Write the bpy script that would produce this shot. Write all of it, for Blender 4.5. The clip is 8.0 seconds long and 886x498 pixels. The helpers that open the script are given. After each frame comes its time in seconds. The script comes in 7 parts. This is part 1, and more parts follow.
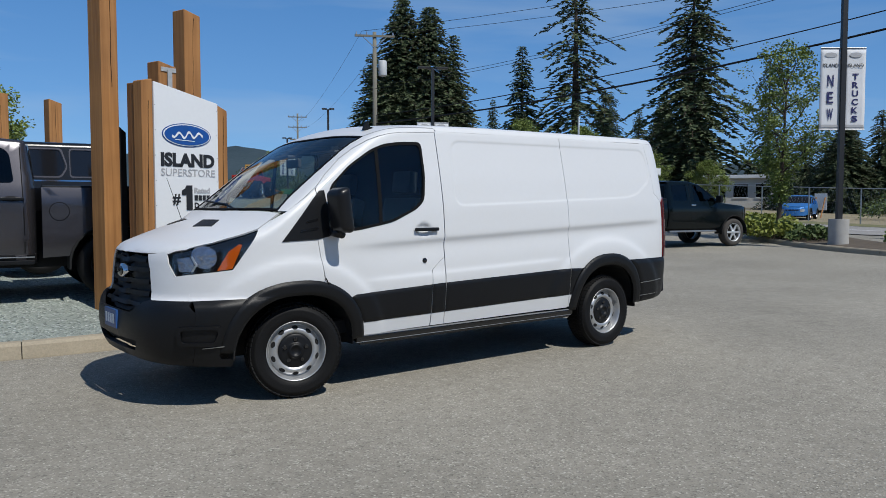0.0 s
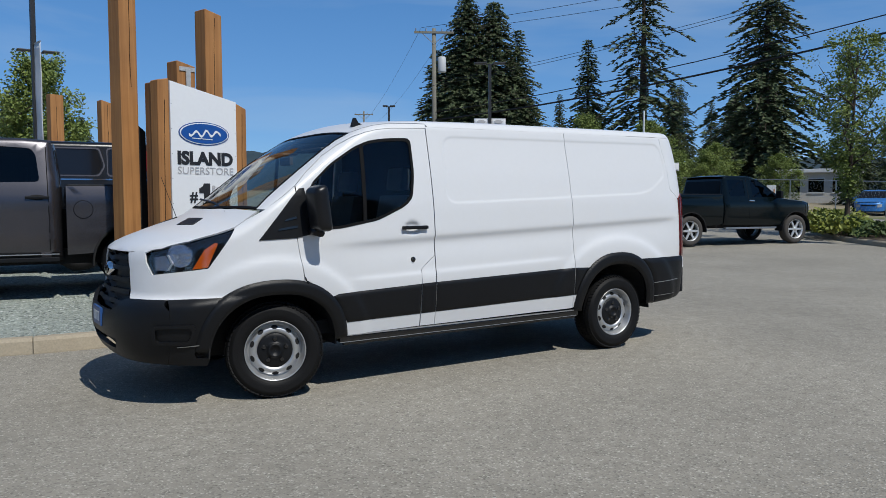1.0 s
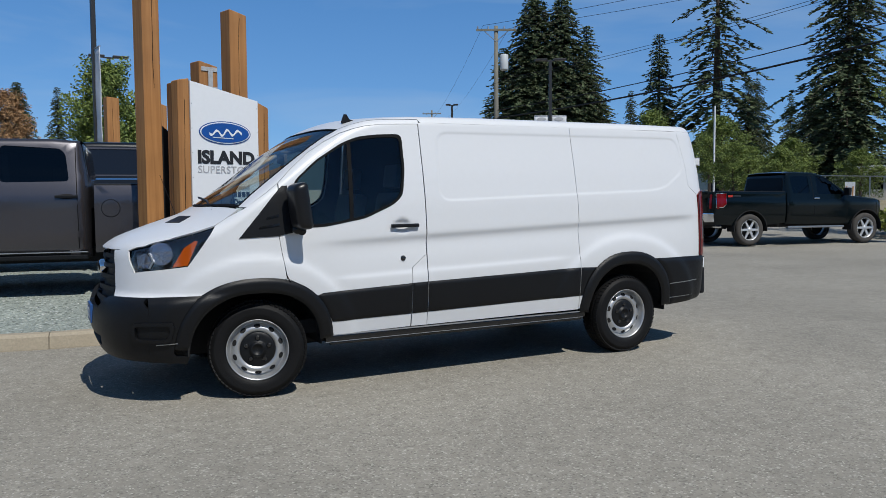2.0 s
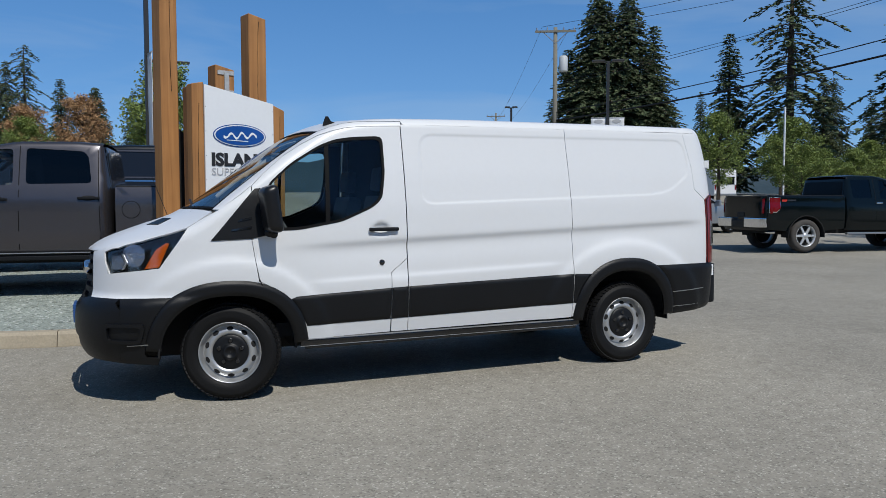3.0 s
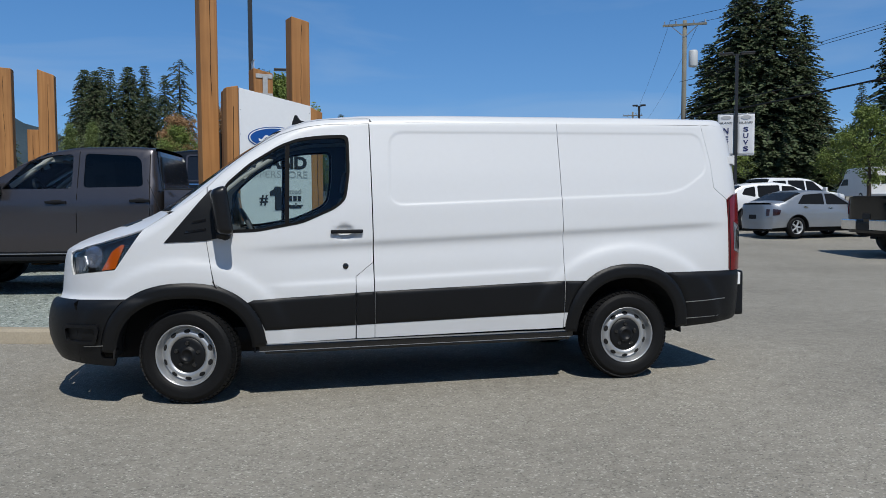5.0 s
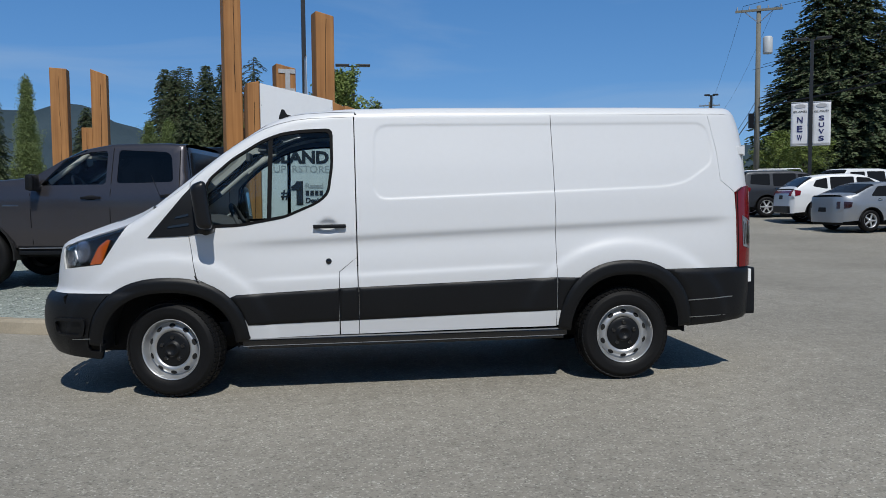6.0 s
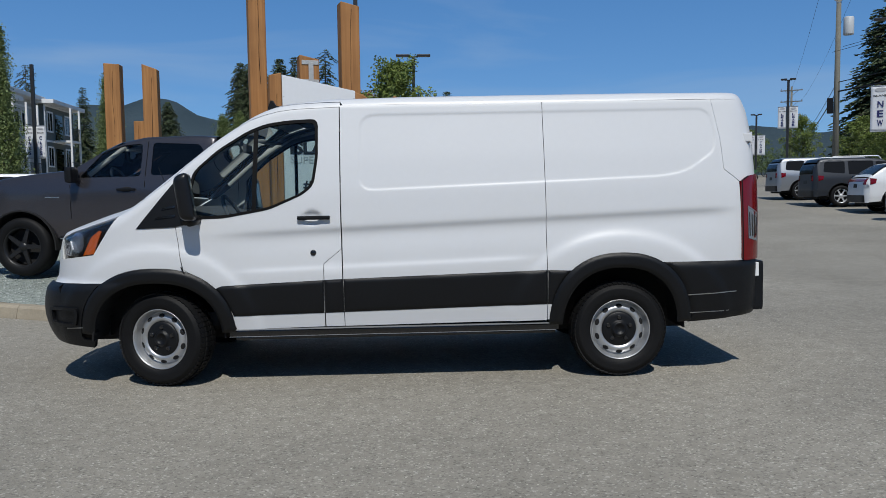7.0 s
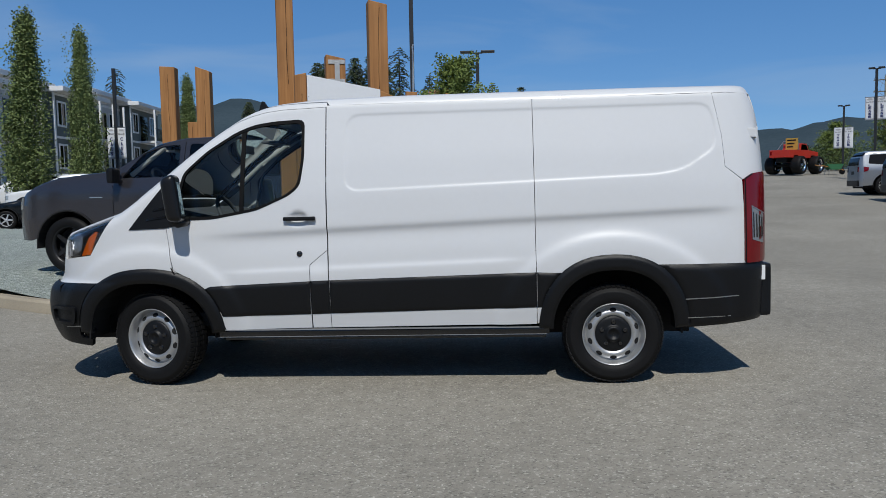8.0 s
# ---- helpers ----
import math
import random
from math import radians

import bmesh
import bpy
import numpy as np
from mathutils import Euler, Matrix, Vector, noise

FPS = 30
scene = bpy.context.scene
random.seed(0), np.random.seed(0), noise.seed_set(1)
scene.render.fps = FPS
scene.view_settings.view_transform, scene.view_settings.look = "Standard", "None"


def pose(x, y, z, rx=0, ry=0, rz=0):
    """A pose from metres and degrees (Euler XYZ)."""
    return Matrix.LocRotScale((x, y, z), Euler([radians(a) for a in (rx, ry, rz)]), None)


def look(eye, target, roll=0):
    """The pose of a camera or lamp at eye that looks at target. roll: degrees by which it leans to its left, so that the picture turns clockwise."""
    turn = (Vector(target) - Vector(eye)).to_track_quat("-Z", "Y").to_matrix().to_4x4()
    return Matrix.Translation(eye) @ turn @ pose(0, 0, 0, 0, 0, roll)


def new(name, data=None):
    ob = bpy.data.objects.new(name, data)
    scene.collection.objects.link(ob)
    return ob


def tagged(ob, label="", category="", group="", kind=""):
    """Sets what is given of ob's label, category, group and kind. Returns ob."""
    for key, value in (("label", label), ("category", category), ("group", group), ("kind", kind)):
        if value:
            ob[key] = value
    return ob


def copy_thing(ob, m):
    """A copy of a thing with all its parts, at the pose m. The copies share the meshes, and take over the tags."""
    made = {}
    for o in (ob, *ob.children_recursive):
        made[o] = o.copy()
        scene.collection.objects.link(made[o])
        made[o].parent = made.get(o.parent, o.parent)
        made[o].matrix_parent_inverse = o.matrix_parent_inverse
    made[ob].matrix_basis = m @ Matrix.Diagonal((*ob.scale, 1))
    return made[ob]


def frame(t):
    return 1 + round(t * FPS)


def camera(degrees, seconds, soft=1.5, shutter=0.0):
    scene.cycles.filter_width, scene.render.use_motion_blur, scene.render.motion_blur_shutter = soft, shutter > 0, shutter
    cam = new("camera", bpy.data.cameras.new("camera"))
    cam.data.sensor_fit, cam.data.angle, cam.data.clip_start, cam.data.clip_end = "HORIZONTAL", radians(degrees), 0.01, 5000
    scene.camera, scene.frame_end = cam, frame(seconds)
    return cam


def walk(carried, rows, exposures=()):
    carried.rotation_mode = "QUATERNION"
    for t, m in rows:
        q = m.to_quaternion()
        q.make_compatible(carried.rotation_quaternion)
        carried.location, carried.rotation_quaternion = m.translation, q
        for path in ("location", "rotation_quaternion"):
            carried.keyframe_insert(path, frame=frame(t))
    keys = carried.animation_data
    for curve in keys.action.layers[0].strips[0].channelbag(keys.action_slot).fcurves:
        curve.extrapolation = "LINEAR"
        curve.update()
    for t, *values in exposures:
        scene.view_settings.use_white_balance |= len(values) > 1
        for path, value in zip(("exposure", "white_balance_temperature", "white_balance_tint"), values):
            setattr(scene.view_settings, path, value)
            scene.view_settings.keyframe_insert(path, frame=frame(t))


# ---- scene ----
# camera and walk
cam = camera(58.6, 8.0, soft=0.85)
PLUMB = pose(0, 0, 0, -0.14, -0.40, 0)   # the lot's slope against true upright
PATH = [
    (0, (-2.592, -6.013, 1.406), (-1.373, -4.432, 1.288), -0.4),
    (0.5, (-2.306, -6.118, 1.402), (-1.153, -4.488, 1.281), -0.5),
    (1, (-1.982, -6.244, 1.41), (-0.907, -4.562, 1.284), -0.6),
    (1.5, (-1.675, -6.329, 1.392), (-0.68, -4.599, 1.264), -0.8),
    (3, (-0.711, -6.578, 1.389), (0.052, -4.733, 1.271), -0.5),
    (3.5, (-0.378, -6.62, 1.383), (0.305, -4.743, 1.271), -0.5),
    (4, (-0.046, -6.647, 1.384), (0.553, -4.742, 1.276), -0.4),
    (4.5, (0.279, -6.64, 1.371), (0.792, -4.709, 1.266), -0.5),
    (6, (1.264, -6.603, 1.361), (1.5, -4.62, 1.239), -0.9),
    (6.5, (1.584, -6.59, 1.363), (1.728, -4.6, 1.23), -0.9),
    (7, (1.9, -6.538, 1.356), (1.948, -4.544, 1.212), -1.1),
    (7.5, (2.211, -6.474, 1.363), (2.159, -4.48, 1.215), -1.3),
    (8, (2.545, -6.409, 1.369), (2.394, -4.42, 1.22), -1.4),
]
walk(cam, [(t, PLUMB @ look(eye, target, roll)) for t, eye, target, roll in PATH], exposures=[(0.0, 0.05, 6330, 8), (4.5, 0.01, 6310, 8), (8.0, -0.14, 6290, 8)])

# sky and sun
SUN_ELEVATION, SUN_AZIMUTH = 54.0, 174.0    # degrees; azimuth from +y towards +x
world = bpy.data.worlds.new("sky")
scene.world = world
world.use_nodes = True
wn, wl = world.node_tree.nodes, world.node_tree.links
sky = wn.new("ShaderNodeTexSky")
sky.sky_type, sky.sun_disc = "NISHITA", False
sky.sun_elevation, sky.sun_rotation = radians(SUN_ELEVATION), radians(SUN_AZIMUTH)
sky.altitude, sky.air_density, sky.dust_density, sky.ozone_density = 200, 0.7, 0.0, 6.0
deep = wn.new("ShaderNodeHueSaturation")
deep.inputs["Saturation"].default_value = 1.22
wl.new(sky.outputs[0], deep.inputs["Color"])
even = wn.new("ShaderNodeMixRGB")     # a clear deep-blue day with little haze
even.inputs[0].default_value, even.inputs[2].default_value = 0.52, (0.95, 2.25, 4.65, 1)
wl.new(deep.outputs[0], even.inputs[1])
span, place, wisp, thin_, cirrus = (wn.new(k) for k in ("ShaderNodeTexCoord", "ShaderNodeMapping", "ShaderNodeTexNoise", "ShaderNodeMapRange", "ShaderNodeMixRGB"))
place.inputs["Scale"].default_value, place.inputs["Rotation"].default_value = (1.3, 1.3, 7.0), (0.0, 0.12, 0.4)
wisp.inputs["Scale"].default_value, wisp.inputs["Detail"].default_value, wisp.inputs["Distortion"].default_value = 2.1, 7, 0.5
thin_.inputs[1].default_value, thin_.inputs[2].default_value, thin_.inputs[3].default_value, thin_.inputs[4].default_value = 0.48, 0.80, 0.0, 0.30
wl.new(span.outputs["Generated"], place.inputs[0]), wl.new(place.outputs[0], wisp.inputs["Vector"]), wl.new(wisp.outputs[0], thin_.inputs[0])
cirrus.inputs[2].default_value = (4.2, 4.9, 5.6, 1)      # faint high cirrus
up, low_air, haze, high_air, zenith = (wn.new(k) for k in ("ShaderNodeSeparateXYZ", "ShaderNodeMapRange", "ShaderNodeMixRGB", "ShaderNodeMapRange", "ShaderNodeMixRGB"))
wl.new(span.outputs["Generated"], up.inputs[0])
low_air.inputs[1].default_value, low_air.inputs[2].default_value, low_air.inputs[3].default_value, low_air.inputs[4].default_value = 0.0, 0.30, 0.30, 0.0
high_air.inputs[1].default_value, high_air.inputs[2].default_value, high_air.inputs[3].default_value, high_air.inputs[4].default_value = 0.28, 0.80, 0.0, 0.80
wl.new(up.outputs["Z"], low_air.inputs[0]), wl.new(up.outputs["Z"], high_air.inputs[0])
haze.inputs[2].default_value = (2.5, 3.9, 5.9, 1)        # paler air over the horizon
zenith.inputs[2].default_value = (0.34, 0.86, 2.0, 1)    # a deep clear zenith
wl.new(low_air.outputs[0], haze.inputs[0]), wl.new(even.outputs[0], haze.inputs[1])
wl.new(high_air.outputs[0], zenith.inputs[0]), wl.new(haze.outputs[0], zenith.inputs[1])
wl.new(thin_.outputs[0], cirrus.inputs[0]), wl.new(zenith.outputs[0], cirrus.inputs[1])
wl.new(cirrus.outputs[0], wn["Background"].inputs[0])
wn["Background"].inputs[1].default_value = 0.114
sun = new("sun", bpy.data.lights.new("sun", "SUN"))
sun.data.energy, sun.data.angle, sun.data.color = 3.95, radians(0.53), (1.0, 0.952, 0.88)
_e, _a = radians(SUN_ELEVATION), radians(SUN_AZIMUTH)
SUN_FROM = Vector((math.cos(_e) * math.sin(_a), math.cos(_e) * math.cos(_a), math.sin(_e)))
sun.matrix_world = look(SUN_FROM * 50, (0, 0, 0))
# ---- materials ----
def material(name, color, rough=0.6, metal=0.0, vary=0.0, scale=4.0, bump=0.0, bump_scale=60.0, coat=0.0, second=None, detail=6.0, spec=0.5, piece=0.0):
    """A principled material: colour varied by two noises towards second, with fine relief."""
    m = bpy.data.materials.new(name)
    m.use_nodes = True
    n, l = m.node_tree.nodes, m.node_tree.links
    p = n["Principled BSDF"]
    p.inputs["Base Color"].default_value = (*color, 1)
    p.inputs["Roughness"].default_value = rough
    p.inputs["Metallic"].default_value = metal
    p.inputs["Specular IOR Level"].default_value = spec
    p.inputs["Coat Weight"].default_value = coat
    p.inputs["Coat Roughness"].default_value = 0.06
    at = n.new("ShaderNodeTexCoord")
    if vary or second or piece:
        second = second or tuple(c * (1 - vary) for c in color)
        a, b = n.new("ShaderNodeTexNoise"), n.new("ShaderNodeTexNoise")
        a.inputs["Scale"].default_value, a.inputs["Detail"].default_value = scale, detail
        b.inputs["Scale"].default_value, b.inputs["Detail"].default_value = scale * 17, 3
        add = n.new("ShaderNodeMath")
        add.operation = "ADD"
        half = n.new("ShaderNodeMath")
        half.operation, half.inputs[1].default_value = "MULTIPLY", 0.5
        for t in (a, b):
            l.new(at.outputs["Object"], t.inputs["Vector"])
        l.new(a.outputs[0], add.inputs[0]), l.new(b.outputs[0], add.inputs[1]), l.new(add.outputs[0], half.inputs[0])
        out = half.outputs[0]
        if piece:
            info, k = n.new("ShaderNodeNewGeometry"), n.new("ShaderNodeMath")
            k.operation, k.inputs[1].default_value = "MULTIPLY_ADD", piece
            l.new(info.outputs["Random Per Island"], k.inputs[0]), l.new(out, k.inputs[2])
            out = k.outputs[0]
        ramp = n.new("ShaderNodeValToRGB")
        ramp.color_ramp.elements[0].position, ramp.color_ramp.elements[1].position = 0.35, 0.65 + piece
        ramp.color_ramp.elements[0].color, ramp.color_ramp.elements[1].color = (*second, 1), (*color, 1)
        l.new(out, ramp.inputs[0]), l.new(ramp.outputs[0], p.inputs["Base Color"])
    if bump:
        t, u = n.new("ShaderNodeTexNoise"), n.new("ShaderNodeBump")
        t.inputs["Scale"].default_value, t.inputs["Detail"].default_value = bump_scale, 5
        u.inputs["Strength"].default_value, u.inputs["Distance"].default_value = bump, 0.01
        l.new(at.outputs["Object"], t.inputs["Vector"]), l.new(t.outputs[0], u.inputs["Height"]), l.new(u.outputs[0], p.inputs["Normal"])
    return m


def glass_material(name, tint, rough=0.0, alpha=0.25):
    """Thin vehicle glass: a clear see-through film with a mirror coat by Fresnel."""
    m = bpy.data.materials.new(name)
    m.use_nodes = True
    n, l = m.node_tree.nodes, m.node_tree.links
    n.remove(n["Principled BSDF"])
    mix, gloss, clear, fr = n.new("ShaderNodeMixShader"), n.new("ShaderNodeBsdfGlossy"), n.new("ShaderNodeBsdfTransparent"), n.new("ShaderNodeFresnel")
    fr.inputs[0].default_value = 1.52
    gloss.inputs["Roughness"].default_value = rough
    clear.inputs[0].default_value = (*tint, 1)
    l.new(fr.outputs[0], mix.inputs[0]), l.new(clear.outputs[0], mix.inputs[1]), l.new(gloss.outputs[0], mix.inputs[2])
    l.new(mix.outputs[0], n["Material Output"].inputs[0])
    return m


def timber_material(name, light, dark):
    """Sawn cedar with long grain along local z, checks and knots."""
    m = material(name, light, 0.75, vary=0.3, scale=2.0)
    n, l = m.node_tree.nodes, m.node_tree.links
    p = n["Principled BSDF"]
    at, mp = n["Texture Coordinate"], n.new("ShaderNodeMapping")
    mp.inputs["Scale"].default_value = (22, 22, 0.7)
    wave, fine, ramp, bump = n.new("ShaderNodeTexNoise"), n.new("ShaderNodeTexNoise"), n.new("ShaderNodeValToRGB"), n.new("ShaderNodeBump")
    wave.inputs["Scale"].default_value, wave.inputs["Detail"].default_value, wave.inputs["Distortion"].default_value = 1.0, 6, 0.6
    l.new(at.outputs["Object"], mp.inputs[0]), l.new(mp.outputs[0], wave.inputs["Vector"])
    ramp.color_ramp.elements[0].position, ramp.color_ramp.elements[1].position = 0.3, 0.62
    ramp.color_ramp.elements[0].color, ramp.color_ramp.elements[1].color = (*dark, 1), (*light, 1)
    l.new(wave.outputs[0], ramp.inputs[0])
    mix = n.new("ShaderNodeMixRGB")
    mix.blend_type, mix.inputs[0].default_value = "MULTIPLY", 0.55
    fine.inputs["Scale"].default_value, fine.inputs["Detail"].default_value = 1.6, 4
    l.new(at.outputs["Object"], fine.inputs["Vector"])
    l.new(ramp.outputs[0], mix.inputs[1]), l.new(fine.outputs[0], mix.inputs[2]), l.new(mix.outputs[0], p.inputs["Base Color"])
    bump.inputs["Strength"].default_value, bump.inputs["Distance"].default_value = 0.5, 0.006
    l.new(wave.outputs[0], bump.inputs["Height"]), l.new(bump.outputs[0], p.inputs["Normal"])
    return m


def grain_material(name, base, chip, dark, size, rough, bump, patch=None, patch_scale=0.35):
    """Ground of stones in a binder: voronoi chips of varied tone, wide worn patches and relief."""
    m = bpy.data.materials.new(name)
    m.use_nodes = True
    n, l = m.node_tree.nodes, m.node_tree.links
    p = n["Principled BSDF"]
    p.inputs["Roughness"].default_value = rough
    p.inputs["Specular IOR Level"].default_value = 0.3
    at = n.new("ShaderNodeTexCoord")
    vor, big, mid, ramp, mix, mix2, bp = (n.new(k) for k in ("ShaderNodeTexVoronoi", "ShaderNodeTexNoise", "ShaderNodeTexNoise", "ShaderNodeValToRGB", "ShaderNodeMixRGB", "ShaderNodeMixRGB", "ShaderNodeBump"))
    vor.inputs["Scale"].default_value = 1 / size
    big.inputs["Scale"].default_value, big.inputs["Detail"].default_value = patch_scale, 7
    mid.inputs["Scale"].default_value, mid.inputs["Detail"].default_value = 9.0, 6
    for t in (vor, big, mid):
        l.new(at.outputs["Object"], t.inputs["Vector"])
    sep = n.new("ShaderNodeSeparateColor")
    l.new(vor.outputs["Color"], sep.inputs[0])
    e = ramp.color_ramp.elements
    e[0].position, e[1].position = 0.0, 1.0
    e[0].color, e[1].color = (*dark, 1), (*chip, 1)
    for pos in (0.22, 0.84):
        k = e.new(pos)
        k.color = (*base, 1)
    l.new(sep.outputs[0], ramp.inputs[0])
    mix.blend_type, mix.inputs[0].default_value = "MULTIPLY", 1.0
    tone = n.new("ShaderNodeMapRange")
    tone.inputs[1].default_value, tone.inputs[2].default_value, tone.inputs[3].default_value, tone.inputs[4].default_value = 0.3, 0.7, 0.84, 1.13
    l.new(big.outputs[0], tone.inputs[0]), l.new(ramp.outputs[0], mix.inputs[1]), l.new(tone.outputs[0], mix.inputs[2])
    mix2.blend_type, mix2.inputs[0].default_value = "MULTIPLY", 1.0
    tone2 = n.new("ShaderNodeMapRange")
    tone2.inputs[1].default_value, tone2.inputs[2].default_value, tone2.inputs[3].default_value, tone2.inputs[4].default_value = 0.3, 0.7, 0.9, 1.1
    l.new(mid.outputs[0], tone2.inputs[0]), l.new(mix.outputs[0], mix2.inputs[1]), l.new(tone2.outputs[0], mix2.inputs[2])
    fleck, pick, pale = n.new("ShaderNodeTexVoronoi"), n.new("ShaderNodeMapRange"), n.new("ShaderNodeMixRGB")
    fleck.inputs["Scale"].default_value = 0.3 / size        # sparse larger pale stones
    l.new(at.outputs["Object"], fleck.inputs["Vector"])
    pick.inputs[1].default_value, pick.inputs[2].default_value, pick.inputs[3].default_value, pick.inputs[4].default_value = 0.10, 0.16, 0.8, 0.0
    l.new(fleck.outputs["Distance"], pick.inputs[0]), l.new(pick.outputs[0], pale.inputs[0])
    pale.inputs[2].default_value = (*(min(0.7, c * 1.35) for c in chip), 1)
    l.new(mix2.outputs[0], pale.inputs[1]), l.new(pale.outputs[0], p.inputs["Base Color"])
    bp.inputs["Strength"].default_value, bp.inputs["Distance"].default_value = bump, size
    l.new(vor.outputs["Distance"], bp.inputs["Height"]), l.new(bp.outputs[0], p.inputs["Normal"])
    return m


WHITE = material("white_paint", (0.62, 0.63, 0.645), 0.38, coat=0.2, vary=0.02, scale=1.5)
BLACK_PLASTIC = material("black_moulded_plastic", (0.006, 0.0065, 0.0078), 0.44, spec=0.28, vary=0.25, scale=3, bump=0.12, bump_scale=500)
GLOSS_BLACK = material("gloss_black", (0.008, 0.008, 0.009), 0.12, coat=0.5)
MIRROR_SHELL = material("mirror_shell_plastic", (0.008, 0.008, 0.009), 0.34, spec=0.35, vary=0.15, scale=5)
RUBBER = material("tyre_rubber", (0.0055, 0.0055, 0.006), 0.62, spec=0.22, vary=0.3, scale=12, bump=0.2, bump_scale=120)
SEAL = material("rubber_seal", (0.004, 0.004, 0.0045), 0.7, spec=0.15)
# pale grey standing for light caught along the black sill
SILL_GLINT = material("sill_highlight", (0.20, 0.205, 0.21), 0.5, vary=0.2, scale=6)
STEEL = material("painted_steel_rim", (0.50, 0.505, 0.51), 0.40, metal=0.75, vary=0.12, scale=9)
CHROME = material("chrome", (0.75, 0.76, 0.78), 0.09, metal=1.0)
# near-black for black parts, and for shade put into holes and insides
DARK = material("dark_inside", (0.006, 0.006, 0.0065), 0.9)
INTERIOR = material("cab_trim", (0.07, 0.075, 0.085), 0.8, vary=0.2)
PALE_TRIM = material("pale_grey_lining", (0.42, 0.42, 0.41), 0.7, vary=0.1)
SEAT = material("grey_seat_cloth", (0.12, 0.125, 0.14), 0.95, vary=0.25, scale=20)
CLEAR = glass_material("side_glass", (0.66, 0.75, 0.74))
SHIELD = glass_material("windscreen_glass", (0.72, 0.78, 0.76))
TINTED = glass_material("tinted_glass", (0.045, 0.05, 0.055))
LENS = glass_material("lamp_lens", (0.88, 0.9, 0.92))
AMBER = material("amber_lens", (0.42, 0.085, 0.008), 0.12, coat=0.8)
SILVER_BOWL = material("silvered_bowl", (0.52, 0.53, 0.55), 0.28, metal=0.6, vary=0.3, scale=40)
REVERSE_LENS = material("reversing_lens", (0.30, 0.31, 0.32), 0.12, metal=0.5, bump=0.6, bump_scale=60)
MIRROR_BOWL = material("mirror_bowl", (0.46, 0.47, 0.52), 0.16, metal=0.9, bump=1.0, bump_scale=30)
RED_LENS = material("red_lens", (0.15, 0.0015, 0.004), 0.18, coat=0.25, spec=0.35, vary=0.15, scale=14)
CLEAR_LENS = material("pale_lens", (0.40, 0.41, 0.41), 0.12, metal=0.3, coat=0.8)
BLUE = material("oval_blue", (0.008, 0.07, 0.30), 0.3, coat=0.3, vary=0.15)
SIGN_WHITE = material("sign_panel_white", (0.74, 0.75, 0.76), 0.4, vary=0.04, scale=1.2)
SIGN_BLACK = material("sign_letter_black", (0.015, 0.015, 0.017), 0.5)
SIGN_GREY = material("sign_letter_grey", (0.40, 0.40, 0.41), 0.5)
TIMBER = timber_material("cedar_timber", (0.52, 0.245, 0.078), (0.36, 0.155, 0.044))
# darker copy of the cedar: shade on the rear timbers put into the colour
TIMBER_SHADE = timber_material("cedar_timber_shaded", (0.34, 0.155, 0.05), (0.18, 0.07, 0.02))
ASPHALT = grain_material("asphalt", (0.252, 0.234, 0.196), (0.385, 0.365, 0.315), (0.160, 0.148, 0.126), 0.0115, 0.9, 0.35)
GRAVEL = grain_material("crushed_gravel", (0.31, 0.345, 0.31), (0.52, 0.55, 0.52), (0.13, 0.15, 0.14), 0.028, 0.95, 1.0)
CONCRETE = material("kerb_concrete", (0.36, 0.31, 0.23), 0.9, vary=0.25, scale=3, bump=0.3, bump_scale=90)
GALV = material("galvanised_steel", (0.45, 0.46, 0.47), 0.4, metal=0.9, vary=0.2, scale=14)
BRACKET = material("zinc_bracket", (0.50, 0.50, 0.49), 0.5, metal=0.35, vary=0.25, scale=18)
POLE_DARK = material("dark_pole_paint", (0.02, 0.021, 0.023), 0.45, vary=0.2)
POLE_WOOD = material("weathered_pole_wood", (0.20, 0.19, 0.155), 0.9, vary=0.35, scale=1.5, bump=0.4)
BARK = material("bark", (0.075, 0.055, 0.04), 0.95, vary=0.4, scale=6, bump=0.6, bump_scale=25)
NEEDLES = material("fir_needles", (0.120, 0.150, 0.070), 0.75, second=(0.036, 0.055, 0.029), scale=0.5, piece=0.25, spec=0.25)
LEAVES = material("green_leaves", (0.22, 0.27, 0.06), 0.6, second=(0.075, 0.115, 0.03), scale=0.9, piece=0.25, spec=0.3)
LEAVES_DARK = material("dull_green_leaves", (0.105, 0.145, 0.042), 0.65, second=(0.04, 0.065, 0.02), scale=0.7, piece=0.25, spec=0.3)
LEAVES_RUST = material("rust_leaves", (0.40, 0.23, 0.10), 0.7, second=(0.20, 0.11, 0.05), scale=0.9, piece=0.25)
HEDGE = material("yellow_green_leaves", (0.24, 0.25, 0.03), 0.6, second=(0.09, 0.13, 0.02), scale=1.5, piece=0.25)
# ---- mesh tools ----
def ground_z(x, y):
    """Height of the lot: a slight fall across it, rising steadily behind the van."""
    x, y = np.clip(x, -25.0, 25.0), np.asarray(y, dtype=float)
    lift = 0.04 * 2.0 * np.logaddexp(0, (np.clip(y, -200, 68) - 9.0) / 2.0)
    return 0.007 * x - 0.0024 * np.clip(y, -30, 15) + lift


def thing(name, label, category, m=None, group="", kind=""):
    ob = tagged(new(name), label, category, group, kind)
    ob.empty_display_size = 0.2
    if m is not None:
        ob.matrix_world = m
    return ob


def part(name, bm, mat, parent, label="", smooth=False):
    """Links a bmesh as one mesh object under a thing or a part."""
    me = bpy.data.meshes.new(name)
    bm.to_mesh(me)
    bm.free()
    me.materials.append(mat)
    if smooth:
        me.polygons.foreach_set("use_smooth", [True] * len(me.polygons))
    ob = new(name, me)
    ob.parent = parent
    if label:
        ob["label"] = label
    return ob


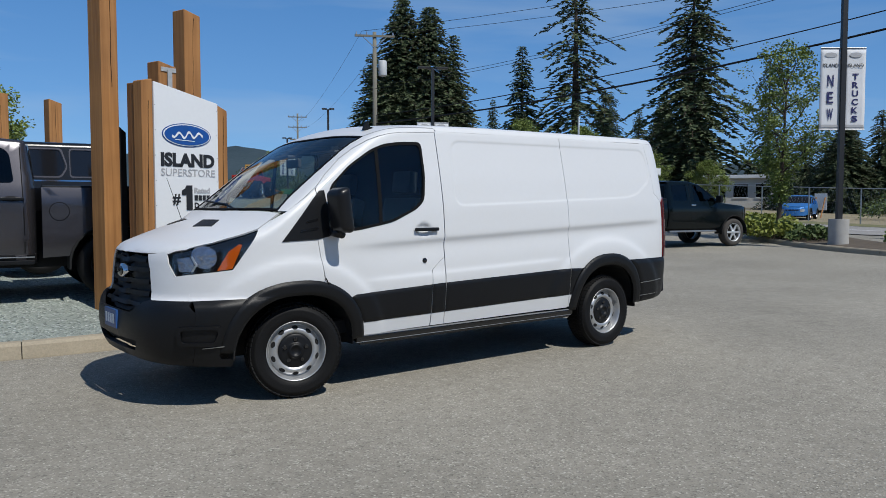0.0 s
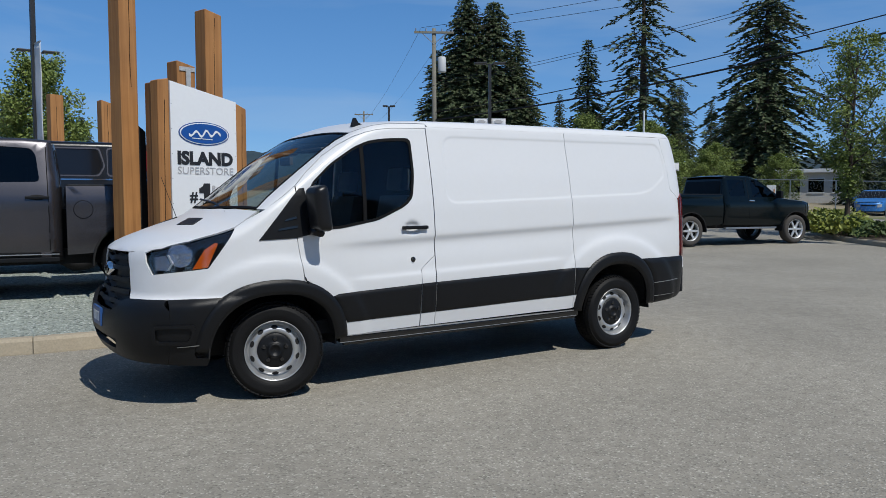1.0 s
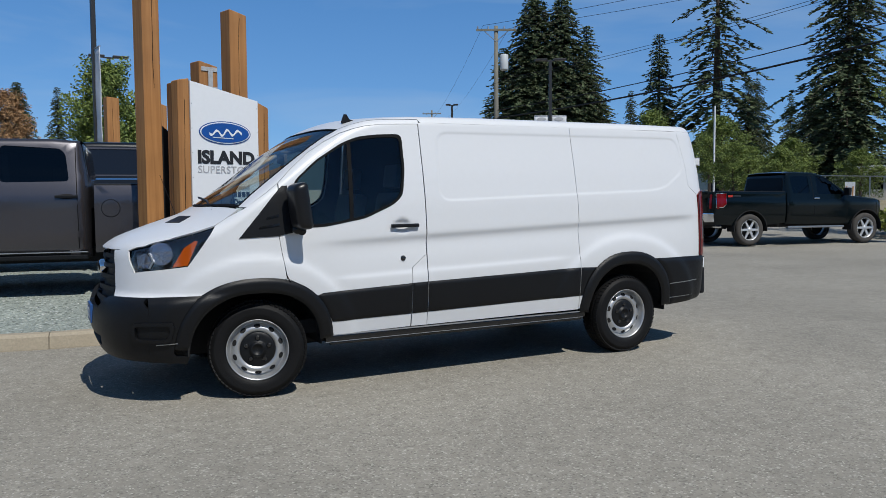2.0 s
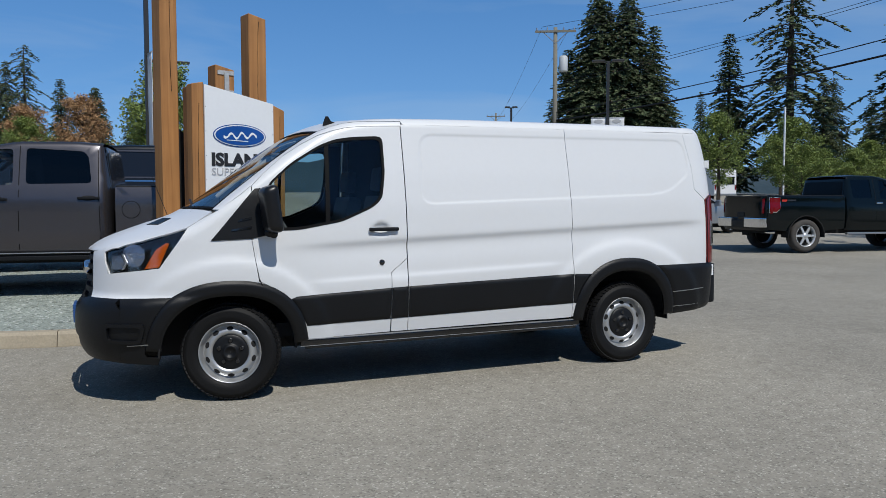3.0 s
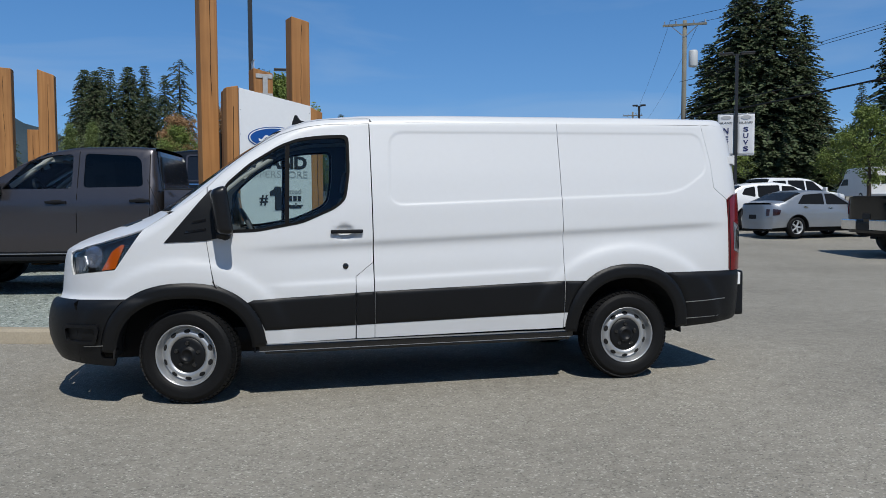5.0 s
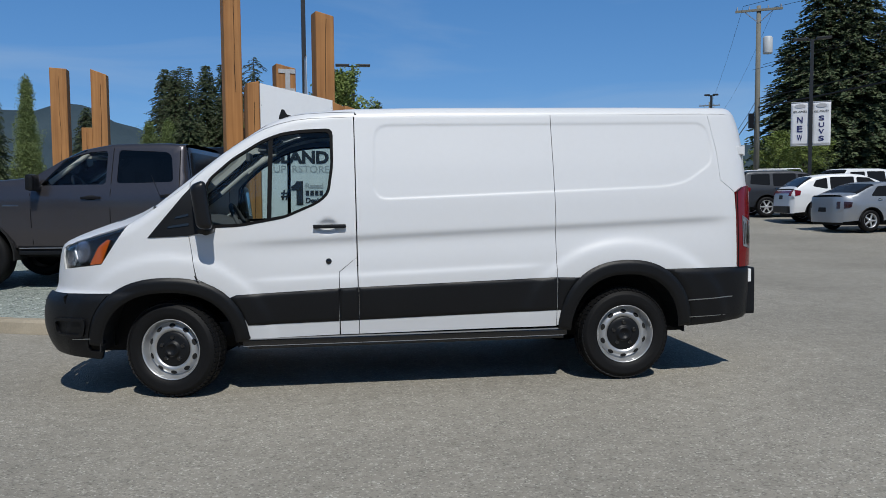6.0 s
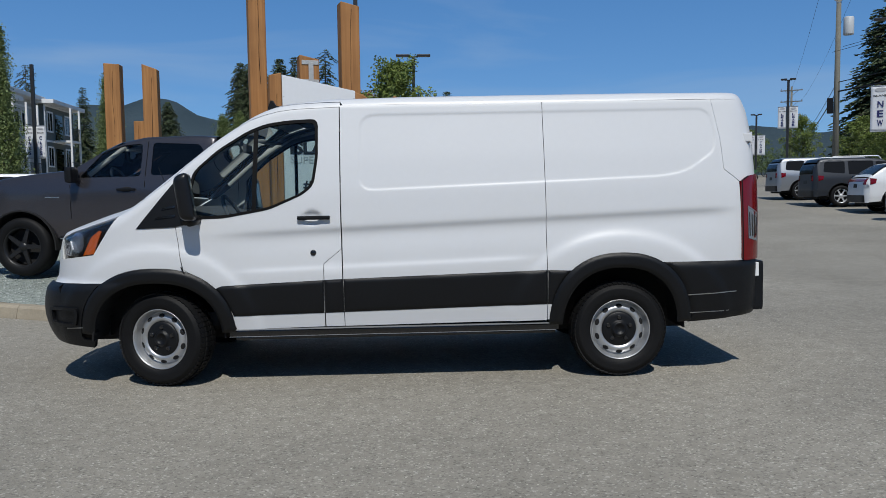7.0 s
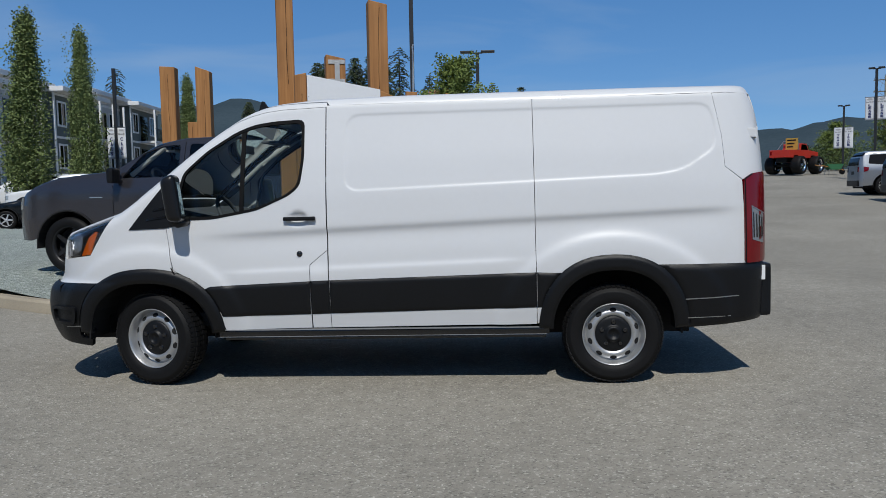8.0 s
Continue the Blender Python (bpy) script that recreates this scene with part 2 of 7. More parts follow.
def single(name, bm, mat, label, category, m=None, group="", kind="", smooth=False):
    ob = part(name, bm, mat, None, "", smooth)
    if m is not None:
        ob.matrix_world = m
    return tagged(ob, label, category, group, kind)


def box(bm, lo, hi, m=None, bevel=0.0):
    """A box between two corners, bevelled, added to bm."""
    c = [(a + b) / 2 for a, b in zip(lo, hi)]
    s = [max(abs(b - a), 1e-4) for a, b in zip(lo, hi)]
    made = bmesh.ops.create_cube(bm, size=1.0, matrix=(m or Matrix()) @ Matrix.LocRotScale(c, None, s))
    if bevel:
        edges = list({e for v in made["verts"] for e in v.link_edges})
        bmesh.ops.bevel(bm, geom=edges, offset=min(bevel, min(s) * 0.45), segments=2, affect="EDGES", profile=0.7)
    return bm


def boxes(*items, bevel=0.0, m=None):
    bm = bmesh.new()
    for lo, hi in items:
        box(bm, lo, hi, m, bevel)
    return bm


def tube(bm, a, b, ra, rb=None, n=10, caps=True):
    """A tapered round bar from a to b."""
    a, b = Vector(a), Vector(b)
    rb = ra if rb is None else rb
    m = Matrix.Translation((a + b) / 2) @ (b - a).to_track_quat("Z", "Y").to_matrix().to_4x4()
    bmesh.ops.create_cone(bm, cap_ends=caps, segments=n, radius1=ra, radius2=rb, depth=(b - a).length, matrix=m)
    return bm


def tubes(*items, n=10):
    bm = bmesh.new()
    for it in items:
        tube(bm, *it, n=n)
    return bm


def run(bm, points, r, n=6):
    """A bent bar along points, in one piece."""
    pts = [Vector(p) for p in points]
    rings = []
    for i, p in enumerate(pts):
        d = (pts[min(i + 1, len(pts) - 1)] - pts[max(i - 1, 0)]).normalized()
        u = d.cross(Vector((0, 0, 1)) if abs(d.z) < 0.9 else Vector((1, 0, 0))).normalized()
        v = d.cross(u)
        rings.append([bm.verts.new(p + (u * math.cos(2 * math.pi * k / n) + v * math.sin(2 * math.pi * k / n)) * r) for k in range(n)])
    for a, b in zip(rings, rings[1:]):
        for k in range(n):
            bm.faces.new((a[k], a[(k + 1) % n], b[(k + 1) % n], b[k]))
    bm.faces.new(rings[0][::-1]), bm.faces.new(rings[-1])
    return bm


def prism(outline, depth, m=None, bevel=0.0, bm=None):
    """A flat outline in x and z, thick along y from 0 to depth."""
    bm = bm or bmesh.new()
    m = m or Matrix()
    lo = [bm.verts.new(m @ Vector((x, 0, z))) for x, z in outline]
    hi = [bm.verts.new(m @ Vector((x, depth, z))) for x, z in outline]
    faces = [bm.faces.new(lo), bm.faces.new(hi[::-1])]
    for i in range(len(lo)):
        j = (i + 1) % len(lo)
        faces.append(bm.faces.new((lo[j], lo[i], hi[i], hi[j])))
    bmesh.ops.recalc_face_normals(bm, faces=faces)
    if bevel:
        bmesh.ops.bevel(bm, geom=list({e for f in faces for e in f.edges}), offset=bevel, segments=2, affect="EDGES", profile=0.7)
    return bm


def lathe(profile, n=32, m=None, bm=None):
    """Turns (radius, y) pairs about the y axis."""
    bm = bm or bmesh.new()
    m = m or Matrix()
    rings = []
    for r, y in profile:
        rings.append([bm.verts.new(m @ Vector((r * math.cos(2 * math.pi * i / n), y, r * math.sin(2 * math.pi * i / n)))) for i in range(n)])
    faces = []
    for a, b in zip(rings, rings[1:]):
        for i in range(n):
            j = (i + 1) % n
            faces.append(bm.faces.new((a[i], a[j], b[j], b[i])))
    bmesh.ops.recalc_face_normals(bm, faces=faces)
    return bm


def smooth_line(points, r=0.06, n=4):
    """Rounds the corners of a closed outline with arcs of about radius r."""
    out, k = [], len(points)
    for i in range(k):
        p, q, s = Vector(points[i - 1]), Vector(points[i]), Vector(points[(i + 1) % k])
        a, b = p - q, s - q
        d = min(r, a.length * 0.45, b.length * 0.45)
        u, v = q + a.normalized() * d, q + b.normalized() * d
        for j in range(n + 1):
            t = j / n
            out.append(tuple((1 - t) ** 2 * u + 2 * t * (1 - t) * q + t * t * v))
    return out


def curve_table(points, x0, x1, soft, n=900):
    """A smoothed line through (x, value) points, as a function."""
    xs = np.linspace(x0, x1, n)
    v = np.interp(xs, [p[0] for p in points], [p[1] for p in points])
    k = max(1, int(soft / (x1 - x0) * n))
    for _ in range(2):
        pad = np.concatenate([2 * v[0] - v[k:0:-1], v, 2 * v[-1] - v[-2:-k - 2:-1]])
        v = np.convolve(pad, np.ones(2 * k + 1) / (2 * k + 1), "valid")
    return lambda x: np.interp(x, xs, v)


def smax(a, b, k):
    return np.maximum(a, b) + np.maximum(k - np.abs(a - b), 0) ** 2 / (4 * k)


def inside(x, z, outline):
    """Signed distance to a closed outline: negative inside."""
    p = np.array(outline)
    d, odd = np.full(np.shape(x), 1e9), np.zeros(np.shape(x), bool)
    for (ax, az), (bx, bz) in zip(p, np.roll(p, -1, 0)):
        ex, ez = bx - ax, bz - az
        t = np.clip(((x - ax) * ex + (z - az) * ez) / (ex * ex + ez * ez + 1e-12), 0, 1)
        d = np.minimum(d, np.hypot(x - ax - t * ex, z - az - t * ez))
        cross = ((az > z) != (bz > z)) & (x < ex * (z - az) / (ez if abs(ez) > 1e-9 else 1e-9) + ax)
        odd ^= cross
    return np.where(odd, -d, d)


class Shell:
    """A smooth vehicle body f(x, y, z) = 0, on which panels are cut by their outlines."""

    def __init__(self, f, mid, upright_ends=False):
        self.f, self.mid = f, mid          # mid: a point inside, (x, z)
        self.upright_ends = upright_ends   # front and back faces shade by their own mesh

    def solve(self, axis, a, b, side):
        """The third coordinate for points whose other two are a and b."""
        cx, cz = self.mid
        lo, hi = {"y": (0.0, 1.6), "z": (cz, 3.2), "x": (cx, cx + side * 4.5)}[axis]
        lo, hi = np.full(len(a), lo), np.full(len(a), hi)
        for _ in range(34):
            c = (lo + hi) / 2
            v = self.f(*{"y": (a, c, b), "z": (a, b, c), "x": (c, a, b)}[axis])
            lo, hi = np.where(v < 0, c, lo), np.where(v < 0, hi, c)
        return (lo + hi) / 2

    def normal(self, p):
        e = 0.003
        x, y, z = p.T
        g = np.stack([self.f(x + e, y, z) - self.f(x - e, y, z), self.f(x, y + e, z) - self.f(x, y - e, z), self.f(x, y, z + e) - self.f(x, y, z - e)], 1)
        return g / np.maximum(np.linalg.norm(g, axis=1, keepdims=True), 1e-9)

    def panel(self, name, parent, mat, outline, axis="y", side=-1, off=0.0, holes=(), step=0.06, thick=0.012, label="", dense=(), roll=None):
        """Lays a panel with that outline on the body. axis y: outline in x, z on the side; z: in x, y on top; x: in y, z on the front (side -1) or back."""
        bm = bmesh.new()
        loops = []
        for line in (outline, *holes):
            vs = [bm.verts.new((u, v, 0)) for u, v in line]
            loops += [bm.edges.new((vs[i - 1], vs[i])) for i in range(len(vs))]
        bmesh.ops.triangle_fill(bm, use_beauty=True, edges=loops, normal=(0, 0, 1))
        us, vs = [p[0] for p in outline], [p[1] for p in outline]
        for lo, hi, n in ((min(us), max(us), (1, 0, 0)), (min(vs), max(vs), (0, 1, 0))):
            k = math.floor(lo / step) + 1
            while k * step < hi:
                bmesh.ops.bisect_plane(bm, geom=bm.verts[:] + bm.edges[:] + bm.faces[:], plane_co=(k * step * n[0], k * step * n[1], 0), plane_no=n, dist=1e-5)
                k += 1
        for n, lo, hi, fine in dense:
            for k in range(int((hi - lo) / fine) + 1):
                c = lo + (k + 0.37) * fine
                bmesh.ops.bisect_plane(bm, geom=bm.verts[:] + bm.edges[:] + bm.faces[:], plane_co=(c * n[0], c * n[1], 0), plane_no=(*n, 0), dist=1e-5)
        bmesh.ops.dissolve_degenerate(bm, edges=bm.edges[:], dist=1e-5)
        bm.verts.ensure_lookup_table()
        bm.verts.index_update()
        uv = np.array([v.co[:2] for v in bm.verts])
        sign = side if axis == "y" else 1
        if axis == "y":
            y = self.solve("y", uv[:, 0], uv[:, 1], side)
            p = np.stack([uv[:, 0], y, uv[:, 1]], 1)
        elif axis == "z":
            z = self.solve("z", uv[:, 0], np.abs(uv[:, 1]), side)
            p = np.stack([uv[:, 0], uv[:, 1], z], 1)
        else:
            x = self.solve("x", np.abs(uv[:, 0]), uv[:, 1], side)
            p = np.stack([x, uv[:, 0], uv[:, 1]], 1)
        q = p.copy()
        q[:, 1] = np.abs(q[:, 1])
        nrm = self.normal(q)
        if axis != "y":
            nrm[:, 1] *= np.where(p[:, 1] < 0, -1, 1)
        ends = axis == "x" and self.upright_ends
        if ends:
            nrm = np.tile((float(side), 0.0, 0.0), (len(p), 1))
        p = p + nrm * off
        if roll:
            wide, deep = roll           # edges that fall away by deep over wide
            e = 0.002
            fall = lambda u, v: -deep * np.clip(1 + inside(u, v, outline) / wide, 0, 1) ** 2
            u, v = uv.T
            du, dv = (fall(u + e, v) - fall(u - e, v)) / (2 * e), (fall(u, v + e) - fall(u, v - e)) / (2 * e)
            p = p + nrm * fall(u, v)[:, None]
            along = {"y": (0, 2), "z": (0, 1), "x": (1, 2)}[axis]
            nrm = nrm.copy()
            nrm[:, along[0]] -= du
            nrm[:, along[1]] -= dv
            nrm /= np.linalg.norm(nrm, axis=1, keepdims=True)
        if axis == "y":
            p[:, 1] *= sign
            nrm[:, 1] *= sign
        for v, c in zip(bm.verts, p):
            v.co = c
        bm.normal_update()
        for f in bm.faces:
            if sum(f.normal.dot(Vector(nrm[v.index])) for v in f.verts) < 0:
                f.normal_flip()
        if ends:
            bm.normal_update()
            nrm = np.array([v.normal for v in bm.verts])
        toward = {v: nrm[v.index] for v in bm.verts}
        if thick:
            rim = [e for e in bm.edges if e.is_boundary]
            twin = {}
            for e in rim:
                for v in e.verts:
                    if v not in twin:
                        twin[v] = bm.verts.new(v.co - Vector(nrm[v.index]) * thick)
            for e in rim:
                a, b = e.verts
                f = e.link_faces[0]
                order = [l.vert for l in f.loops]
                i = order.index(a)
                if order[(i + 1) % len(order)] is b:
                    a, b = b, a
                bm.faces.new((a, b, twin[b], twin[a]))
        full = [toward.get(v) for v in bm.verts]
        ob = part(name, bm, mat, parent, label, True)
        me = ob.data
        loop_n = []
        for poly in me.polygons:
            flat = any(full[v] is None for v in poly.vertices)
            for v in poly.vertices:
                loop_n.append(tuple(poly.normal) if flat else full[v])
        me.normals_split_custom_set(loop_n)
        return ob
# ---- the van's form ----
VAN_SECTION = curve_table([(0.15, 0.86), (0.33, 0.90), (0.42, 0.918), (0.55, 0.945), (0.70, 0.962), (0.82, 0.970), (0.95, 0.973), (1.15, 0.968), (1.37, 0.952), (1.6, 0.915), (1.9, 0.852), (2.0, 0.832), (2.2, 0.79)], 0.1, 2.3, 0.05)
VAN_NOSE = curve_table([(0.15, -0.76), (0.25, -0.86), (0.33, -0.945), (0.42, -0.985), (0.52, -1.005), (0.64, -0.995), (0.75, -0.958), (0.88, -0.942), (1.02, -0.92), (1.12, -0.90), (1.4, -0.84), (2.3, -0.84)], 0.1, 2.3, 0.04)
VAN_TAIL = curve_table([(0.15, 4.42), (1.40, 4.42), (1.65, 4.405), (1.85, 4.385), (2.0, 4.34), (2.1, 4.27), (2.3, 4.1)], 0.1, 2.3, 0.05)
VAN_TOP = curve_table([(-1.3, 0.80), (-0.96, 1.02), (-0.89, 1.095), (-0.8, 1.145), (-0.55, 1.235), (-0.30, 1.315), (-0.2, 1.375), (0.0, 1.515), (0.35, 1.78), (0.65, 1.972), (0.85, 2.045), (1.2, 2.076), (1.8, 2.086), (3.4, 2.086), (4.15, 2.080), (4.5, 2.055)], -1.3, 4.6, 0.07)
VAN_INSET = smooth_line([(1.462, 1.912), (1.448, 1.378), (3.60, 1.442), (3.78, 1.472), (3.985, 1.61), (4.00, 1.72), (3.965, 1.918)], 0.11, 5)


def van_f(x, y, z):
    y = np.abs(y)
    w = VAN_SECTION(z)
    crease = 1.112 + 0.033 * (x - 1.3)
    u = 0.010 * np.logaddexp(0, np.clip((crease - z) / 0.010, -60, 60))
    sharp = 0.045 + 0.02 * np.clip(1.3 - x, 0, 1)
    w = w - 0.046 * (1 - np.exp(-u / sharp)) * np.exp(-u / 0.115) / (1 + np.exp(-(x - 0.55) / 0.10)) / (1 + np.exp((x - 4.05) / 0.06))
    rear = np.hypot((x - 3.3) / 1.15, (z - 0.345) / 1.0)
    front = np.hypot((x - 0.0) / 1.1, (z - 0.345) / 1.0)
    w = w + 0.022 / (1 + np.exp((rear - 0.70) / 0.017)) + 0.020 / (1 + np.exp((front - 0.66) / 0.015))
    low = 0.845 + 0.028 * (x - 1.3)
    w = w + 0.011 / (1 + np.exp(np.clip((z - low) / 0.009, -50, 50))) / (1 + np.exp(-(x - 0.62) / 0.05)) / (1 + np.exp((x - 2.62) / 0.05))
    w = w - 0.0052 / (1 + np.exp(np.clip(inside(x, z, VAN_INSET) / 0.0048, -50, 50)))
    w = w - 0.024 * np.exp(-((((x - 1.115) / 0.062) ** 2 + ((z - 1.192) / 0.046) ** 2) ** 2))
    xf, xr = VAN_NOSE(z), VAN_TAIL(z)
    a = np.clip((0.15 - x) / (0.15 - xf), 0, 1.5)
    b = np.clip((x - 3.8) / (xr - 3.8), 0, 1.5)
    pf, pr = 2.6 + 0.9 / (1 + np.exp((z - 0.735) / 0.012)), 4.2
    plan = np.where(a < 1, np.maximum(1 - a ** pf, 1e-9) ** (1 / pf), 1 - a) * np.where(b < 1, np.maximum(1 - b ** pr, 1e-9) ** (1 / pr), 1 - b)
    hood = 1 / (1 + np.exp((x + 0.15) / 0.1))
    top = VAN_TOP(x - 0.09 * y * y) - (0.050 + 0.03 * hood) * (y / 0.85) ** 2
    return smax(y - w * plan, z - top, 0.07)
# ---- ground, kerb and gravel island ----
def ground_sheet(name, xs, ys, mat, label, lift=0.0):
    bm = bmesh.new()
    rows = [[bm.verts.new((x, y, float(ground_z(x, y)) + lift)) for x in xs] for y in ys]
    for a, b in zip(rows, rows[1:]):
        for i in range(len(xs) - 1):
            bm.faces.new((a[i], a[i + 1], b[i + 1], b[i]))
    return single(name, bm, mat, label, "ground", kind="structure", smooth=True)


def spaced(a, b, near, growth):
    """Steps from 0 outwards that widen with distance."""
    out, s, p = [0.0], near, 0.0
    while p < b:
        p += s
        s *= growth
        out.append(p)
    neg, s, p = [], near, 0.0
    while p > a:
        p -= s
        s *= growth
        neg.append(p)
    return neg[::-1] + out


ground = ground_sheet("ground", spaced(-2500, 2500, 1.0, 1.12), spaced(-2500, 2500, 1.0, 1.12), ASPHALT, "grey worn asphalt car park with pale chips")

KERB = [(-16.0, 10.5), (-11.0, 7.6), (-7.0, 5.1), (-4.6, 3.62), (-3.3, 2.80), (-2.3, 2.30), (-1.5, 2.02), (-0.6, 1.92), (0.4, 1.92), (1.6, 2.05), (2.6, 2.35), (3.3, 2.95), (3.5, 3.8), (3.3, 5.2), (2.9, 7.5)]


def rounded_path(points, n=4):
    """A smooth open line through the points."""
    p = [Vector(q) for q in points]
    p = [2 * p[0] - p[1]] + p + [2 * p[-1] - p[-2]]
    out = []
    for a, b, c, d in zip(p, p[1:], p[2:], p[3:]):
        for i in range(n):
            t = i / n
            out.append(0.5 * ((2 * b) + (c - a) * t + (2 * a - 5 * b + 4 * c - d) * t * t + (3 * b - a - 3 * c + d) * t ** 3))
    return out + [p[-2]]


KERB_H, KERB_W = 0.15, 0.16
kerb_line = rounded_path(KERB)


def offset_path(line, d):
    out = []
    for i, p in enumerate(line):
        t = (line[min(i + 1, len(line) - 1)] - line[max(i - 1, 0)]).normalized()
        out.append(p + Vector((-t.y, t.x)) * d)
    return out


def kerb_run(line, name, label, height=KERB_H, width=KERB_W, block=1.5):
    """A kerb of separate cast lengths along the line, each with a battered face, rounded nose and joint."""
    kerb = thing(name, label, "kerb", kind="structure")
    back, nose, top = offset_path(line, width), offset_path(line, 0.022), offset_path(line, 0.05)
    start, lengths = 0, []
    acc = 0.0
    for i in range(1, len(line)):
        acc += (line[i] - line[i - 1]).length
        if acc > block or i == len(line) - 1:
            lengths.append((start, i))
            start, acc = i, 0.0
    for a, b in lengths:
        bm = bmesh.new()
        ring = []
        for i in range(a, b + 1):
            t = (line[min(i + 1, len(line) - 1)] - line[max(i - 1, 0)]).normalized()
            slip = t * (0.004 if i == a else -0.004 if i == b else 0)
            g = float(ground_z(line[i].x, line[i].y))
            pts = [(line[i], -0.05), (line[i], 0.01), (nose[i], height - 0.03), (top[i], height), (back[i], height), (back[i], -0.05)]
            ring.append([bm.verts.new((p.x + slip.x, p.y + slip.y, g + h)) for p, h in pts])
        for p, q in zip(ring, ring[1:]):
            for k in range(len(p)):
                j = (k + 1) % len(p)
                bm.faces.new((p[k], q[k], q[j], p[j]))
        bm.faces.new(ring[0]), bm.faces.new(ring[-1][::-1])
        bmesh.ops.recalc_face_normals(bm, faces=bm.faces[:])
        part("kerb_stone", bm, CONCRETE, kerb)
    return kerb


kerb_run(kerb_line, "kerb", "buff concrete kerb round the gravel display island")

def island_lift(x, y):
    """Height of the gravel over the lot: level with the kerb, mounded further in."""
    return KERB_H - 0.012 + 0.17 * min(1.0, max(0.0, (y - 2.7) / 1.9)) * (1.0 if x < 1 else max(0.0, (3 - x) / 2))


# gravel fill behind the kerb
inner = offset_path(kerb_line, KERB_W - 0.01)
bm = bmesh.new()
far = [Vector((-30, 18)), Vector((-30, 22)), Vector((-8, 14)), Vector((2.5, 9.0))]
loop = [bm.verts.new((p.x, p.y, 0)) for p in inner + far[::-1]]
edges = [bm.edges.new((loop[i - 1], loop[i])) for i in range(len(loop))]
bmesh.ops.triangle_fill(bm, use_beauty=True, edges=edges, normal=(0, 0, 1))
for n, lo, hi in (((1, 0, 0), -30, 4), ((0, 1, 0), 1, 22)):
    for k in range(int(lo / 0.5), int(hi / 0.5) + 1):
        bmesh.ops.bisect_plane(bm, geom=bm.verts[:] + bm.edges[:] + bm.faces[:], plane_co=(k * 0.5 * n[0], k * 0.5 * n[1], 0), plane_no=n)
for v in bm.verts:
    bump = 0.012 * noise.noise(v.co * 1.7)
    v.co.z = float(ground_z(v.co.x, v.co.y)) + island_lift(v.co.x, v.co.y) + bump
bmesh.ops.recalc_face_normals(bm, faces=bm.faces[:])
if sum(f.normal.z for f in bm.faces) < 0:
    bmesh.ops.reverse_faces(bm, faces=bm.faces[:])
single("gravel_bed", bm, GRAVEL, "greenish-grey crushed gravel bed inside the kerb", "gravel", kind="structure", smooth=True)
# ---- the white van ----
van_shell = Shell(van_f, (1.5, 1.0))
VAN = PLUMB.copy()
van = thing("cargo_van", "white low-roof cargo van with black lower cladding, parked on asphalt", "van", VAN)
P = van_shell.panel


def arc(cx, cz, rx, rz, a0, a1, n=18, p=2.3):
    """Points of a squarish arch from angle a0 to a1 in degrees."""
    out = []
    for i in range(n + 1):
        t = radians(a0 + (a1 - a0) * i / n)
        c, s = math.cos(t), math.sin(t)
        out.append((cx + rx * math.copysign(abs(c) ** (2 / p), c), cz + rz * math.copysign(abs(s) ** (2 / p), s)))
    return out


def lay(a, outline, **kw):
    """The same panel on both flanks."""
    for side in (-1, 1):
        P(*a, outline, side=side, **kw)


G = 0.0020   # half a shut line
AF_IN, AF_OUT = (0.0, 0.345, 0.455, 0.41), (0.0, 0.345, 0.555, 0.515)
AR_IN, AR_OUT = (3.3, 0.345, 0.415, 0.452), (3.3, 0.345, 0.515, 0.56)
GUTTER = [(0.178, 1.52), (0.277, 1.617), (0.42, 1.737), (0.55, 1.822), (0.673, 1.887), (0.78, 1.924), (0.88, 1.948), (1.0, 1.963), (1.315, 1.974)]
WINDOW = smooth_line([(0.205, 1.195), (0.288, 1.53), (0.46, 1.682), (0.67, 1.812), (0.80, 1.862), (0.95, 1.883), (1.165, 1.892), (1.165, 1.62), (1.133, 1.42), (1.055, 1.355), (0.82, 1.255), (0.5, 1.2)], 0.05, 3)
DOOR_FRONT = [(0.205, 0.84), (0.19, 0.95), (0.163, 1.14), (0.168, 1.30), (0.178, 1.52)]

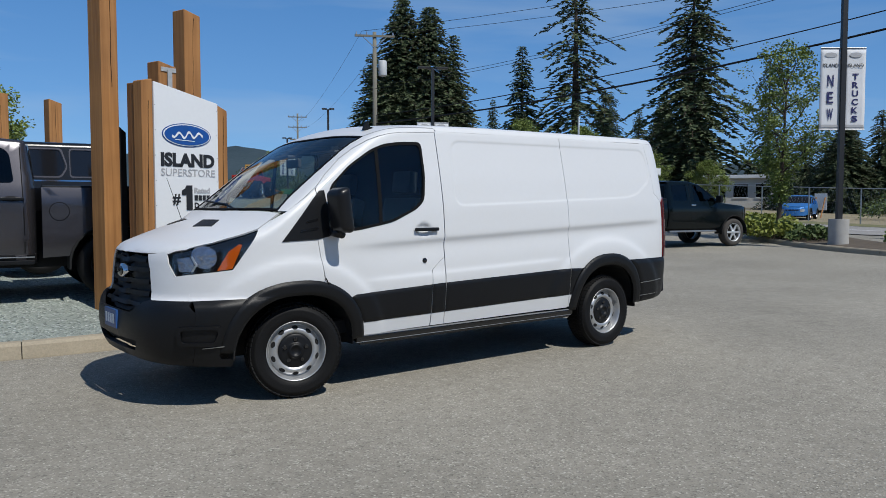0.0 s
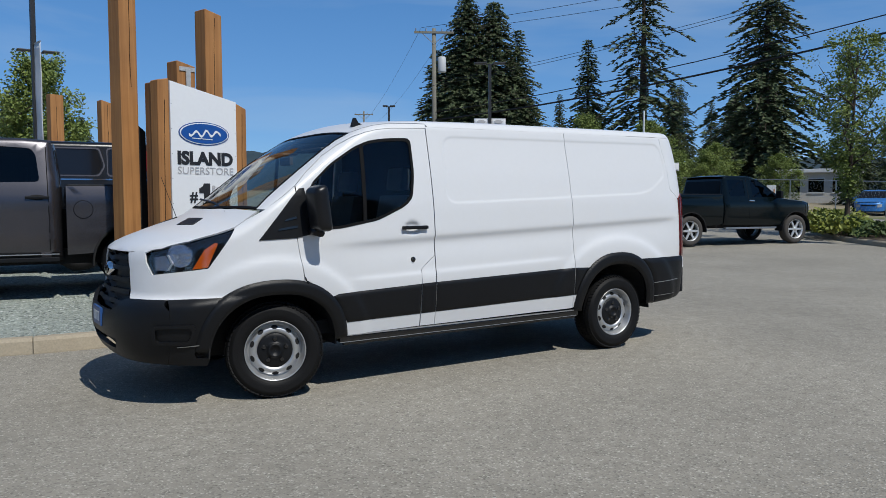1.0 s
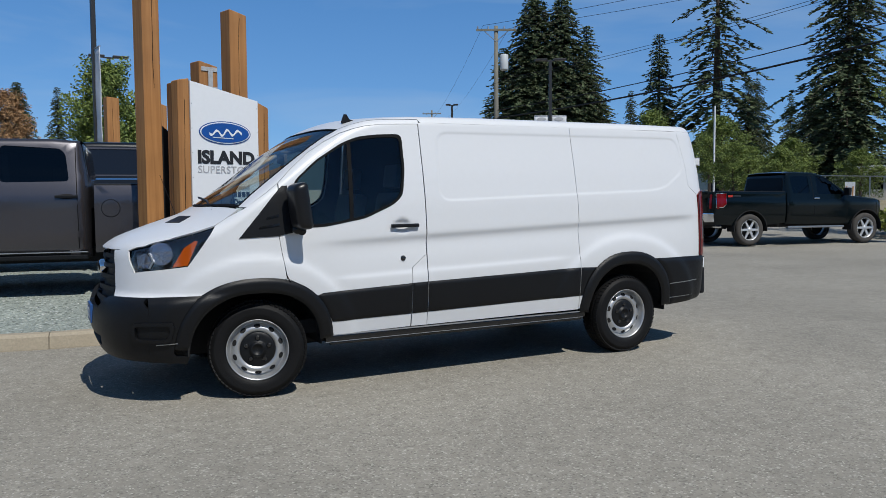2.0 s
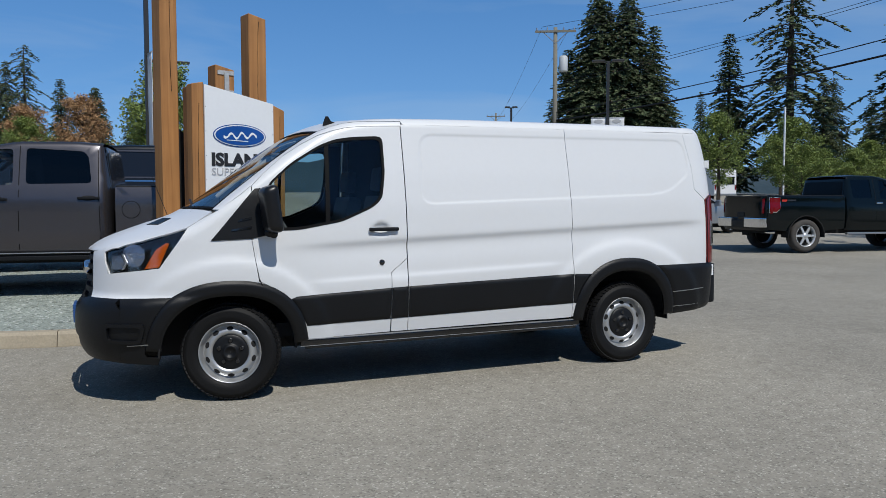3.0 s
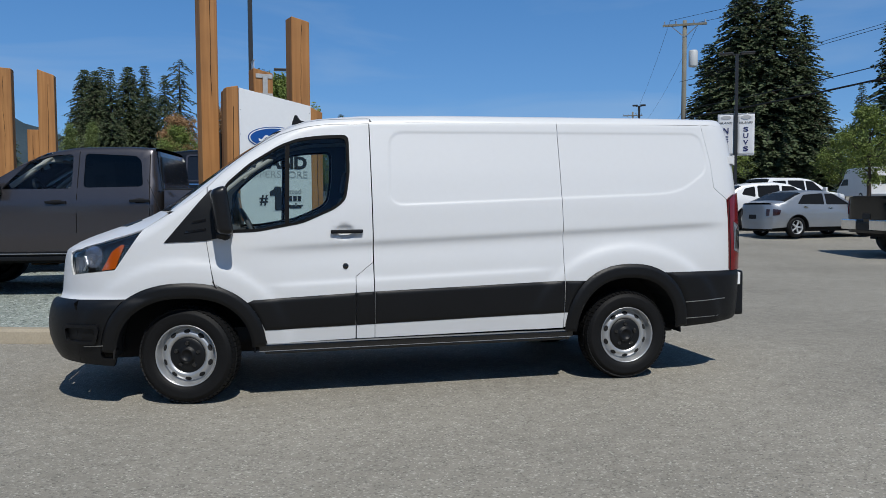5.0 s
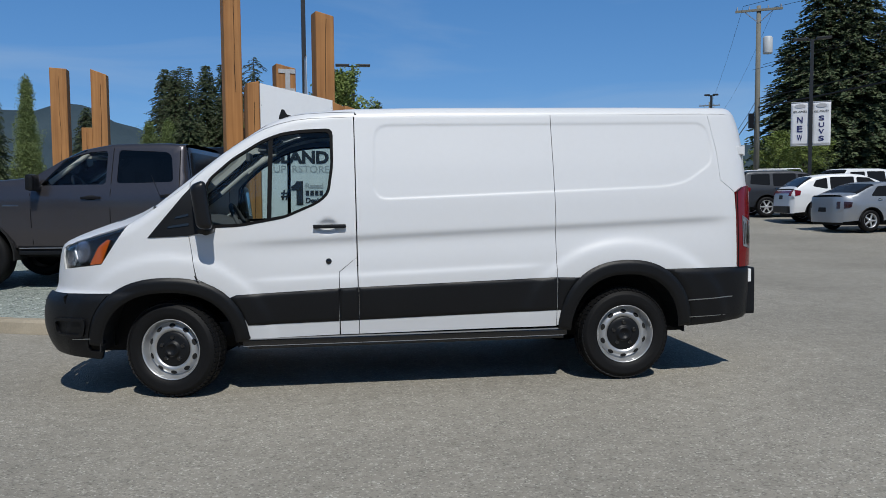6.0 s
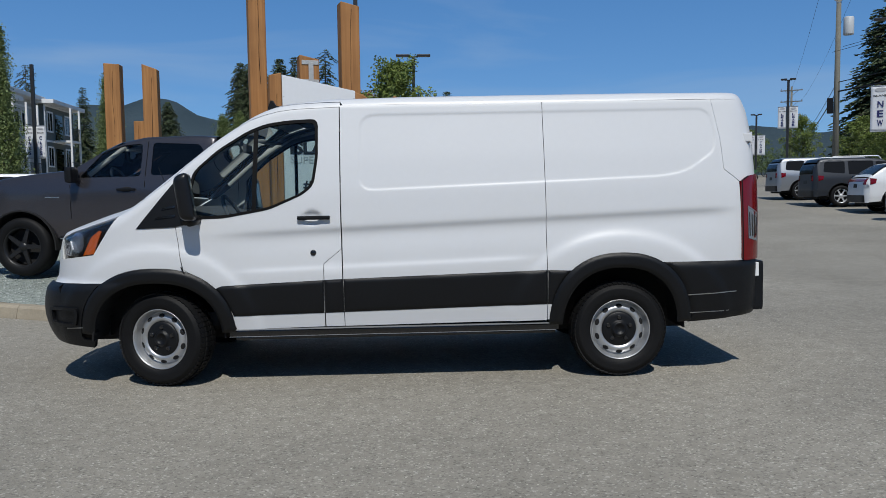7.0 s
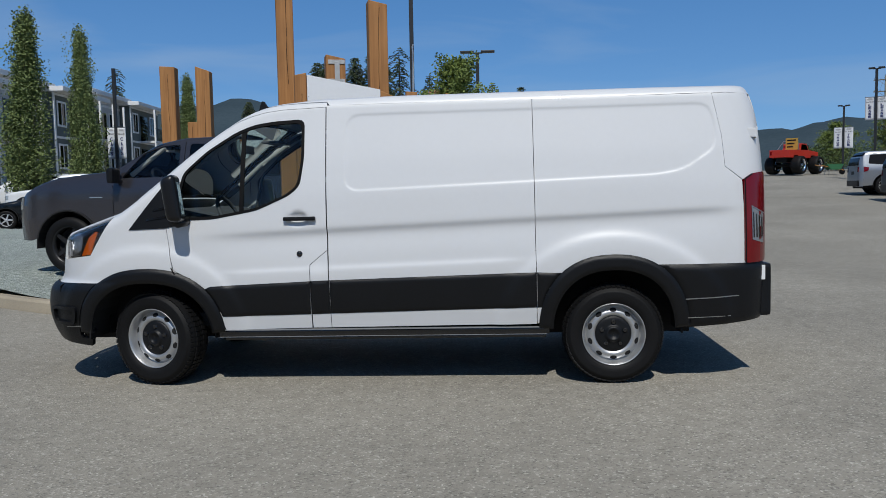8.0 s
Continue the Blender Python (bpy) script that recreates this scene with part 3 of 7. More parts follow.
door_line = [(0.21 + G, 0.845)] + [(x + G, z) for x, z in DOOR_FRONT[1:-1]] + [(x + 0.002, z - G) for x, z in GUTTER[:-1]] + [(1.315 - G, 1.974 - G), (1.318 - G, 0.972 - G), (1.19 - G, 0.868), (1.185 - G, 0.415), (0.56, 0.405)] + [(x, z) for x, z in arc(*AF_OUT, 8, 64, 8)]
for side in (-1, 1):
    door = P("front_door", van, WHITE, door_line, side=side, holes=(WINDOW,), step=0.025, dense=(((0, 1), 1.0, 1.14, 0.010), ((0, 1), 0.80, 0.87, 0.008)))
    # black frame round the glass, glass, divider
    inner = [(0.72 + (x - 0.72) * 0.952, 1.53 + (z - 1.53) * 0.932) for x, z in WINDOW]
    P("window_seal", door, SEAL, WINDOW, side=side, off=0.002, holes=(inner,), thick=0.02)
    pane = P("window_glass", door, CLEAR, inner, side=side, off=-0.006, thick=0)
    pane.visible_shadow = False
    P("window_divider", door, SEAL, [(0.695, 1.215), (0.725, 1.215), (0.745, 1.85), (0.715, 1.845)], side=side, off=-0.002)
    P("door_lining", door, INTERIOR, [(0.26, 0.86), (0.235, 1.15), (0.26, 1.50), (0.50, 1.775), (0.70, 1.885), (1.0, 1.93), (1.29, 1.94), (1.29, 0.50), (0.60, 0.50), (0.56, 0.66), (0.42, 0.82)], side=side, off=-0.045, holes=(WINDOW,), step=0.05, thick=0.004)
    # handle
    hz, hx = 1.195, 1.13
    y = float(van_shell.solve("y", np.array([hx + 0.10]), np.array([hz]), side)[0]) * side
    bm = bmesh.new()
    box(bm, (hx - 0.115, y + side * 0.018 - 0.011, hz - 0.016), (hx + 0.115, y + side * 0.018 + 0.011, hz + 0.012), bevel=0.010)
    for dx in (-0.085, 0.085):
        box(bm, (hx + dx - 0.022, min(y, y + side * 0.03), hz - 0.013), (hx + dx + 0.022, max(y, y + side * 0.03), hz + 0.010), bevel=0.008)
    part("door_handle", bm, BLACK_PLASTIC, door, "black pull handle")
    yl = float(van_shell.solve("y", np.array([1.118]), np.array([0.945]), side)[0]) * side
    lock = lathe([(0.001, 0.012), (0.012, 0.012), (0.018, 0.008), (0.022, 0.0), (0.022, -0.01)], 20, Matrix.Translation((1.118, yl, 0.945)) @ Matrix.Scale(side, 4, (0, 1, 0)))
    part("door_lock", lock, GLOSS_BLACK, door, "round black lock", True)
    P("door_cladding", door, BLACK_PLASTIC, [(0.545, 0.505), (1.185 - G, 0.515), (1.19 - G, 0.752), (0.47, 0.725)] + [q for q in arc(*AF_OUT, 42, 22, 5)], side=side, off=0.012, thick=0.02, roll=(0.030, 0.010), step=0.014)

lay(("fuel_flap", van, WHITE), [(1.19 + G, 0.415), (1.325 - G, 0.415), (1.318 - G, 0.972 - 3 * G), (1.19 + G, 0.866)])
lay(("fuel_flap_cladding", van, BLACK_PLASTIC), [(1.19 + G, 0.515), (1.325 - G, 0.518), (1.325 - G, 0.757), (1.19 + G, 0.753)], off=0.012, thick=0.02, roll=(0.030, 0.010), step=0.014)
lay(("side_panel", van, WHITE), [(1.325 + G, 0.415), (2.775 - G, 0.425), (2.765 - G, 1.9855), (1.318 + G, 1.9855)], step=0.022, dense=(((0, 1), 1.36, 1.45, 0.006), ((1, 0), 1.44, 1.49, 0.006), ((0, 1), 1.88, 1.93, 0.006), ((0, 1), 1.05, 1.18, 0.010), ((0, 1), 0.81, 0.91, 0.008)))
lay(("side_cladding", van, BLACK_PLASTIC), [(1.325 + G, 0.518), (2.775 - G, 0.545), (2.775 - G, 0.790), (1.325 + G, 0.757)], off=0.012, thick=0.02, roll=(0.030, 0.010), step=0.014)
quarter = [(2.775 + G, 0.43), (2.83, 0.43)] + arc(*AR_OUT, 172, 22, 20) + [(4.19, 0.83), (4.165, 1.39), (4.05, 1.482), (4.035, 1.70), (4.0, 1.90), (3.985, 1.9855), (2.765 + G, 1.9855)]
lay(("rear_quarter", van, WHITE), quarter, step=0.018, dense=(((0, 1), 1.40, 1.46, 0.006), ((0, 1), 1.88, 1.93, 0.006), ((1, 0), 3.95, 4.01, 0.006), ((0, 1), 1.09, 1.22, 0.010)))
lay(("quarter_cladding", van, BLACK_PLASTIC), [(2.775 + G, 0.545), (2.815, 0.545)] + arc(*AR_OUT, 156, 131, 5) + [(2.775 + G, 0.790)], off=0.012, thick=0.02, roll=(0.030, 0.010), step=0.014)
lay(("rear_door_edge", van, WHITE), [(4.05 + G, 1.485), (4.170, 1.394), (4.30, 1.44), (4.30, 1.62), (4.30, 1.86), (4.285, 1.93), (4.25, 1.9855), (3.985 + G, 1.9855), (4.0 + G, 1.90), (4.035 + G, 1.70)], step=0.03)
for cx, cin, cout in ((0, AF_IN, AF_OUT), (1, AR_IN, AR_OUT)):
    lay(("arch_flare", van, BLACK_PLASTIC), arc(*cout, 4, 176, 40) + arc(*cin, 176, 4, 40), off=0.026, thick=0.06, step=0.016, roll=(0.034, 0.018))

lay(("flare_joint", van, SEAL), [(0.196, 0.868), (0.204, 0.868), (0.268, 0.735), (0.260, 0.735)], off=0.0195, thick=0.002)
# fender, pillar, nose
fender = [(-0.26, 1.226), (-0.17, 1.282), (-0.06, 1.345), (0.10, 1.455), (0.172, 1.515)] + [(x - G, z) for x, z in DOOR_FRONT[::-1][1:-1]] + [(0.205 - G, 0.845)] + arc(*AF_OUT, 68, 128, 12) + [(-0.36, 0.757), (-0.70, 0.745), (-0.70, 0.925), (-0.45, 0.955)]
lay(("front_fender", van, WHITE), fender, step=0.03)
HOOD_SIDE = [(-0.70, 1.09), (-0.55, 1.138), (-0.40, 1.184), (-0.26, 1.230), (-0.17, 1.286), (-0.095, 1.338)]
SHIELD_SIDE = [(-0.085, 1.354), (0.018, 1.440), (0.14, 1.536), (0.264, 1.633), (0.37, 1.714), (0.478, 1.792), (0.59, 1.866), (0.690, 1.922)]
ROOF_SIDE = [(0.78, 1.957), (0.88, 1.984), (1.0, 2.000), (1.15, 2.006), (1.322, 2.008)]
pillar = SHIELD_SIDE + ROOF_SIDE + [(1.322, 1.974 + G)] + [(x, z + G) for x, z in GUTTER[:-1][::-1]] + [(0.09, 1.452), (-0.05, 1.352)]
lay(("cab_pillar", van, WHITE), pillar, step=0.014)
lay(("pillar_lining", van, INTERIOR), pillar, step=0.03, off=-0.03, thick=0.003)


def edge_y(line):
    """Half widths of the body along a line given in x and z."""
    a = np.array(line)
    return van_shell.solve("y", a[:, 0], a[:, 1], 1)


hs, ss = edge_y(HOOD_SIDE), edge_y(SHIELD_SIDE)
right = [(x, y - 0.004) for (x, z), y in zip(HOOD_SIDE, hs)]
lead_y = [0.585, 0.5, 0.4, 0.3, 0.2, 0.1, 0.0]
lead = [(float(x), y) for x, y in zip(van_shell.solve("x", np.array(lead_y), np.full(7, 1.066), -1), lead_y)]
base = [(-0.19, 0.45), (-0.23, 0.2), (-0.24, 0.0)]
half = lead[::-1] + right + base
bonnet = half + [(x, -y) for x, y in half[::-1] if y > 0]
P("bonnet", van, WHITE, bonnet, axis="z", step=0.05)
right = [(x, y - 0.004) for (x, z), y in zip(SHIELD_SIDE, ss)]
half = [(-0.225, 0.0), (-0.215, 0.2), (-0.175, 0.45)] + right + [(0.652, 0.45), (0.612, 0.15), (0.606, 0.0)]
shield = half + [(x, -y) for x, y in half[::-1] if y > 0]
pane = P("windscreen", van, SHIELD, shield, axis="z", off=-0.004, step=0.06, thick=0, label="raked clear windscreen")
pane.visible_shadow = False
inner = [(0.24 + (x - 0.24) * 0.965, y * 0.972) for x, y in shield]
P("windscreen_seal", van, SEAL, shield, axis="z", holes=(inner,), off=0.001, step=0.06)
rs = [(0.694, 1.926)] + [(x, z + 0.002) for x, z in ROOF_SIDE]
rear_x = float(van_shell.solve("x", np.array([0.0]), np.array([1.987]), 1)[0])
rim_x = [1.34, 2.0, 2.7, 3.4, 3.985, 4.08, 4.15] + [float(v) for v in np.linspace(4.19, rear_x - 0.004, 9)]
half = [(0.612, 0.0), (0.618, 0.15), (0.658, 0.45)] + [(x, y - 0.003) for (x, z), y in zip(rs, edge_y(rs))] + [(x, float(y)) for x, y in zip(rim_x, edge_y([(x, 1.986) for x in rim_x]))] + [(rear_x, 0.0)]
P("roof_panel", van, WHITE, half + [(x, -y) for x, y in half[::-1] if y > 0], axis="z", step=0.05)
# nose in front view: outlines in y and z
def nose_edge(z0, z1, n=8):
    """Where the front view hands over to the side view, from z0 to z1."""
    zz = np.linspace(z0, z1, n)
    return [(float(y), float(z)) for y, z in zip(van_shell.solve("y", np.full(n, -0.70), zz, 1), zz)]


for s in (-1, 1):
    nose = [(0.40, 1.06), (0.455, 0.95), (0.50, 0.76), (0.525, 0.745)] + nose_edge(0.745, 0.925) + [(0.655, 0.913), (0.60, 1.0), (0.572, 1.075)]
    P("nose_panel", van, WHITE, [(y * s, z) for y, z in nose], axis="x", side=-1, step=0.05)
grille = smooth_line([(-0.395, 1.055), (-0.45, 0.95), (-0.495, 0.76), (-0.36, 0.675), (0.36, 0.675), (0.495, 0.76), (0.45, 0.95), (0.395, 1.055)], 0.04, 3)
gr = P("grille", van, BLACK_PLASTIC, grille, axis="x", side=-1, off=-0.05, step=0.06, thick=0.03, label="black slatted grille")
for zc, hw in ((1.02, 0.37), (0.95, 0.42), (0.87, 0.435), (0.79, 0.45), (0.72, 0.40)):
    P("grille_bar", gr, BLACK_PLASTIC, [(-hw, zc - 0.016), (hw, zc - 0.016), (hw, zc + 0.016), (-hw, zc + 0.016)], axis="x", side=-1, off=-0.018, thick=0.04)
bm = lathe([(0.001, -0.03), (0.05, -0.028), (0.072, -0.02), (0.085, -0.008), (0.085, 0.03)], 32, Matrix.Translation((-0.922, 0, 0.925)) @ Matrix.Rotation(radians(-90), 4, "Z") @ Matrix.Diagonal((1.0, 1, 0.62, 1)))
emblem = part("grille_badge", bm, CHROME, van, "chrome oval badge", True)
bm = lathe([(0.001, -0.034), (0.05, -0.033), (0.07, -0.026)], 32, Matrix.Translation((-0.922, 0, 0.925)) @ Matrix.Rotation(radians(-90), 4, "Z") @ Matrix.Diagonal((1.0, 1, 0.55, 1)))
part("badge_face", bm, GLOSS_BLACK, emblem, "", True)

# bumper
bump_side = [(-0.70, 0.315), (-0.47, 0.295), (-0.455, 0.345), (-0.54, 0.352)] + arc(*AF_OUT, 178, 134, 10) + [(-0.36, 0.752), (-0.70, 0.74)]
bumper_label = "black moulded front bumper"
lay(("bumper_end", van, BLACK_PLASTIC), bump_side, off=0.014, thick=0.03, label=bumper_label, step=0.02)
front = [(-0.53, 0.742), (-0.50, 0.735), (-0.36, 0.655), (0.36, 0.655), (0.50, 0.735), (0.53, 0.742)] + nose_edge(0.74, 0.315) + [(0.55, 0.33), (0.30, 0.345), (-0.30, 0.345), (-0.55, 0.33)] + [(-y, z) for y, z in nose_edge(0.315, 0.74)]
slot = smooth_line([(-0.40, 0.40), (-0.46, 0.475), (0.46, 0.475), (0.40, 0.40)], 0.02, 2)
bumper = P("front_bumper", van, BLACK_PLASTIC, front, axis="x", side=-1, off=0.014, thick=0.03, holes=(slot,), label=bumper_label, step=0.03)
P("bumper_slot", bumper, DARK, slot, axis="x", side=-1, off=-0.03, thick=0)
for s in (-1, 1):
    fog = smooth_line([(-0.80, 0.585), (-0.56, 0.59), (-0.55, 0.55), (-0.575, 0.455), (-0.79, 0.46)], 0.03, 3)
    small = [(-0.685 + (x + 0.685) * 0.82, 0.52 + (z - 0.52) * 0.70) for x, z in fog]
    P("fog_surround", bumper, BLACK_PLASTIC, fog, side=s, off=0.034, holes=(small,), thick=0.03, step=0.04)
    P("fog_pocket", bumper, GLOSS_BLACK, small, side=s, off=0.013, thick=0, step=0.04)
    # thin pale strip along the bumper end
    P("bumper_pale_line", bumper, GALV, [(-0.66, 0.437), (-0.47, 0.447), (-0.47, 0.452), (-0.66, 0.442)], side=s, off=0.0225, thick=0.004)
# number plate holder, unlettered
plate = bmesh.new()
box(plate, (-1.026, -0.145, 0.52), (-1.006, 0.145, 0.655), bevel=0.006)
pl = part("plate_holder", plate, material("plate_blue", (0.02, 0.07, 0.22), 0.4), van, "blue dealer plate with white bars")
for i in range(4):
    part("plate_bar", boxes(((-1.0295, -0.105 + i * 0.058, 0.552), (-1.0255, -0.070 + i * 0.058, 0.622))), SIGN_WHITE, pl)

# headlamps
for s in (-1, 1):
    lamp_line = [(-0.775, 0.913), (-0.782, 1.01), (-0.765, 1.066), (-0.70, 1.084), (-0.55, 1.131), (-0.40, 1.177), (-0.264, 1.219), (-0.445, 0.955), (-0.61, 0.935)]
    lamp = P("headlamp", van, GLOSS_BLACK, lamp_line, side=s, off=-0.012, step=0.03, thick=0.02, label="smoked headlamp with amber indicator")
    P("indicator", lamp, AMBER, [(-0.545, 0.951), (-0.452, 0.963), (-0.383, 1.125), (-0.402, 1.130), (-0.470, 1.082)], side=s, off=-0.005, thick=0.01)
    bowl = P("reflector", lamp, MIRROR_BOWL, arc(-0.612, 1.046, 0.070, 0.080, 0, 354, 30, 2.1), side=s, off=-0.010, step=0.015, thick=0.004, label="chrome reflector bowl")
    bulb_y = float(van_shell.solve("y", np.array([-0.62]), np.array([1.035]), s)[0]) * s
    part("bulb", lathe([(0.001, -0.014), (0.006, -0.013), (0.009, 0.0), (0.009, 0.03)], 14, Matrix.Translation((-0.62, bulb_y - s * 0.018, 1.035)) @ Matrix.Scale(-s, 4, (0, 1, 0))), CHROME, bowl, "", True)
    P("reflector_blade", lamp, MIRROR_BOWL, [(-0.748, 0.945), (-0.690, 0.945), (-0.668, 0.985), (-0.690, 1.045), (-0.752, 1.035)], side=s, off=-0.006, thick=0.01)
    P("lamp_divider", lamp, SILVER_BOWL, [(-0.688, 0.944), (-0.676, 0.945), (-0.654, 0.99), (-0.676, 1.05), (-0.684, 1.05), (-0.664, 0.99)], side=s, off=-0.004, thick=0.006)
    lens = P("lens", lamp, LENS, lamp_line, side=s, off=0.004, step=0.03, thick=0)
    lens.visible_shadow = False
# bonnet vents
for s in (-1, 1):
    P("bonnet_vent", van, BLACK_PLASTIC, [(-0.50, s * 0.28), (-0.38, s * 0.17), (-0.335, s * 0.38), (-0.43, s * 0.47)], axis="z", off=0.004, thick=0.01)

# black corner trim and mirrors
for s in (-1, 1):
    trim = P("corner_trim", van, BLACK_PLASTIC, [(-0.115, 1.137), (0.155, 1.145), (0.26, 1.165), (0.262, 1.32), (0.235, 1.50), (0.195, 1.495), (0.125, 1.42)], side=s, off=0.006, thick=0.01)
    for k in range(2):
        za = 1.20 + k * 0.065
        P("trim_ridge", trim, GLOSS_BLACK, [(0.02 + k * 0.05, za), (0.165, za + 0.018), (0.165, za + 0.034), (0.03 + k * 0.05, za + 0.014)], side=s, off=0.011, thick=0.008)
    mirror = bmesh.new()
    x0, z0 = 0.265, 1.35
    m = Matrix.Translation((x0, s * 1.095, z0)) @ Matrix.Rotation(radians(-7), 4, "Y") @ Matrix.Rotation(radians(-s * 10), 4, "Z")
    made = bmesh.ops.create_cube(mirror, size=1.0, matrix=m @ Matrix.Diagonal((0.125, 0.20, 0.345, 1)))
    for v in made["verts"]:
        l = m.inverted() @ v.co
        if l.x < 0:
            v.co = m @ Vector((l.x * 0.7, l.y * 0.86, l.z * 0.86))
    bmesh.ops.bevel(mirror, geom=mirror.edges[:], offset=0.046, segments=6, affect="EDGES", profile=0.55)
    mir = part("door_mirror", mirror, MIRROR_SHELL, van, "large black door mirror", True)
    part("mirror_face", boxes(((0.0615, -0.042, -0.112), (0.0635, 0.042, 0.112)), m=m), CHROME, mir)
    arm = bmesh.new()
    for dz, dx in ((-0.12, 0.0), (-0.15, 0.03)):
        tube(arm, (x0 + dx + 0.02, s * 0.93, 1.225 + dz * 0.2), (x0 + dx, s * 1.08, 1.225 + dz * 0.3), 0.035, 0.03, 12)
    part("mirror_arm", arm, MIRROR_SHELL, mir, "", True)

# sills and floor
for s in (-1, 1):
    # highlights on the sill's upper and lower edges, put in as strips
    part("sill_top_glint", boxes(((0.50, s * 0.925 - 0.022, 0.400), (2.84, s * 0.925 + 0.022, 0.407)), bevel=0.002), SILL_GLINT, van, "pale grey strip for the highlight on the sill")
    part("sill_low_glint", boxes(((0.50, s * 0.912 - 0.012, 0.349), (2.84, s * 0.912 + 0.012, 0.354)), bevel=0.001), SILL_GLINT, van)
    part("sill", boxes(((0.50, s * 0.90 - 0.025, 0.352), (2.86, s * 0.90 + 0.018, 0.400)), ((0.54, s * 0.885 - 0.02, 0.325), (2.84, s * 0.885 + 0.02, 0.352)), bevel=0.01), GLOSS_BLACK, van, "black sill step")
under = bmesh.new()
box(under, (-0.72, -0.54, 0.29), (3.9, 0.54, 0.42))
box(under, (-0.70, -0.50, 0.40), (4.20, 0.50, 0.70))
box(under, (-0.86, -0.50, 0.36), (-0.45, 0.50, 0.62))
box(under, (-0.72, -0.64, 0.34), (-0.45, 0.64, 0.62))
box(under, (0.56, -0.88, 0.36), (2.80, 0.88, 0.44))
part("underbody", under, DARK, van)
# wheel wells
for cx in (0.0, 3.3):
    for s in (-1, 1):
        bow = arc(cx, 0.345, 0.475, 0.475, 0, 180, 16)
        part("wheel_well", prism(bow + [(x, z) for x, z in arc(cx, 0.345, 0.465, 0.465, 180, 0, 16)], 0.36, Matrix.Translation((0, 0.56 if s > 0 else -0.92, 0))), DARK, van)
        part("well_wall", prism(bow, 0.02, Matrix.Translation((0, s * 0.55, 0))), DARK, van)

# tail: lamps, bumper, doors
tail_line = smooth_line([(4.178, 0.828), (4.172, 1.396), (4.23, 1.43), (4.34, 1.445), (4.345, 0.83)], 0.02, 2)
for s in (-1, 1):
    tl = P("tail_lamp", van, RED_LENS, tail_line, side=s, off=0.014, step=0.03, thick=0.03, label="tall red tail lamp with clear centre")
    P("reversing_lens", tl, REVERSE_LENS, [(4.225, 0.985), (4.22, 1.215), (4.318, 1.165), (4.32, 0.955)], side=s, off=0.0165, thick=0.004)
    P("lens_edge", tl, GALV, [(4.225, 0.985), (4.231, 0.985), (4.226, 1.205), (4.318, 1.157), (4.318, 1.165), (4.22, 1.215)], side=s, off=0.0185, thick=0.002)
    for i in range(4):
        xx = 4.232 + i * 0.023
        P("lens_rib", tl, GLOSS_BLACK, [(xx, 1.0), (xx + 0.009, 0.998), (xx + 0.004, 1.165 - i * 0.012), (xx - 0.002, 1.17 - i * 0.012)], side=s, off=0.019, thick=0.003)
    P("lamp_border", tl, SEAL, [(4.178, 0.835), (4.185, 0.835), (4.181, 1.392), (4.235, 1.425), (4.228, 1.430), (4.174, 1.396)], side=s, off=0.0165, thick=0.003)
    P("bumper_corner", van, BLACK_PLASTIC, [(4.19, 0.828), (4.345, 0.825), (4.345, 0.43), (3.79, 0.388)] + arc(*AR_OUT, 6, 58, 9), side=s, off=0.016, thick=0.03, step=0.018, roll=(0.05, 0.016), label="black rear bumper corner")
    # highlights along the two bumper creases, put in as pale metal strips
    P("bumper_glint", van, GALV, [(3.778, 0.590), (4.135, 0.605), (4.135, 0.611), (3.778, 0.596)], side=s, off=0.020, thick=0.004)
    P("bumper_glint", van, GALV, [(3.785, 0.459), (4.08, 0.470), (4.08, 0.474), (3.785, 0.464)], side=s, off=0.018, thick=0.004)
    hinge = boxes(((4.22, s * 0.80 - 0.03, 1.68), (4.285, s * 0.80 + 0.03, 1.74)), ((4.283, s * 0.80 - 0.03, 1.67), (4.295, s * 0.80 + 0.035, 1.75)), bevel=0.006)
    part("door_hinge", hinge, WHITE, van, "white external hinge")
for s in (-1, 1):
    zz = np.linspace(0.84, 1.93, 14)
    yy = van_shell.solve("y", np.full(14, 4.30), zz, 1)
    half = [(0.004 * s, 0.84)] + [(float(y) * s, float(z)) for y, z in zip(yy, zz)] + [(0.62 * s, 1.9855), (0.004 * s, 1.9855)]
    P("rear_door", van, WHITE, half, axis="x", side=1, step=0.1)
rb = bmesh.new()
box(rb, (4.26, -0.80, 0.44), (4.405, 0.80, 0.81), bevel=0.03)
part("rear_bumper", rb, BLACK_PLASTIC, van, "black rear bumper step")
part("bumper_decal", boxes(((4.300, -0.845, 0.70), (4.347, -0.825, 0.80)), bevel=0.004), SIGN_WHITE, van, "white reflector sticker")
ant_z = float(van_shell.solve("z", np.array([0.82]), np.array([0.62]), 1)[0])
ant = prism([(-0.052, -0.012), (0.055, -0.006), (0.050, 0.010), (0.010, 0.022), (-0.010, 0.058), (-0.028, 0.060), (-0.044, 0.018)], 0.030, Matrix.Translation((0.82, -0.635, ant_z)), bevel=0.006)
part("roof_antenna", ant, BLACK_PLASTIC, van, "black fin antenna")
mast = tubes(((-0.30, 0.52, 1.28), (-0.42, 0.50, 1.62), 0.003, 0.002), n=6)
part("aerial", mast, BLACK_PLASTIC, van)
wip = bmesh.new()
run(wip, [(-0.20, -0.5, 1.33), (-0.16, -0.1, 1.40), (-0.13, 0.4, 1.43)], 0.009)
part("wiper", wip, BLACK_PLASTIC, van)

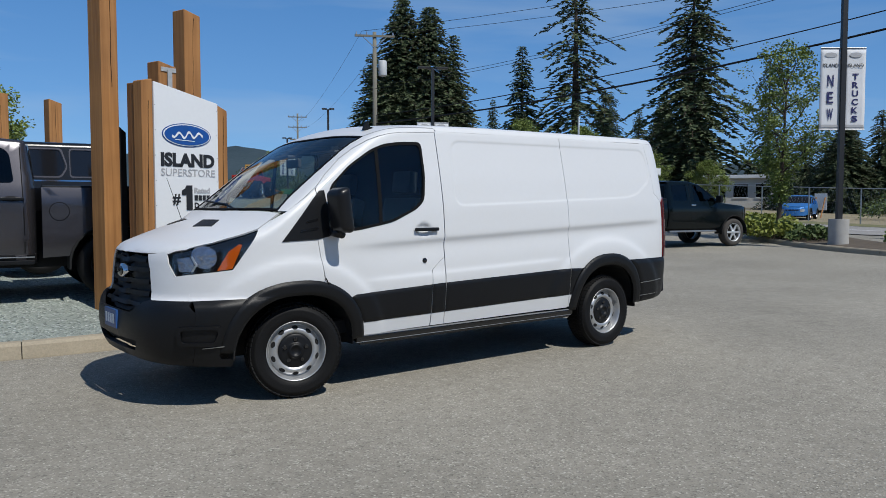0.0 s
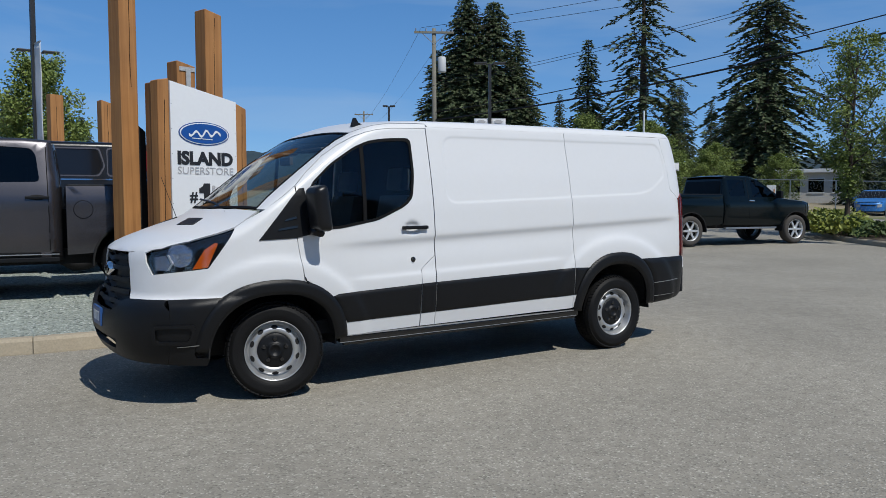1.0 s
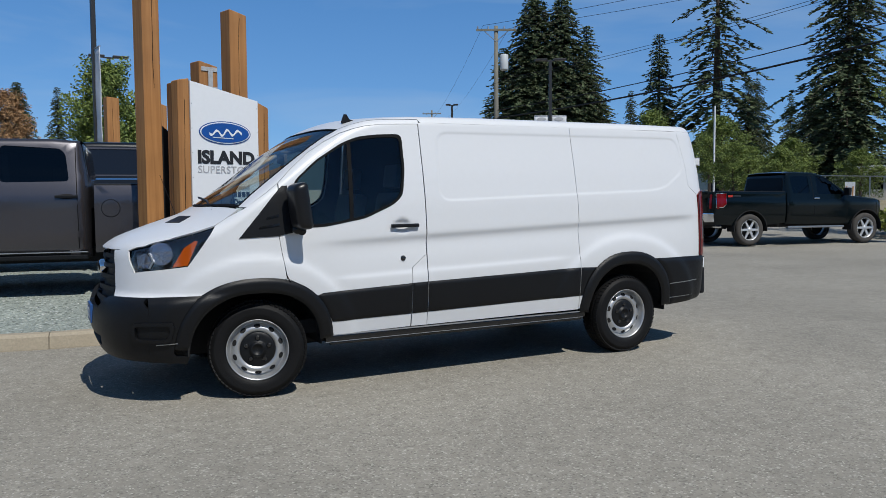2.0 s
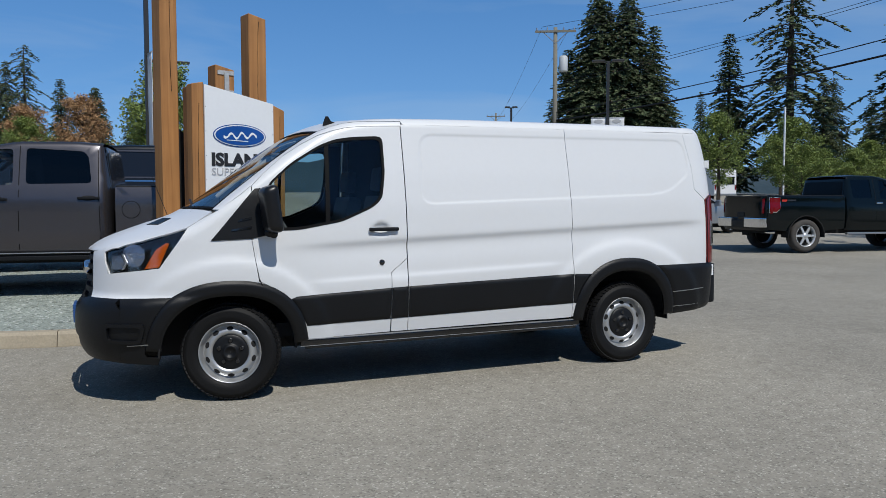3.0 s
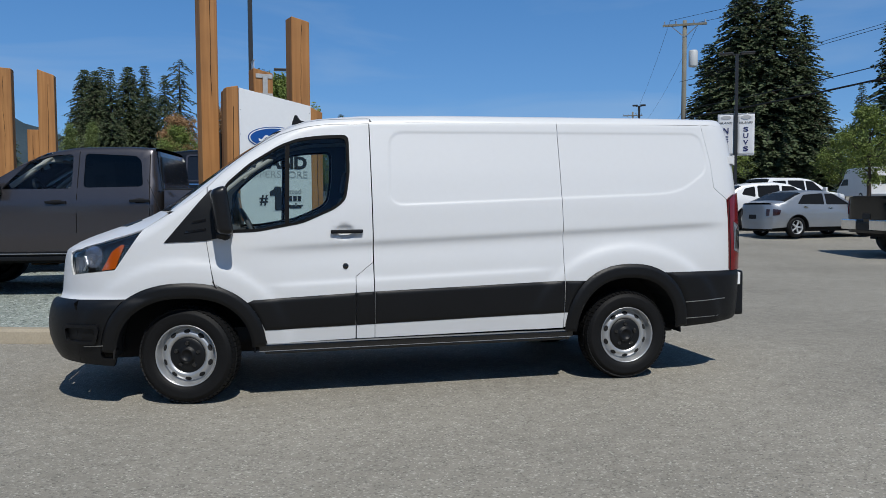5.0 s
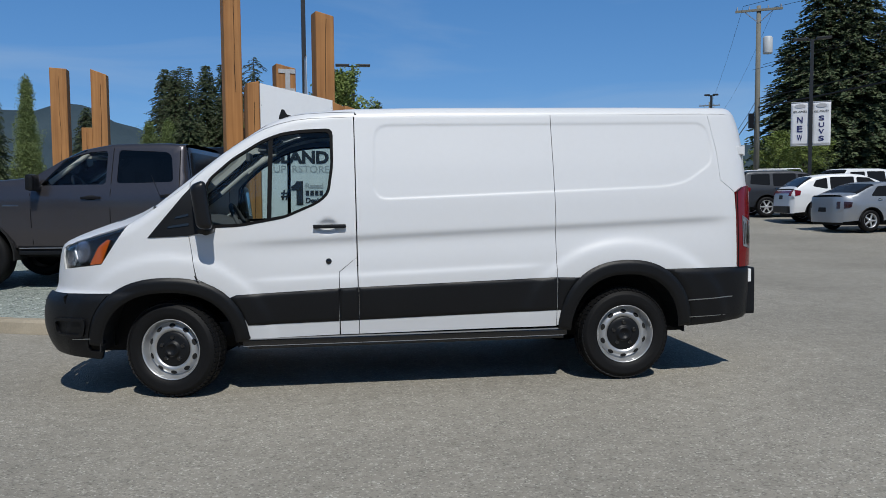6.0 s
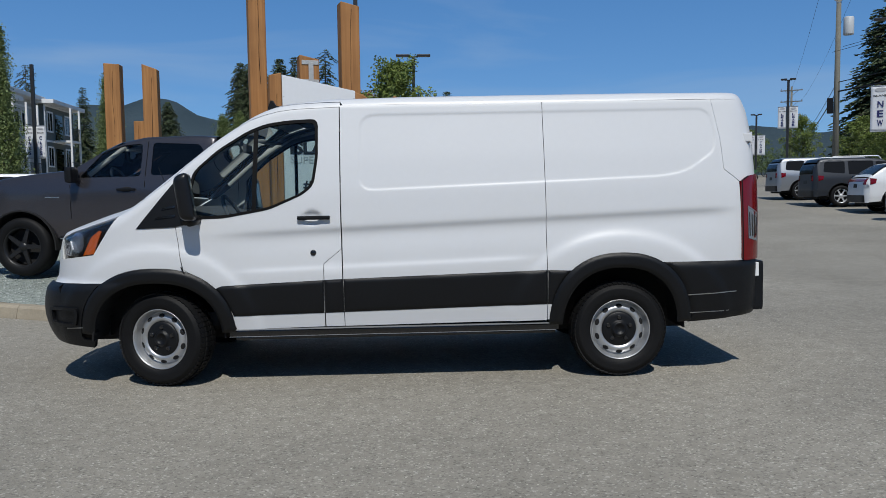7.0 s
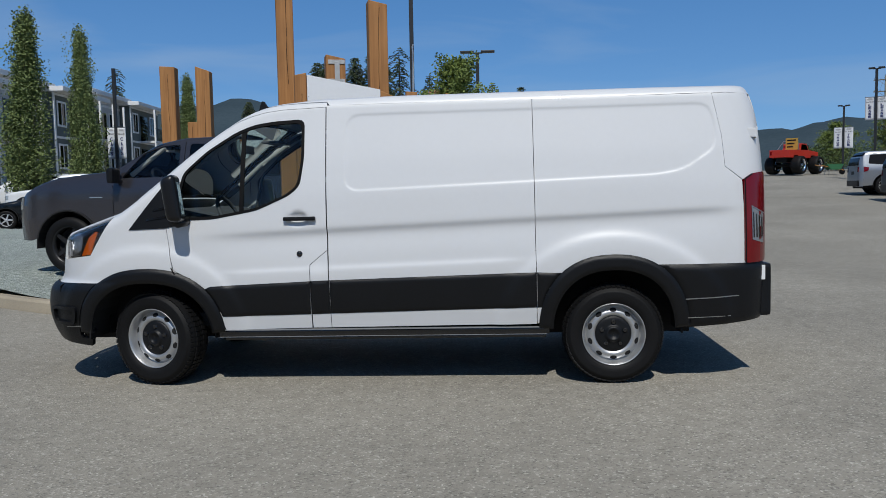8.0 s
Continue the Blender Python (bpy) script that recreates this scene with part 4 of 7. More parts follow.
# inside of the cab; cab shade put into near-black floor and added bulkhead
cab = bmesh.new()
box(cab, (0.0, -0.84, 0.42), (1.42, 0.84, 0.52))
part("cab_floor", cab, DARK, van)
dash = prism([(-0.12, 0.8), (-0.12, 1.27), (0.12, 1.27), (0.33, 1.20), (0.38, 1.02), (0.30, 0.80)], 1.66, Matrix.Translation((0, -0.83, 0)), bevel=0.02)
part("dashboard", dash, INTERIOR, van)
# added dark sheet that keeps the view through the glass dim
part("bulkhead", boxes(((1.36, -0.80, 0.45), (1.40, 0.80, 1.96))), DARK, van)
part("headlining", boxes(((0.85, -0.72, 1.955), (1.40, 0.72, 1.975))), SEAT, van)
for s in (-1, 1):
    part("seat_base", boxes(((0.60, s * 0.48 - 0.25, 0.70), (1.12, s * 0.48 + 0.25, 0.92)), bevel=0.05), SEAT, van)
    part("seat_back", boxes(((0, -0.24, 0), (0.13, 0.24, 0.62)), bevel=0.05, m=Matrix.Translation((1.08, s * 0.48, 0.85)) @ Matrix.Rotation(radians(12), 4, "Y")), SEAT, van)
    part("head_rest", boxes(((0, -0.13, 0), (0.09, 0.13, 0.19)), bevel=0.035, m=Matrix.Translation((1.21, s * 0.48, 1.49)) @ Matrix.Rotation(radians(8), 4, "Y")), SEAT, van)
    part("sun_visor", boxes(((0.52, s * 0.40 - 0.2, 1.80), (0.66, s * 0.40 + 0.2, 1.82)), bevel=0.008), SEAT, van)
    grip = bmesh.new()
    run(grip, [(0.35, s * 0.77, 1.60), (0.38, s * 0.71, 1.635), (0.49, s * 0.71, 1.745), (0.53, s * 0.75, 1.79)], 0.016, 8)
    part("grab_handle", grip, PALE_TRIM, van)
    liner = bmesh.new()
    run(liner, [(0.13, s * 0.77, 1.455), (0.35, s * 0.725, 1.635), (0.62, s * 0.68, 1.805)], 0.022, 10)
    part("pillar_trim", liner, PALE_TRIM, van, "pale grey pillar lining")
ring = bmesh.new()
mt = Matrix.Translation((0.47, -0.46, 1.19)) @ Matrix.Rotation(radians(-28), 4, "Y")
pts = [mt @ Vector((0, 0.185 * math.cos(a), 0.185 * math.sin(a))) for a in [2 * math.pi * i / 28 for i in range(29)]]
run(ring, pts, 0.016, 8)
for a in (0, math.pi, -math.pi / 2):
    tube(ring, mt @ Vector((-0.02, 0, 0)), mt @ Vector((0, 0.18 * math.cos(a), 0.18 * math.sin(a))), 0.022, 0.014, 8)
tube(ring, mt @ Vector((-0.25, 0, -0.05)), mt @ Vector((-0.01, 0, 0)), 0.03, 0.055, 12)
part("steering_wheel", ring, INTERIOR, van, "", True)
mirror_in = boxes(((0.46, -0.11, 1.70), (0.49, 0.11, 1.77)), bevel=0.012)
part("rear_view_mirror", mirror_in, INTERIOR, van)


# wheels
def steel_wheel(parent, m):
    """A black-capped silver steel wheel with its tyre; the outer face looks along -y."""
    wheel = new("wheel")
    wheel.parent = parent
    wheel.matrix_local = m
    R = 0.341
    prof = [(0.208, -0.080), (0.217, -0.096), (0.235, -0.108), (0.262, -0.114), (0.290, -0.111), (0.300, -0.1125), (0.304, -0.108), (0.318, -0.099), (0.331, -0.082), (0.338, -0.060), (R, -0.03), (R, 0.03), (0.338, 0.060), (0.331, 0.082), (0.312, 0.10), (0.27, 0.11), (0.208, 0.09)]
    tyre = part("tyre", lathe(prof, 72), RUBBER, wheel, "black treaded tyre", True)
    tread = bmesh.new()
    for i in range(60):
        a = 2 * math.pi * i / 60
        for y, w, t in ((-0.082, 0.030, 0.25), (-0.035, 0.034, -0.2), (0.0, 0.022, 0.2), (0.035, 0.034, -0.2), (0.082, 0.030, 0.25)):
            r = R + 0.002 - (0.012 if abs(y) > 0.06 else 0)
            mm = Matrix.Rotation(-a, 4, "Y") @ Matrix.Translation((r, y, 0)) @ Matrix.Rotation(t, 4, "X") @ (Matrix.Rotation(-0.35 if y < -0.06 else 0.35 if y > 0.06 else 0, 4, "Z"))
            box(tread, (-0.006, -w / 2, -0.0135), (0.005, w / 2, 0.0135), mm)
    part("tread", tread, RUBBER, tyre)
    rim_profile = [(0.203, 0.08), (0.203, -0.055), (0.211, -0.084), (0.2165, -0.094), (0.2175, -0.098), (0.214, -0.100), (0.209, -0.094), (0.203, -0.078), (0.196, -0.062), (0.191, -0.040), (0.187, -0.036), (0.182, -0.042), (0.176, -0.054), (0.158, -0.066), (0.144, -0.069), (0.132, -0.064), (0.120, -0.05), (0.10, -0.045)]
    rim = part("rim", lathe(rim_profile, 64), STEEL, wheel, "silver steel rim with round holes", True)
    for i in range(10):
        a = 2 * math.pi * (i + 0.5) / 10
        # each hole is a near-black disc on the rim, its shade in the colour
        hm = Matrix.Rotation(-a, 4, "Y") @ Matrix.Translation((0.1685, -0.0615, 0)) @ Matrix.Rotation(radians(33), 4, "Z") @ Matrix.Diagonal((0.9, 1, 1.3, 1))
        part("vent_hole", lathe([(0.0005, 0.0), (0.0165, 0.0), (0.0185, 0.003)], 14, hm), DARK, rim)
    cap_profile = [(0.112, -0.04), (0.112, -0.058), (0.104, -0.066), (0.085, -0.068), (0.06, -0.07), (0.048, -0.074), (0.046, -0.084), (0.032, -0.088), (0.030, -0.080), (0.001, -0.080)]
    cap = part("hub_cap", lathe([(r * 1.12, y) for r, y in cap_profile], 40), BLACK_PLASTIC, wheel, "black five-lobed hub cap", True)
    for i in range(5):
        a = 2 * math.pi * i / 5 + 0.3
        part("cap_lobe", lathe([(0.001, -0.012), (0.013, -0.011), (0.018, -0.004), (0.02, 0.004)], 12, Matrix.Rotation(-a, 4, "Y") @ Matrix.Translation((0.082, -0.068, 0))), GLOSS_BLACK, cap)
    # near-black ring puts the shade behind the rim into the colour
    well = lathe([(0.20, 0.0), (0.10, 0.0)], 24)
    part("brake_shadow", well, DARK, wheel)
    return wheel


HUB_Y = 0.852
for cx in (0.0, 3.3):
    for s in (-1, 1):
        steer = Matrix.Rotation(radians(-14.5 if cx == 0 else 0), 4, "Z")
        steel_wheel(van, Matrix.Translation((cx + (0.026 if cx == 0 else 0.0), s * (HUB_Y - (0.032 if cx == 0 else 0.008)), 0.345)) @ steer @ Matrix.Rotation(0 if s < 0 else math.pi, 4, "Z"))
# ---- parked vehicles ----
def at(x, y, rz=0, lift=0.0, scale=1.0):
    """A pose on the ground."""
    return pose(x, y, float(ground_z(x, y)) + lift, 0, 0, rz) @ Matrix.Scale(scale, 4)


def paint(name, color, metal=0.5, rough=0.35):
    return material(name, color, rough, metal=metal, coat=0.3, vary=0.08, scale=2)


GREY_PAINT = paint("dark_grey_metallic", (0.090, 0.086, 0.096), 0.75, 0.27)
NIGHT_PAINT = material("black_blue_paint", (0.0025, 0.005, 0.006), 0.12, spec=0.35, vary=0.08, scale=2)
BLACK_PAINT = material("black_paint", (0.004, 0.005, 0.007), 0.22, coat=0.3, spec=0.4, vary=0.08, scale=2)
SILVER_PAINT = paint("silver_paint", (0.34, 0.36, 0.39), 0.6)
SLATE_PAINT = material("slate_grey_paint", (0.036, 0.040, 0.048), 0.4, metal=0.3, coat=0.1, spec=0.3, vary=0.08, scale=2)
PEARL_PAINT = paint("pearl_white_paint", (0.70, 0.71, 0.72), 0.0)
BLUE_PAINT = paint("bright_blue_paint", (0.04, 0.19, 0.52), 0.3)
RED_PAINT = paint("orange_red_paint", (0.50, 0.035, 0.02), 0.1)
CAR_GLASS = material("dark_car_glass", (0.012, 0.013, 0.015), 0.2, spec=0.07)
SMOKED_LENS = material("smoked_lens", (0.03, 0.012, 0.013), 0.15, coat=0.4)
ALLOY = material("alloy_rim", (0.60, 0.61, 0.62), 0.34, metal=0.55)
DARK_ALLOY = material("black_alloy_rim", (0.02, 0.02, 0.021), 0.35, metal=0.4)


def alloy_wheel(parent, m, r, width, rim_mat, spokes, dust=RUBBER):
    """A road wheel with spokes; the outer face looks along -y."""
    wheel = new("wheel")
    wheel.parent = parent
    wheel.matrix_local = m
    k, h = r * 0.66, width / 2
    part("tyre", lathe([(k, -h * 0.9), (k * 1.06, -h), (r * 0.88, -h), (r * 0.97, -h * 0.85), (r, -h * 0.5), (r, h * 0.5), (r * 0.97, h * 0.85), (r * 0.85, h), (k, h * 0.8)], 36), dust, wheel, "", True)
    rim = part("rim", lathe([(k, h), (k, -h * 0.8), (k * 1.03, -h * 0.92), (k * 0.97, -h * 0.9), (k * 0.92, -h * 0.5)], 36), rim_mat, wheel, "", True)
    part("brake_disc", lathe([(k * 0.93, 0.0), (0.02, 0.0)], 24), DARK, wheel)
    for i in range(spokes):
        a = 2 * math.pi * i / spokes
        mm = Matrix.Rotation(-a, 4, "Y")
        bm = prism([(k * 0.16, -k * 0.13), (k * 0.96, -k * 0.085), (k * 0.96, k * 0.085), (k * 0.16, k * 0.13)], 0.03, mm @ Matrix.Translation((0, -h * 0.75, 0)), bevel=0.006)
        part("spoke", bm, rim_mat, rim)
    part("hub", lathe([(0.001, -h * 0.82), (k * 0.2, -h * 0.8), (k * 0.25, -h * 0.6)], 16), rim_mat, rim, "", True)
    return wheel


def vehicle(name, label, category, m, skin, wb, fo, ro, hw, z0, top, belt, glass, shield, back, wheel, lower=None, rim=ALLOY, spokes=6, pane=TINTED, rear_pane=None, lamps="sedan", group="", bumper=None, handles=(), mirror=None, nose_p=3.0, dust=RUBBER, soft=0.05, doors=(), tail_p=6, lens=RED_LENS, split=None):
    """A road vehicle facing -x with its front axle at x = 0.
    top: roofline as (x, z); glass: side windows as outlines; shield, back: x ranges of the front and rear glass; wheel: (radius, width, track half)."""
    xf, xr = -fo, wb + ro
    whole = top
    if split:
        whole = [q for q in top if q[0] < split] + [(split + 0.5, [q for q in top if q[0] < split][-1][1] - 0.03)]
    line = curve_table(whole, xf - 0.3, xr + 0.3, soft)
    zr = max(z for _, z in top)
    section = curve_table([(0, hw * 0.93), (z0, hw * 0.95), (z0 + 0.25, hw * 0.995), (belt - 0.16, hw), (belt - 0.14, hw * 0.997), (belt, hw * 0.962), (zr, hw * 0.78), (zr + 0.3, hw * 0.70)], 0, zr + 0.4, 0.04)

    def f(x, y, z):
        a = np.clip((0.35 - x) / (0.35 - xf - 0.06 * np.clip(z - z0 - 0.25, 0, 2)), 0, 1.4)
        b = np.clip((x - wb - 0.1) / (xr - wb - 0.1 - 0.05 * np.clip(z - z0 - 0.3, 0, 2)), 0, 1.4)
        plan = np.where(a < 1, np.maximum(1 - a ** nose_p, 1e-9) ** (1 / nose_p), 1 - a) * np.where(b < 1, np.maximum(1 - b ** tail_p, 1e-9) ** (1 / tail_p), 1 - b)
        return smax(np.abs(y) - section(z) * plan, z - line(x) + 0.03 * (y / hw) ** 2, 0.08)

    def f_cab(x, y, z):
        """The cab alone, closed behind by a raked back."""
        c = np.clip((x - split + 0.35) / (0.35 - 0.10 * np.clip(z - belt, 0, 2)), 0, 1.4)
        return smax(f(x, y, z), np.abs(y) - section(z) * np.where(c < 1, np.maximum(1 - c ** 7, 1e-9) ** (1 / 7), 1 - c), 0.02)

    rail = top[-1][1]

    def f_bed(x, y, z):
        b = np.clip((x - wb - 0.1) / (xr - wb - 0.1), 0, 1.4)
        plan = np.where(b < 1, np.maximum(1 - b ** 9, 1e-9) ** (1 / 9), 1 - b)
        return smax(np.abs(y) - section(np.minimum(z, belt - 0.05)) * plan, z - rail, 0.05)

    sh = Shell(f_cab if split else f, (wb * 0.5, z0 + 0.25), True)
    bed_shell = Shell(f_bed, (wb, z0 + 0.25), True) if split else sh
    car = thing(name, label, category, m, group)
    r, tw, ty = wheel
    xa, xb = xf + 0.14 * (xr - xf) * 0.5, xr - 0.16
    drop = 0.055
    arch_r = r * 1.22
    lo = [(xa, z0 + 0.02)]
    for cx in (0.0, wb):
        lo += arc(cx, r * 0.98, arch_r, arch_r, 178, 2, 14, 2.0)
    lo = [q for q in lo if xa <= q[0] <= xb and q[1] >= z0 - 0.02] + [(xb, z0 + 0.04)]
    xs = np.linspace(xb, xa, 70)
    up = [(float(x), float(line(x)) - drop) for x in xs]
    if split:
        bed_lo = [(split + 0.035, z0 + 0.06)] + [q for q in lo if q[0] > split + 0.04] + [(xb, rail - 0.03), (split + 0.035, rail - 0.03)]
        up = [(split - 0.10, float(line(split - 0.10)) - drop)] + [q for q in up if q[0] < split - 0.12]
        lo = [q for q in lo if q[0] < split - 0.05] + [(split - 0.02, z0 + 0.03), (split - 0.02, belt)]
        back_y = [(z, float(sh.solve("y", np.array([split - 0.02 - 0.14 * max(0.0, z - belt)]), np.array([z]), 1)[0]) * 0.995) for z in np.linspace(z0 + 0.1, float(line(split - 0.1)) - drop, 12)]
        back_face = sh.panel("cab_back", car, skin, [(y, z) for z, y in back_y] + [(-y, z) for z, y in back_y[::-1]], axis="x", side=1, step=0.1, thick=0)
        w_ = back_y[-1][1]
        sh.panel("back_window", back_face, CAR_GLASS, smooth_line([(-w_ * 1.02, belt + 0.12), (w_ * 1.02, belt + 0.12), (w_ * 0.96, back_y[-1][0] - 0.06), (-w_ * 0.96, back_y[-1][0] - 0.06)], 0.06, 3), axis="x", side=1, off=0.004, step=0.1, thick=0.004)
        for s in (-1, 1):
            side_ = bed_shell.panel("bed_side", car, skin, bed_lo, side=s, step=0.12, thick=0.03)
            part("bed_rail", boxes(((split + 0.04, s * hw * 0.90 - 0.06, rail - 0.05), (xb - 0.02, s * hw * 0.90 + 0.06, rail - 0.005)), bevel=0.02), BLACK_PLASTIC, side_)
        part("bed_front", boxes(((split + 0.04, -hw * 0.93, z0 + 0.1), (split + 0.09, hw * 0.93, rail - 0.03))), skin, car)
        part("load_bed", boxes(((split + 0.06, -hw * 0.86, z0 + 0.30), (xb - 0.02, hw * 0.86, z0 + 0.36))), DARK, car)
    for s in (-1, 1):
        body = sh.panel("body_side", car, skin, lo + up, side=s, holes=glass, step=0.10, thick=0.03)
        for i, g in enumerate(glass):
            sh.panel("side_window", body, rear_pane if rear_pane and i else pane, g, side=s, off=-0.008, step=0.2, thick=0)
        for x, z, l in handles:
            y = float(sh.solve("y", np.array([x]), np.array([z]), s)[0]) * s
            # flat dark patch: the shade of a handle hollow put into the colour
            sh.panel("handle_shade", body, DARK, arc(x, z, l * 0.34, 0.030, 0, 350, 20, 2.4), side=s, off=0.001, step=0.05, thick=0)
            part("door_handle", boxes(((x - l / 2, y - 0.012 + s * 0.015, z - 0.016), (x + l / 2, y + 0.012 + s * 0.015, z + 0.016)), bevel=0.008), BLACK_PLASTIC if rim is not ALLOY or skin is GREY_PAINT else CHROME, body)
        for d in doors:
            sh.panel("shut_line", body, SEAL, [(d[0][0], d[0][1]), (d[0][0] + 0.010, d[0][1]), (d[1][0] + 0.010, d[1][1]), (d[1][0], d[1][1])], side=s, off=0.0015, step=0.2, thick=0)
        if lower:
            sh.panel("lower_trim", body, lower, [(arch_r + 0.04, z0), (wb - arch_r - 0.04, z0), (wb - arch_r - 0.04, z0 + 0.10), (arch_r + 0.04, z0 + 0.10)], side=s, off=0.012, step=0.3, thick=0.02)

    def deck(nm, x0, x1, mat, off=0.0, parent=car, inset=0.0):
        xx = np.linspace(x0, x1, max(4, int((x1 - x0) / 0.07)))
        yy = sh.solve("y", xx, line(xx) - drop, 1) - inset
        pts = [(float(x), float(y)) for x, y in zip(xx, yy)]
        return sh.panel(nm, parent, mat, pts + [(x, -y) for x, y in pts[::-1]], axis="z", off=off, step=0.15, thick=0)

    cuts = [("bonnet", xa, shield[0], skin), ("windscreen", shield[0], shield[1], pane), ("roof", shield[1], split - 0.11 if split else back[0], skin)] + ([] if split else [("rear_window", back[0], back[1], pane)])
    for nm, a, b, mat in cuts:
        if b - a > 0.05:
            deck(nm, a, b, mat)
    if back[1] < xb - 0.05 and not split:
        deck("boot_lid", back[1], xb, skin)
    for s, x0, nm in ((-1, xa, "front_face"), (1, xb, "rear_face")):
        zt = rail - 0.03 if split and s > 0 else float(line(x0)) - drop
        sh_ = bed_shell if s > 0 else sh
        zz = np.linspace(z0 + 0.02, zt, 12)
        yy = sh_.solve("y", np.full(12, x0), zz, 1)
        pts = [(float(y), float(z)) for y, z in zip(yy, zz)]
        face = sh_.panel(nm, car, skin, pts + [(-y, z) for y, z in pts[::-1]], axis="x", side=s, step=0.12, thick=0)
        w = float(yy.min()) * 0.98
        if s < 0:
            sh.panel("grille", face, BLACK_PLASTIC, smooth_line([(-w * 0.55, z0 + 0.30), (w * 0.55, z0 + 0.30), (w * 0.6, zt - 0.12), (-w * 0.6, zt - 0.12)], 0.04, 2), axis="x", side=-1, off=0.006, thick=0.01)
            for q in (-1, 1):
                sh.panel("headlamp", face, CLEAR_LENS, [(q * w * 0.66, zt - 0.26), (q * w * 0.97, zt - 0.24), (q * w * 0.99, zt - 0.08), (q * w * 0.66, zt - 0.10)], axis="x", side=-1, off=0.01, thick=0.01)
        else:
            if lamps == "pickup":
                tail = [(xb - 0.02, zt - 0.42), (xb - 0.02, zt - 0.06), (xb - 0.13, zt - 0.06), (xb - 0.13, zt - 0.30), (xb - 0.07, zt - 0.42)]
            else:
                tail = [(xb - 0.01, zt - 0.34), (xb - 0.01, zt - 0.14), (xb - 0.20, zt - 0.16), (xb - 0.17, zt - 0.30)]
                if lamps == "suv":
                    tail = [(x, z - (zt - belt) + 0.10) for x, z in tail]
            inner_ = 0.95 if lamps == "pickup" else 0.86
            zc = (min(z for _, z in tail), max(z for _, z in tail))
            for q in (-1, 1):
                tl = sh_.panel("tail_lamp", car, lens, tail, side=q, off=0.012, thick=0.02)
                sh_.panel("tail_lamp_inner", tl, lens, [(q * w * inner_, zc[0]), (q * w * 1.0, zc[0]), (q * w * 1.0, zc[1]), (q * w * inner_, zc[1])], axis="x", side=1, off=0.012, thick=0.02)
            sh_.panel("plate_recess", face, BLACK_PLASTIC, smooth_line([(-0.17, zc[0] - 0.10), (0.17, zc[0] - 0.10), (0.16, zc[0] + 0.03), (-0.16, zc[0] + 0.03)], 0.02, 2), axis="x", side=1, off=0.006, thick=0.01)
            if lamps == "suv" and zt - belt > 0.2:
                sh.panel("tail_window", face, CAR_GLASS, smooth_line([(-w * 0.97, belt + 0.02), (w * 0.97, belt + 0.02), (w * 0.86, zt - 0.05), (-w * 0.86, zt - 0.05)], 0.06, 3), axis="x", side=1, off=0.008, thick=0.01)
    if bumper:
        for x0, x1 in ((xf - 0.03, xf + 0.22), (xr - 0.20, xr + 0.05)):
            part("bumper", boxes(((x0, -hw * 0.93, z0 + 0.06), (x1, hw * 0.93, z0 + 0.27)), bevel=0.05), bumper, car)
    # underbody, plus an added near-black filler for the shade inside the body
    part("underbody", boxes(((xa + 0.1, -hw * 0.72, z0 - 0.06), (xb - 0.05, hw * 0.72, z0 + 0.12)), ((xa + 0.2, -hw * 0.6, z0), (xb - 0.2, hw * 0.6, belt - 0.25))), DARK, car)
    for cx in (0.0, wb):
        for s in (-1, 1):
            alloy_wheel(car, Matrix.Translation((cx, s * ty, r)) @ Matrix.Rotation(0 if s < 0 else math.pi, 4, "Z"), r, tw, rim, spokes, dust)
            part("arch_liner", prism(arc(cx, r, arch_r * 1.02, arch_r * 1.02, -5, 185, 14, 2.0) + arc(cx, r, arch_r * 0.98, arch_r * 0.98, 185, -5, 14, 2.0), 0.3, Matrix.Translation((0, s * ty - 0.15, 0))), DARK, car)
    if mirror:
        x, z = mirror
        for s in (-1, 1):
            part("door_mirror", boxes(((x - 0.05, s * (hw + 0.09) - 0.10, z - 0.09), (x + 0.05, s * (hw + 0.09) + 0.10, z + 0.12)), ((x - 0.02, s * (hw - 0.02) - 0.08, z - 0.09), (x + 0.05, s * (hw - 0.02) + 0.08, z - 0.03)), bevel=0.042), BLACK_PLASTIC if category == "pickup" else skin, car)
    car["reach"] = sh.mid[0]
    return car, bed_shell if split else sh


def cabin_window(*pts):
    return smooth_line(list(pts), 0.05, 3)


# dark grey crew-cab pickup on the gravel
RAM_TOP = [(-1.15, 0.82), (-1.02, 0.98), (-0.86, 1.12), (-0.6, 1.25), (-0.25, 1.355), (0.2, 1.41), (0.55, 1.44), (0.72, 1.48), (1.02, 1.66), (1.32, 1.80), (1.7, 1.875), (2.35, 1.885), (2.715, 1.86), (2.755, 1.36), (2.84, 1.33), (4.75, 1.335)]
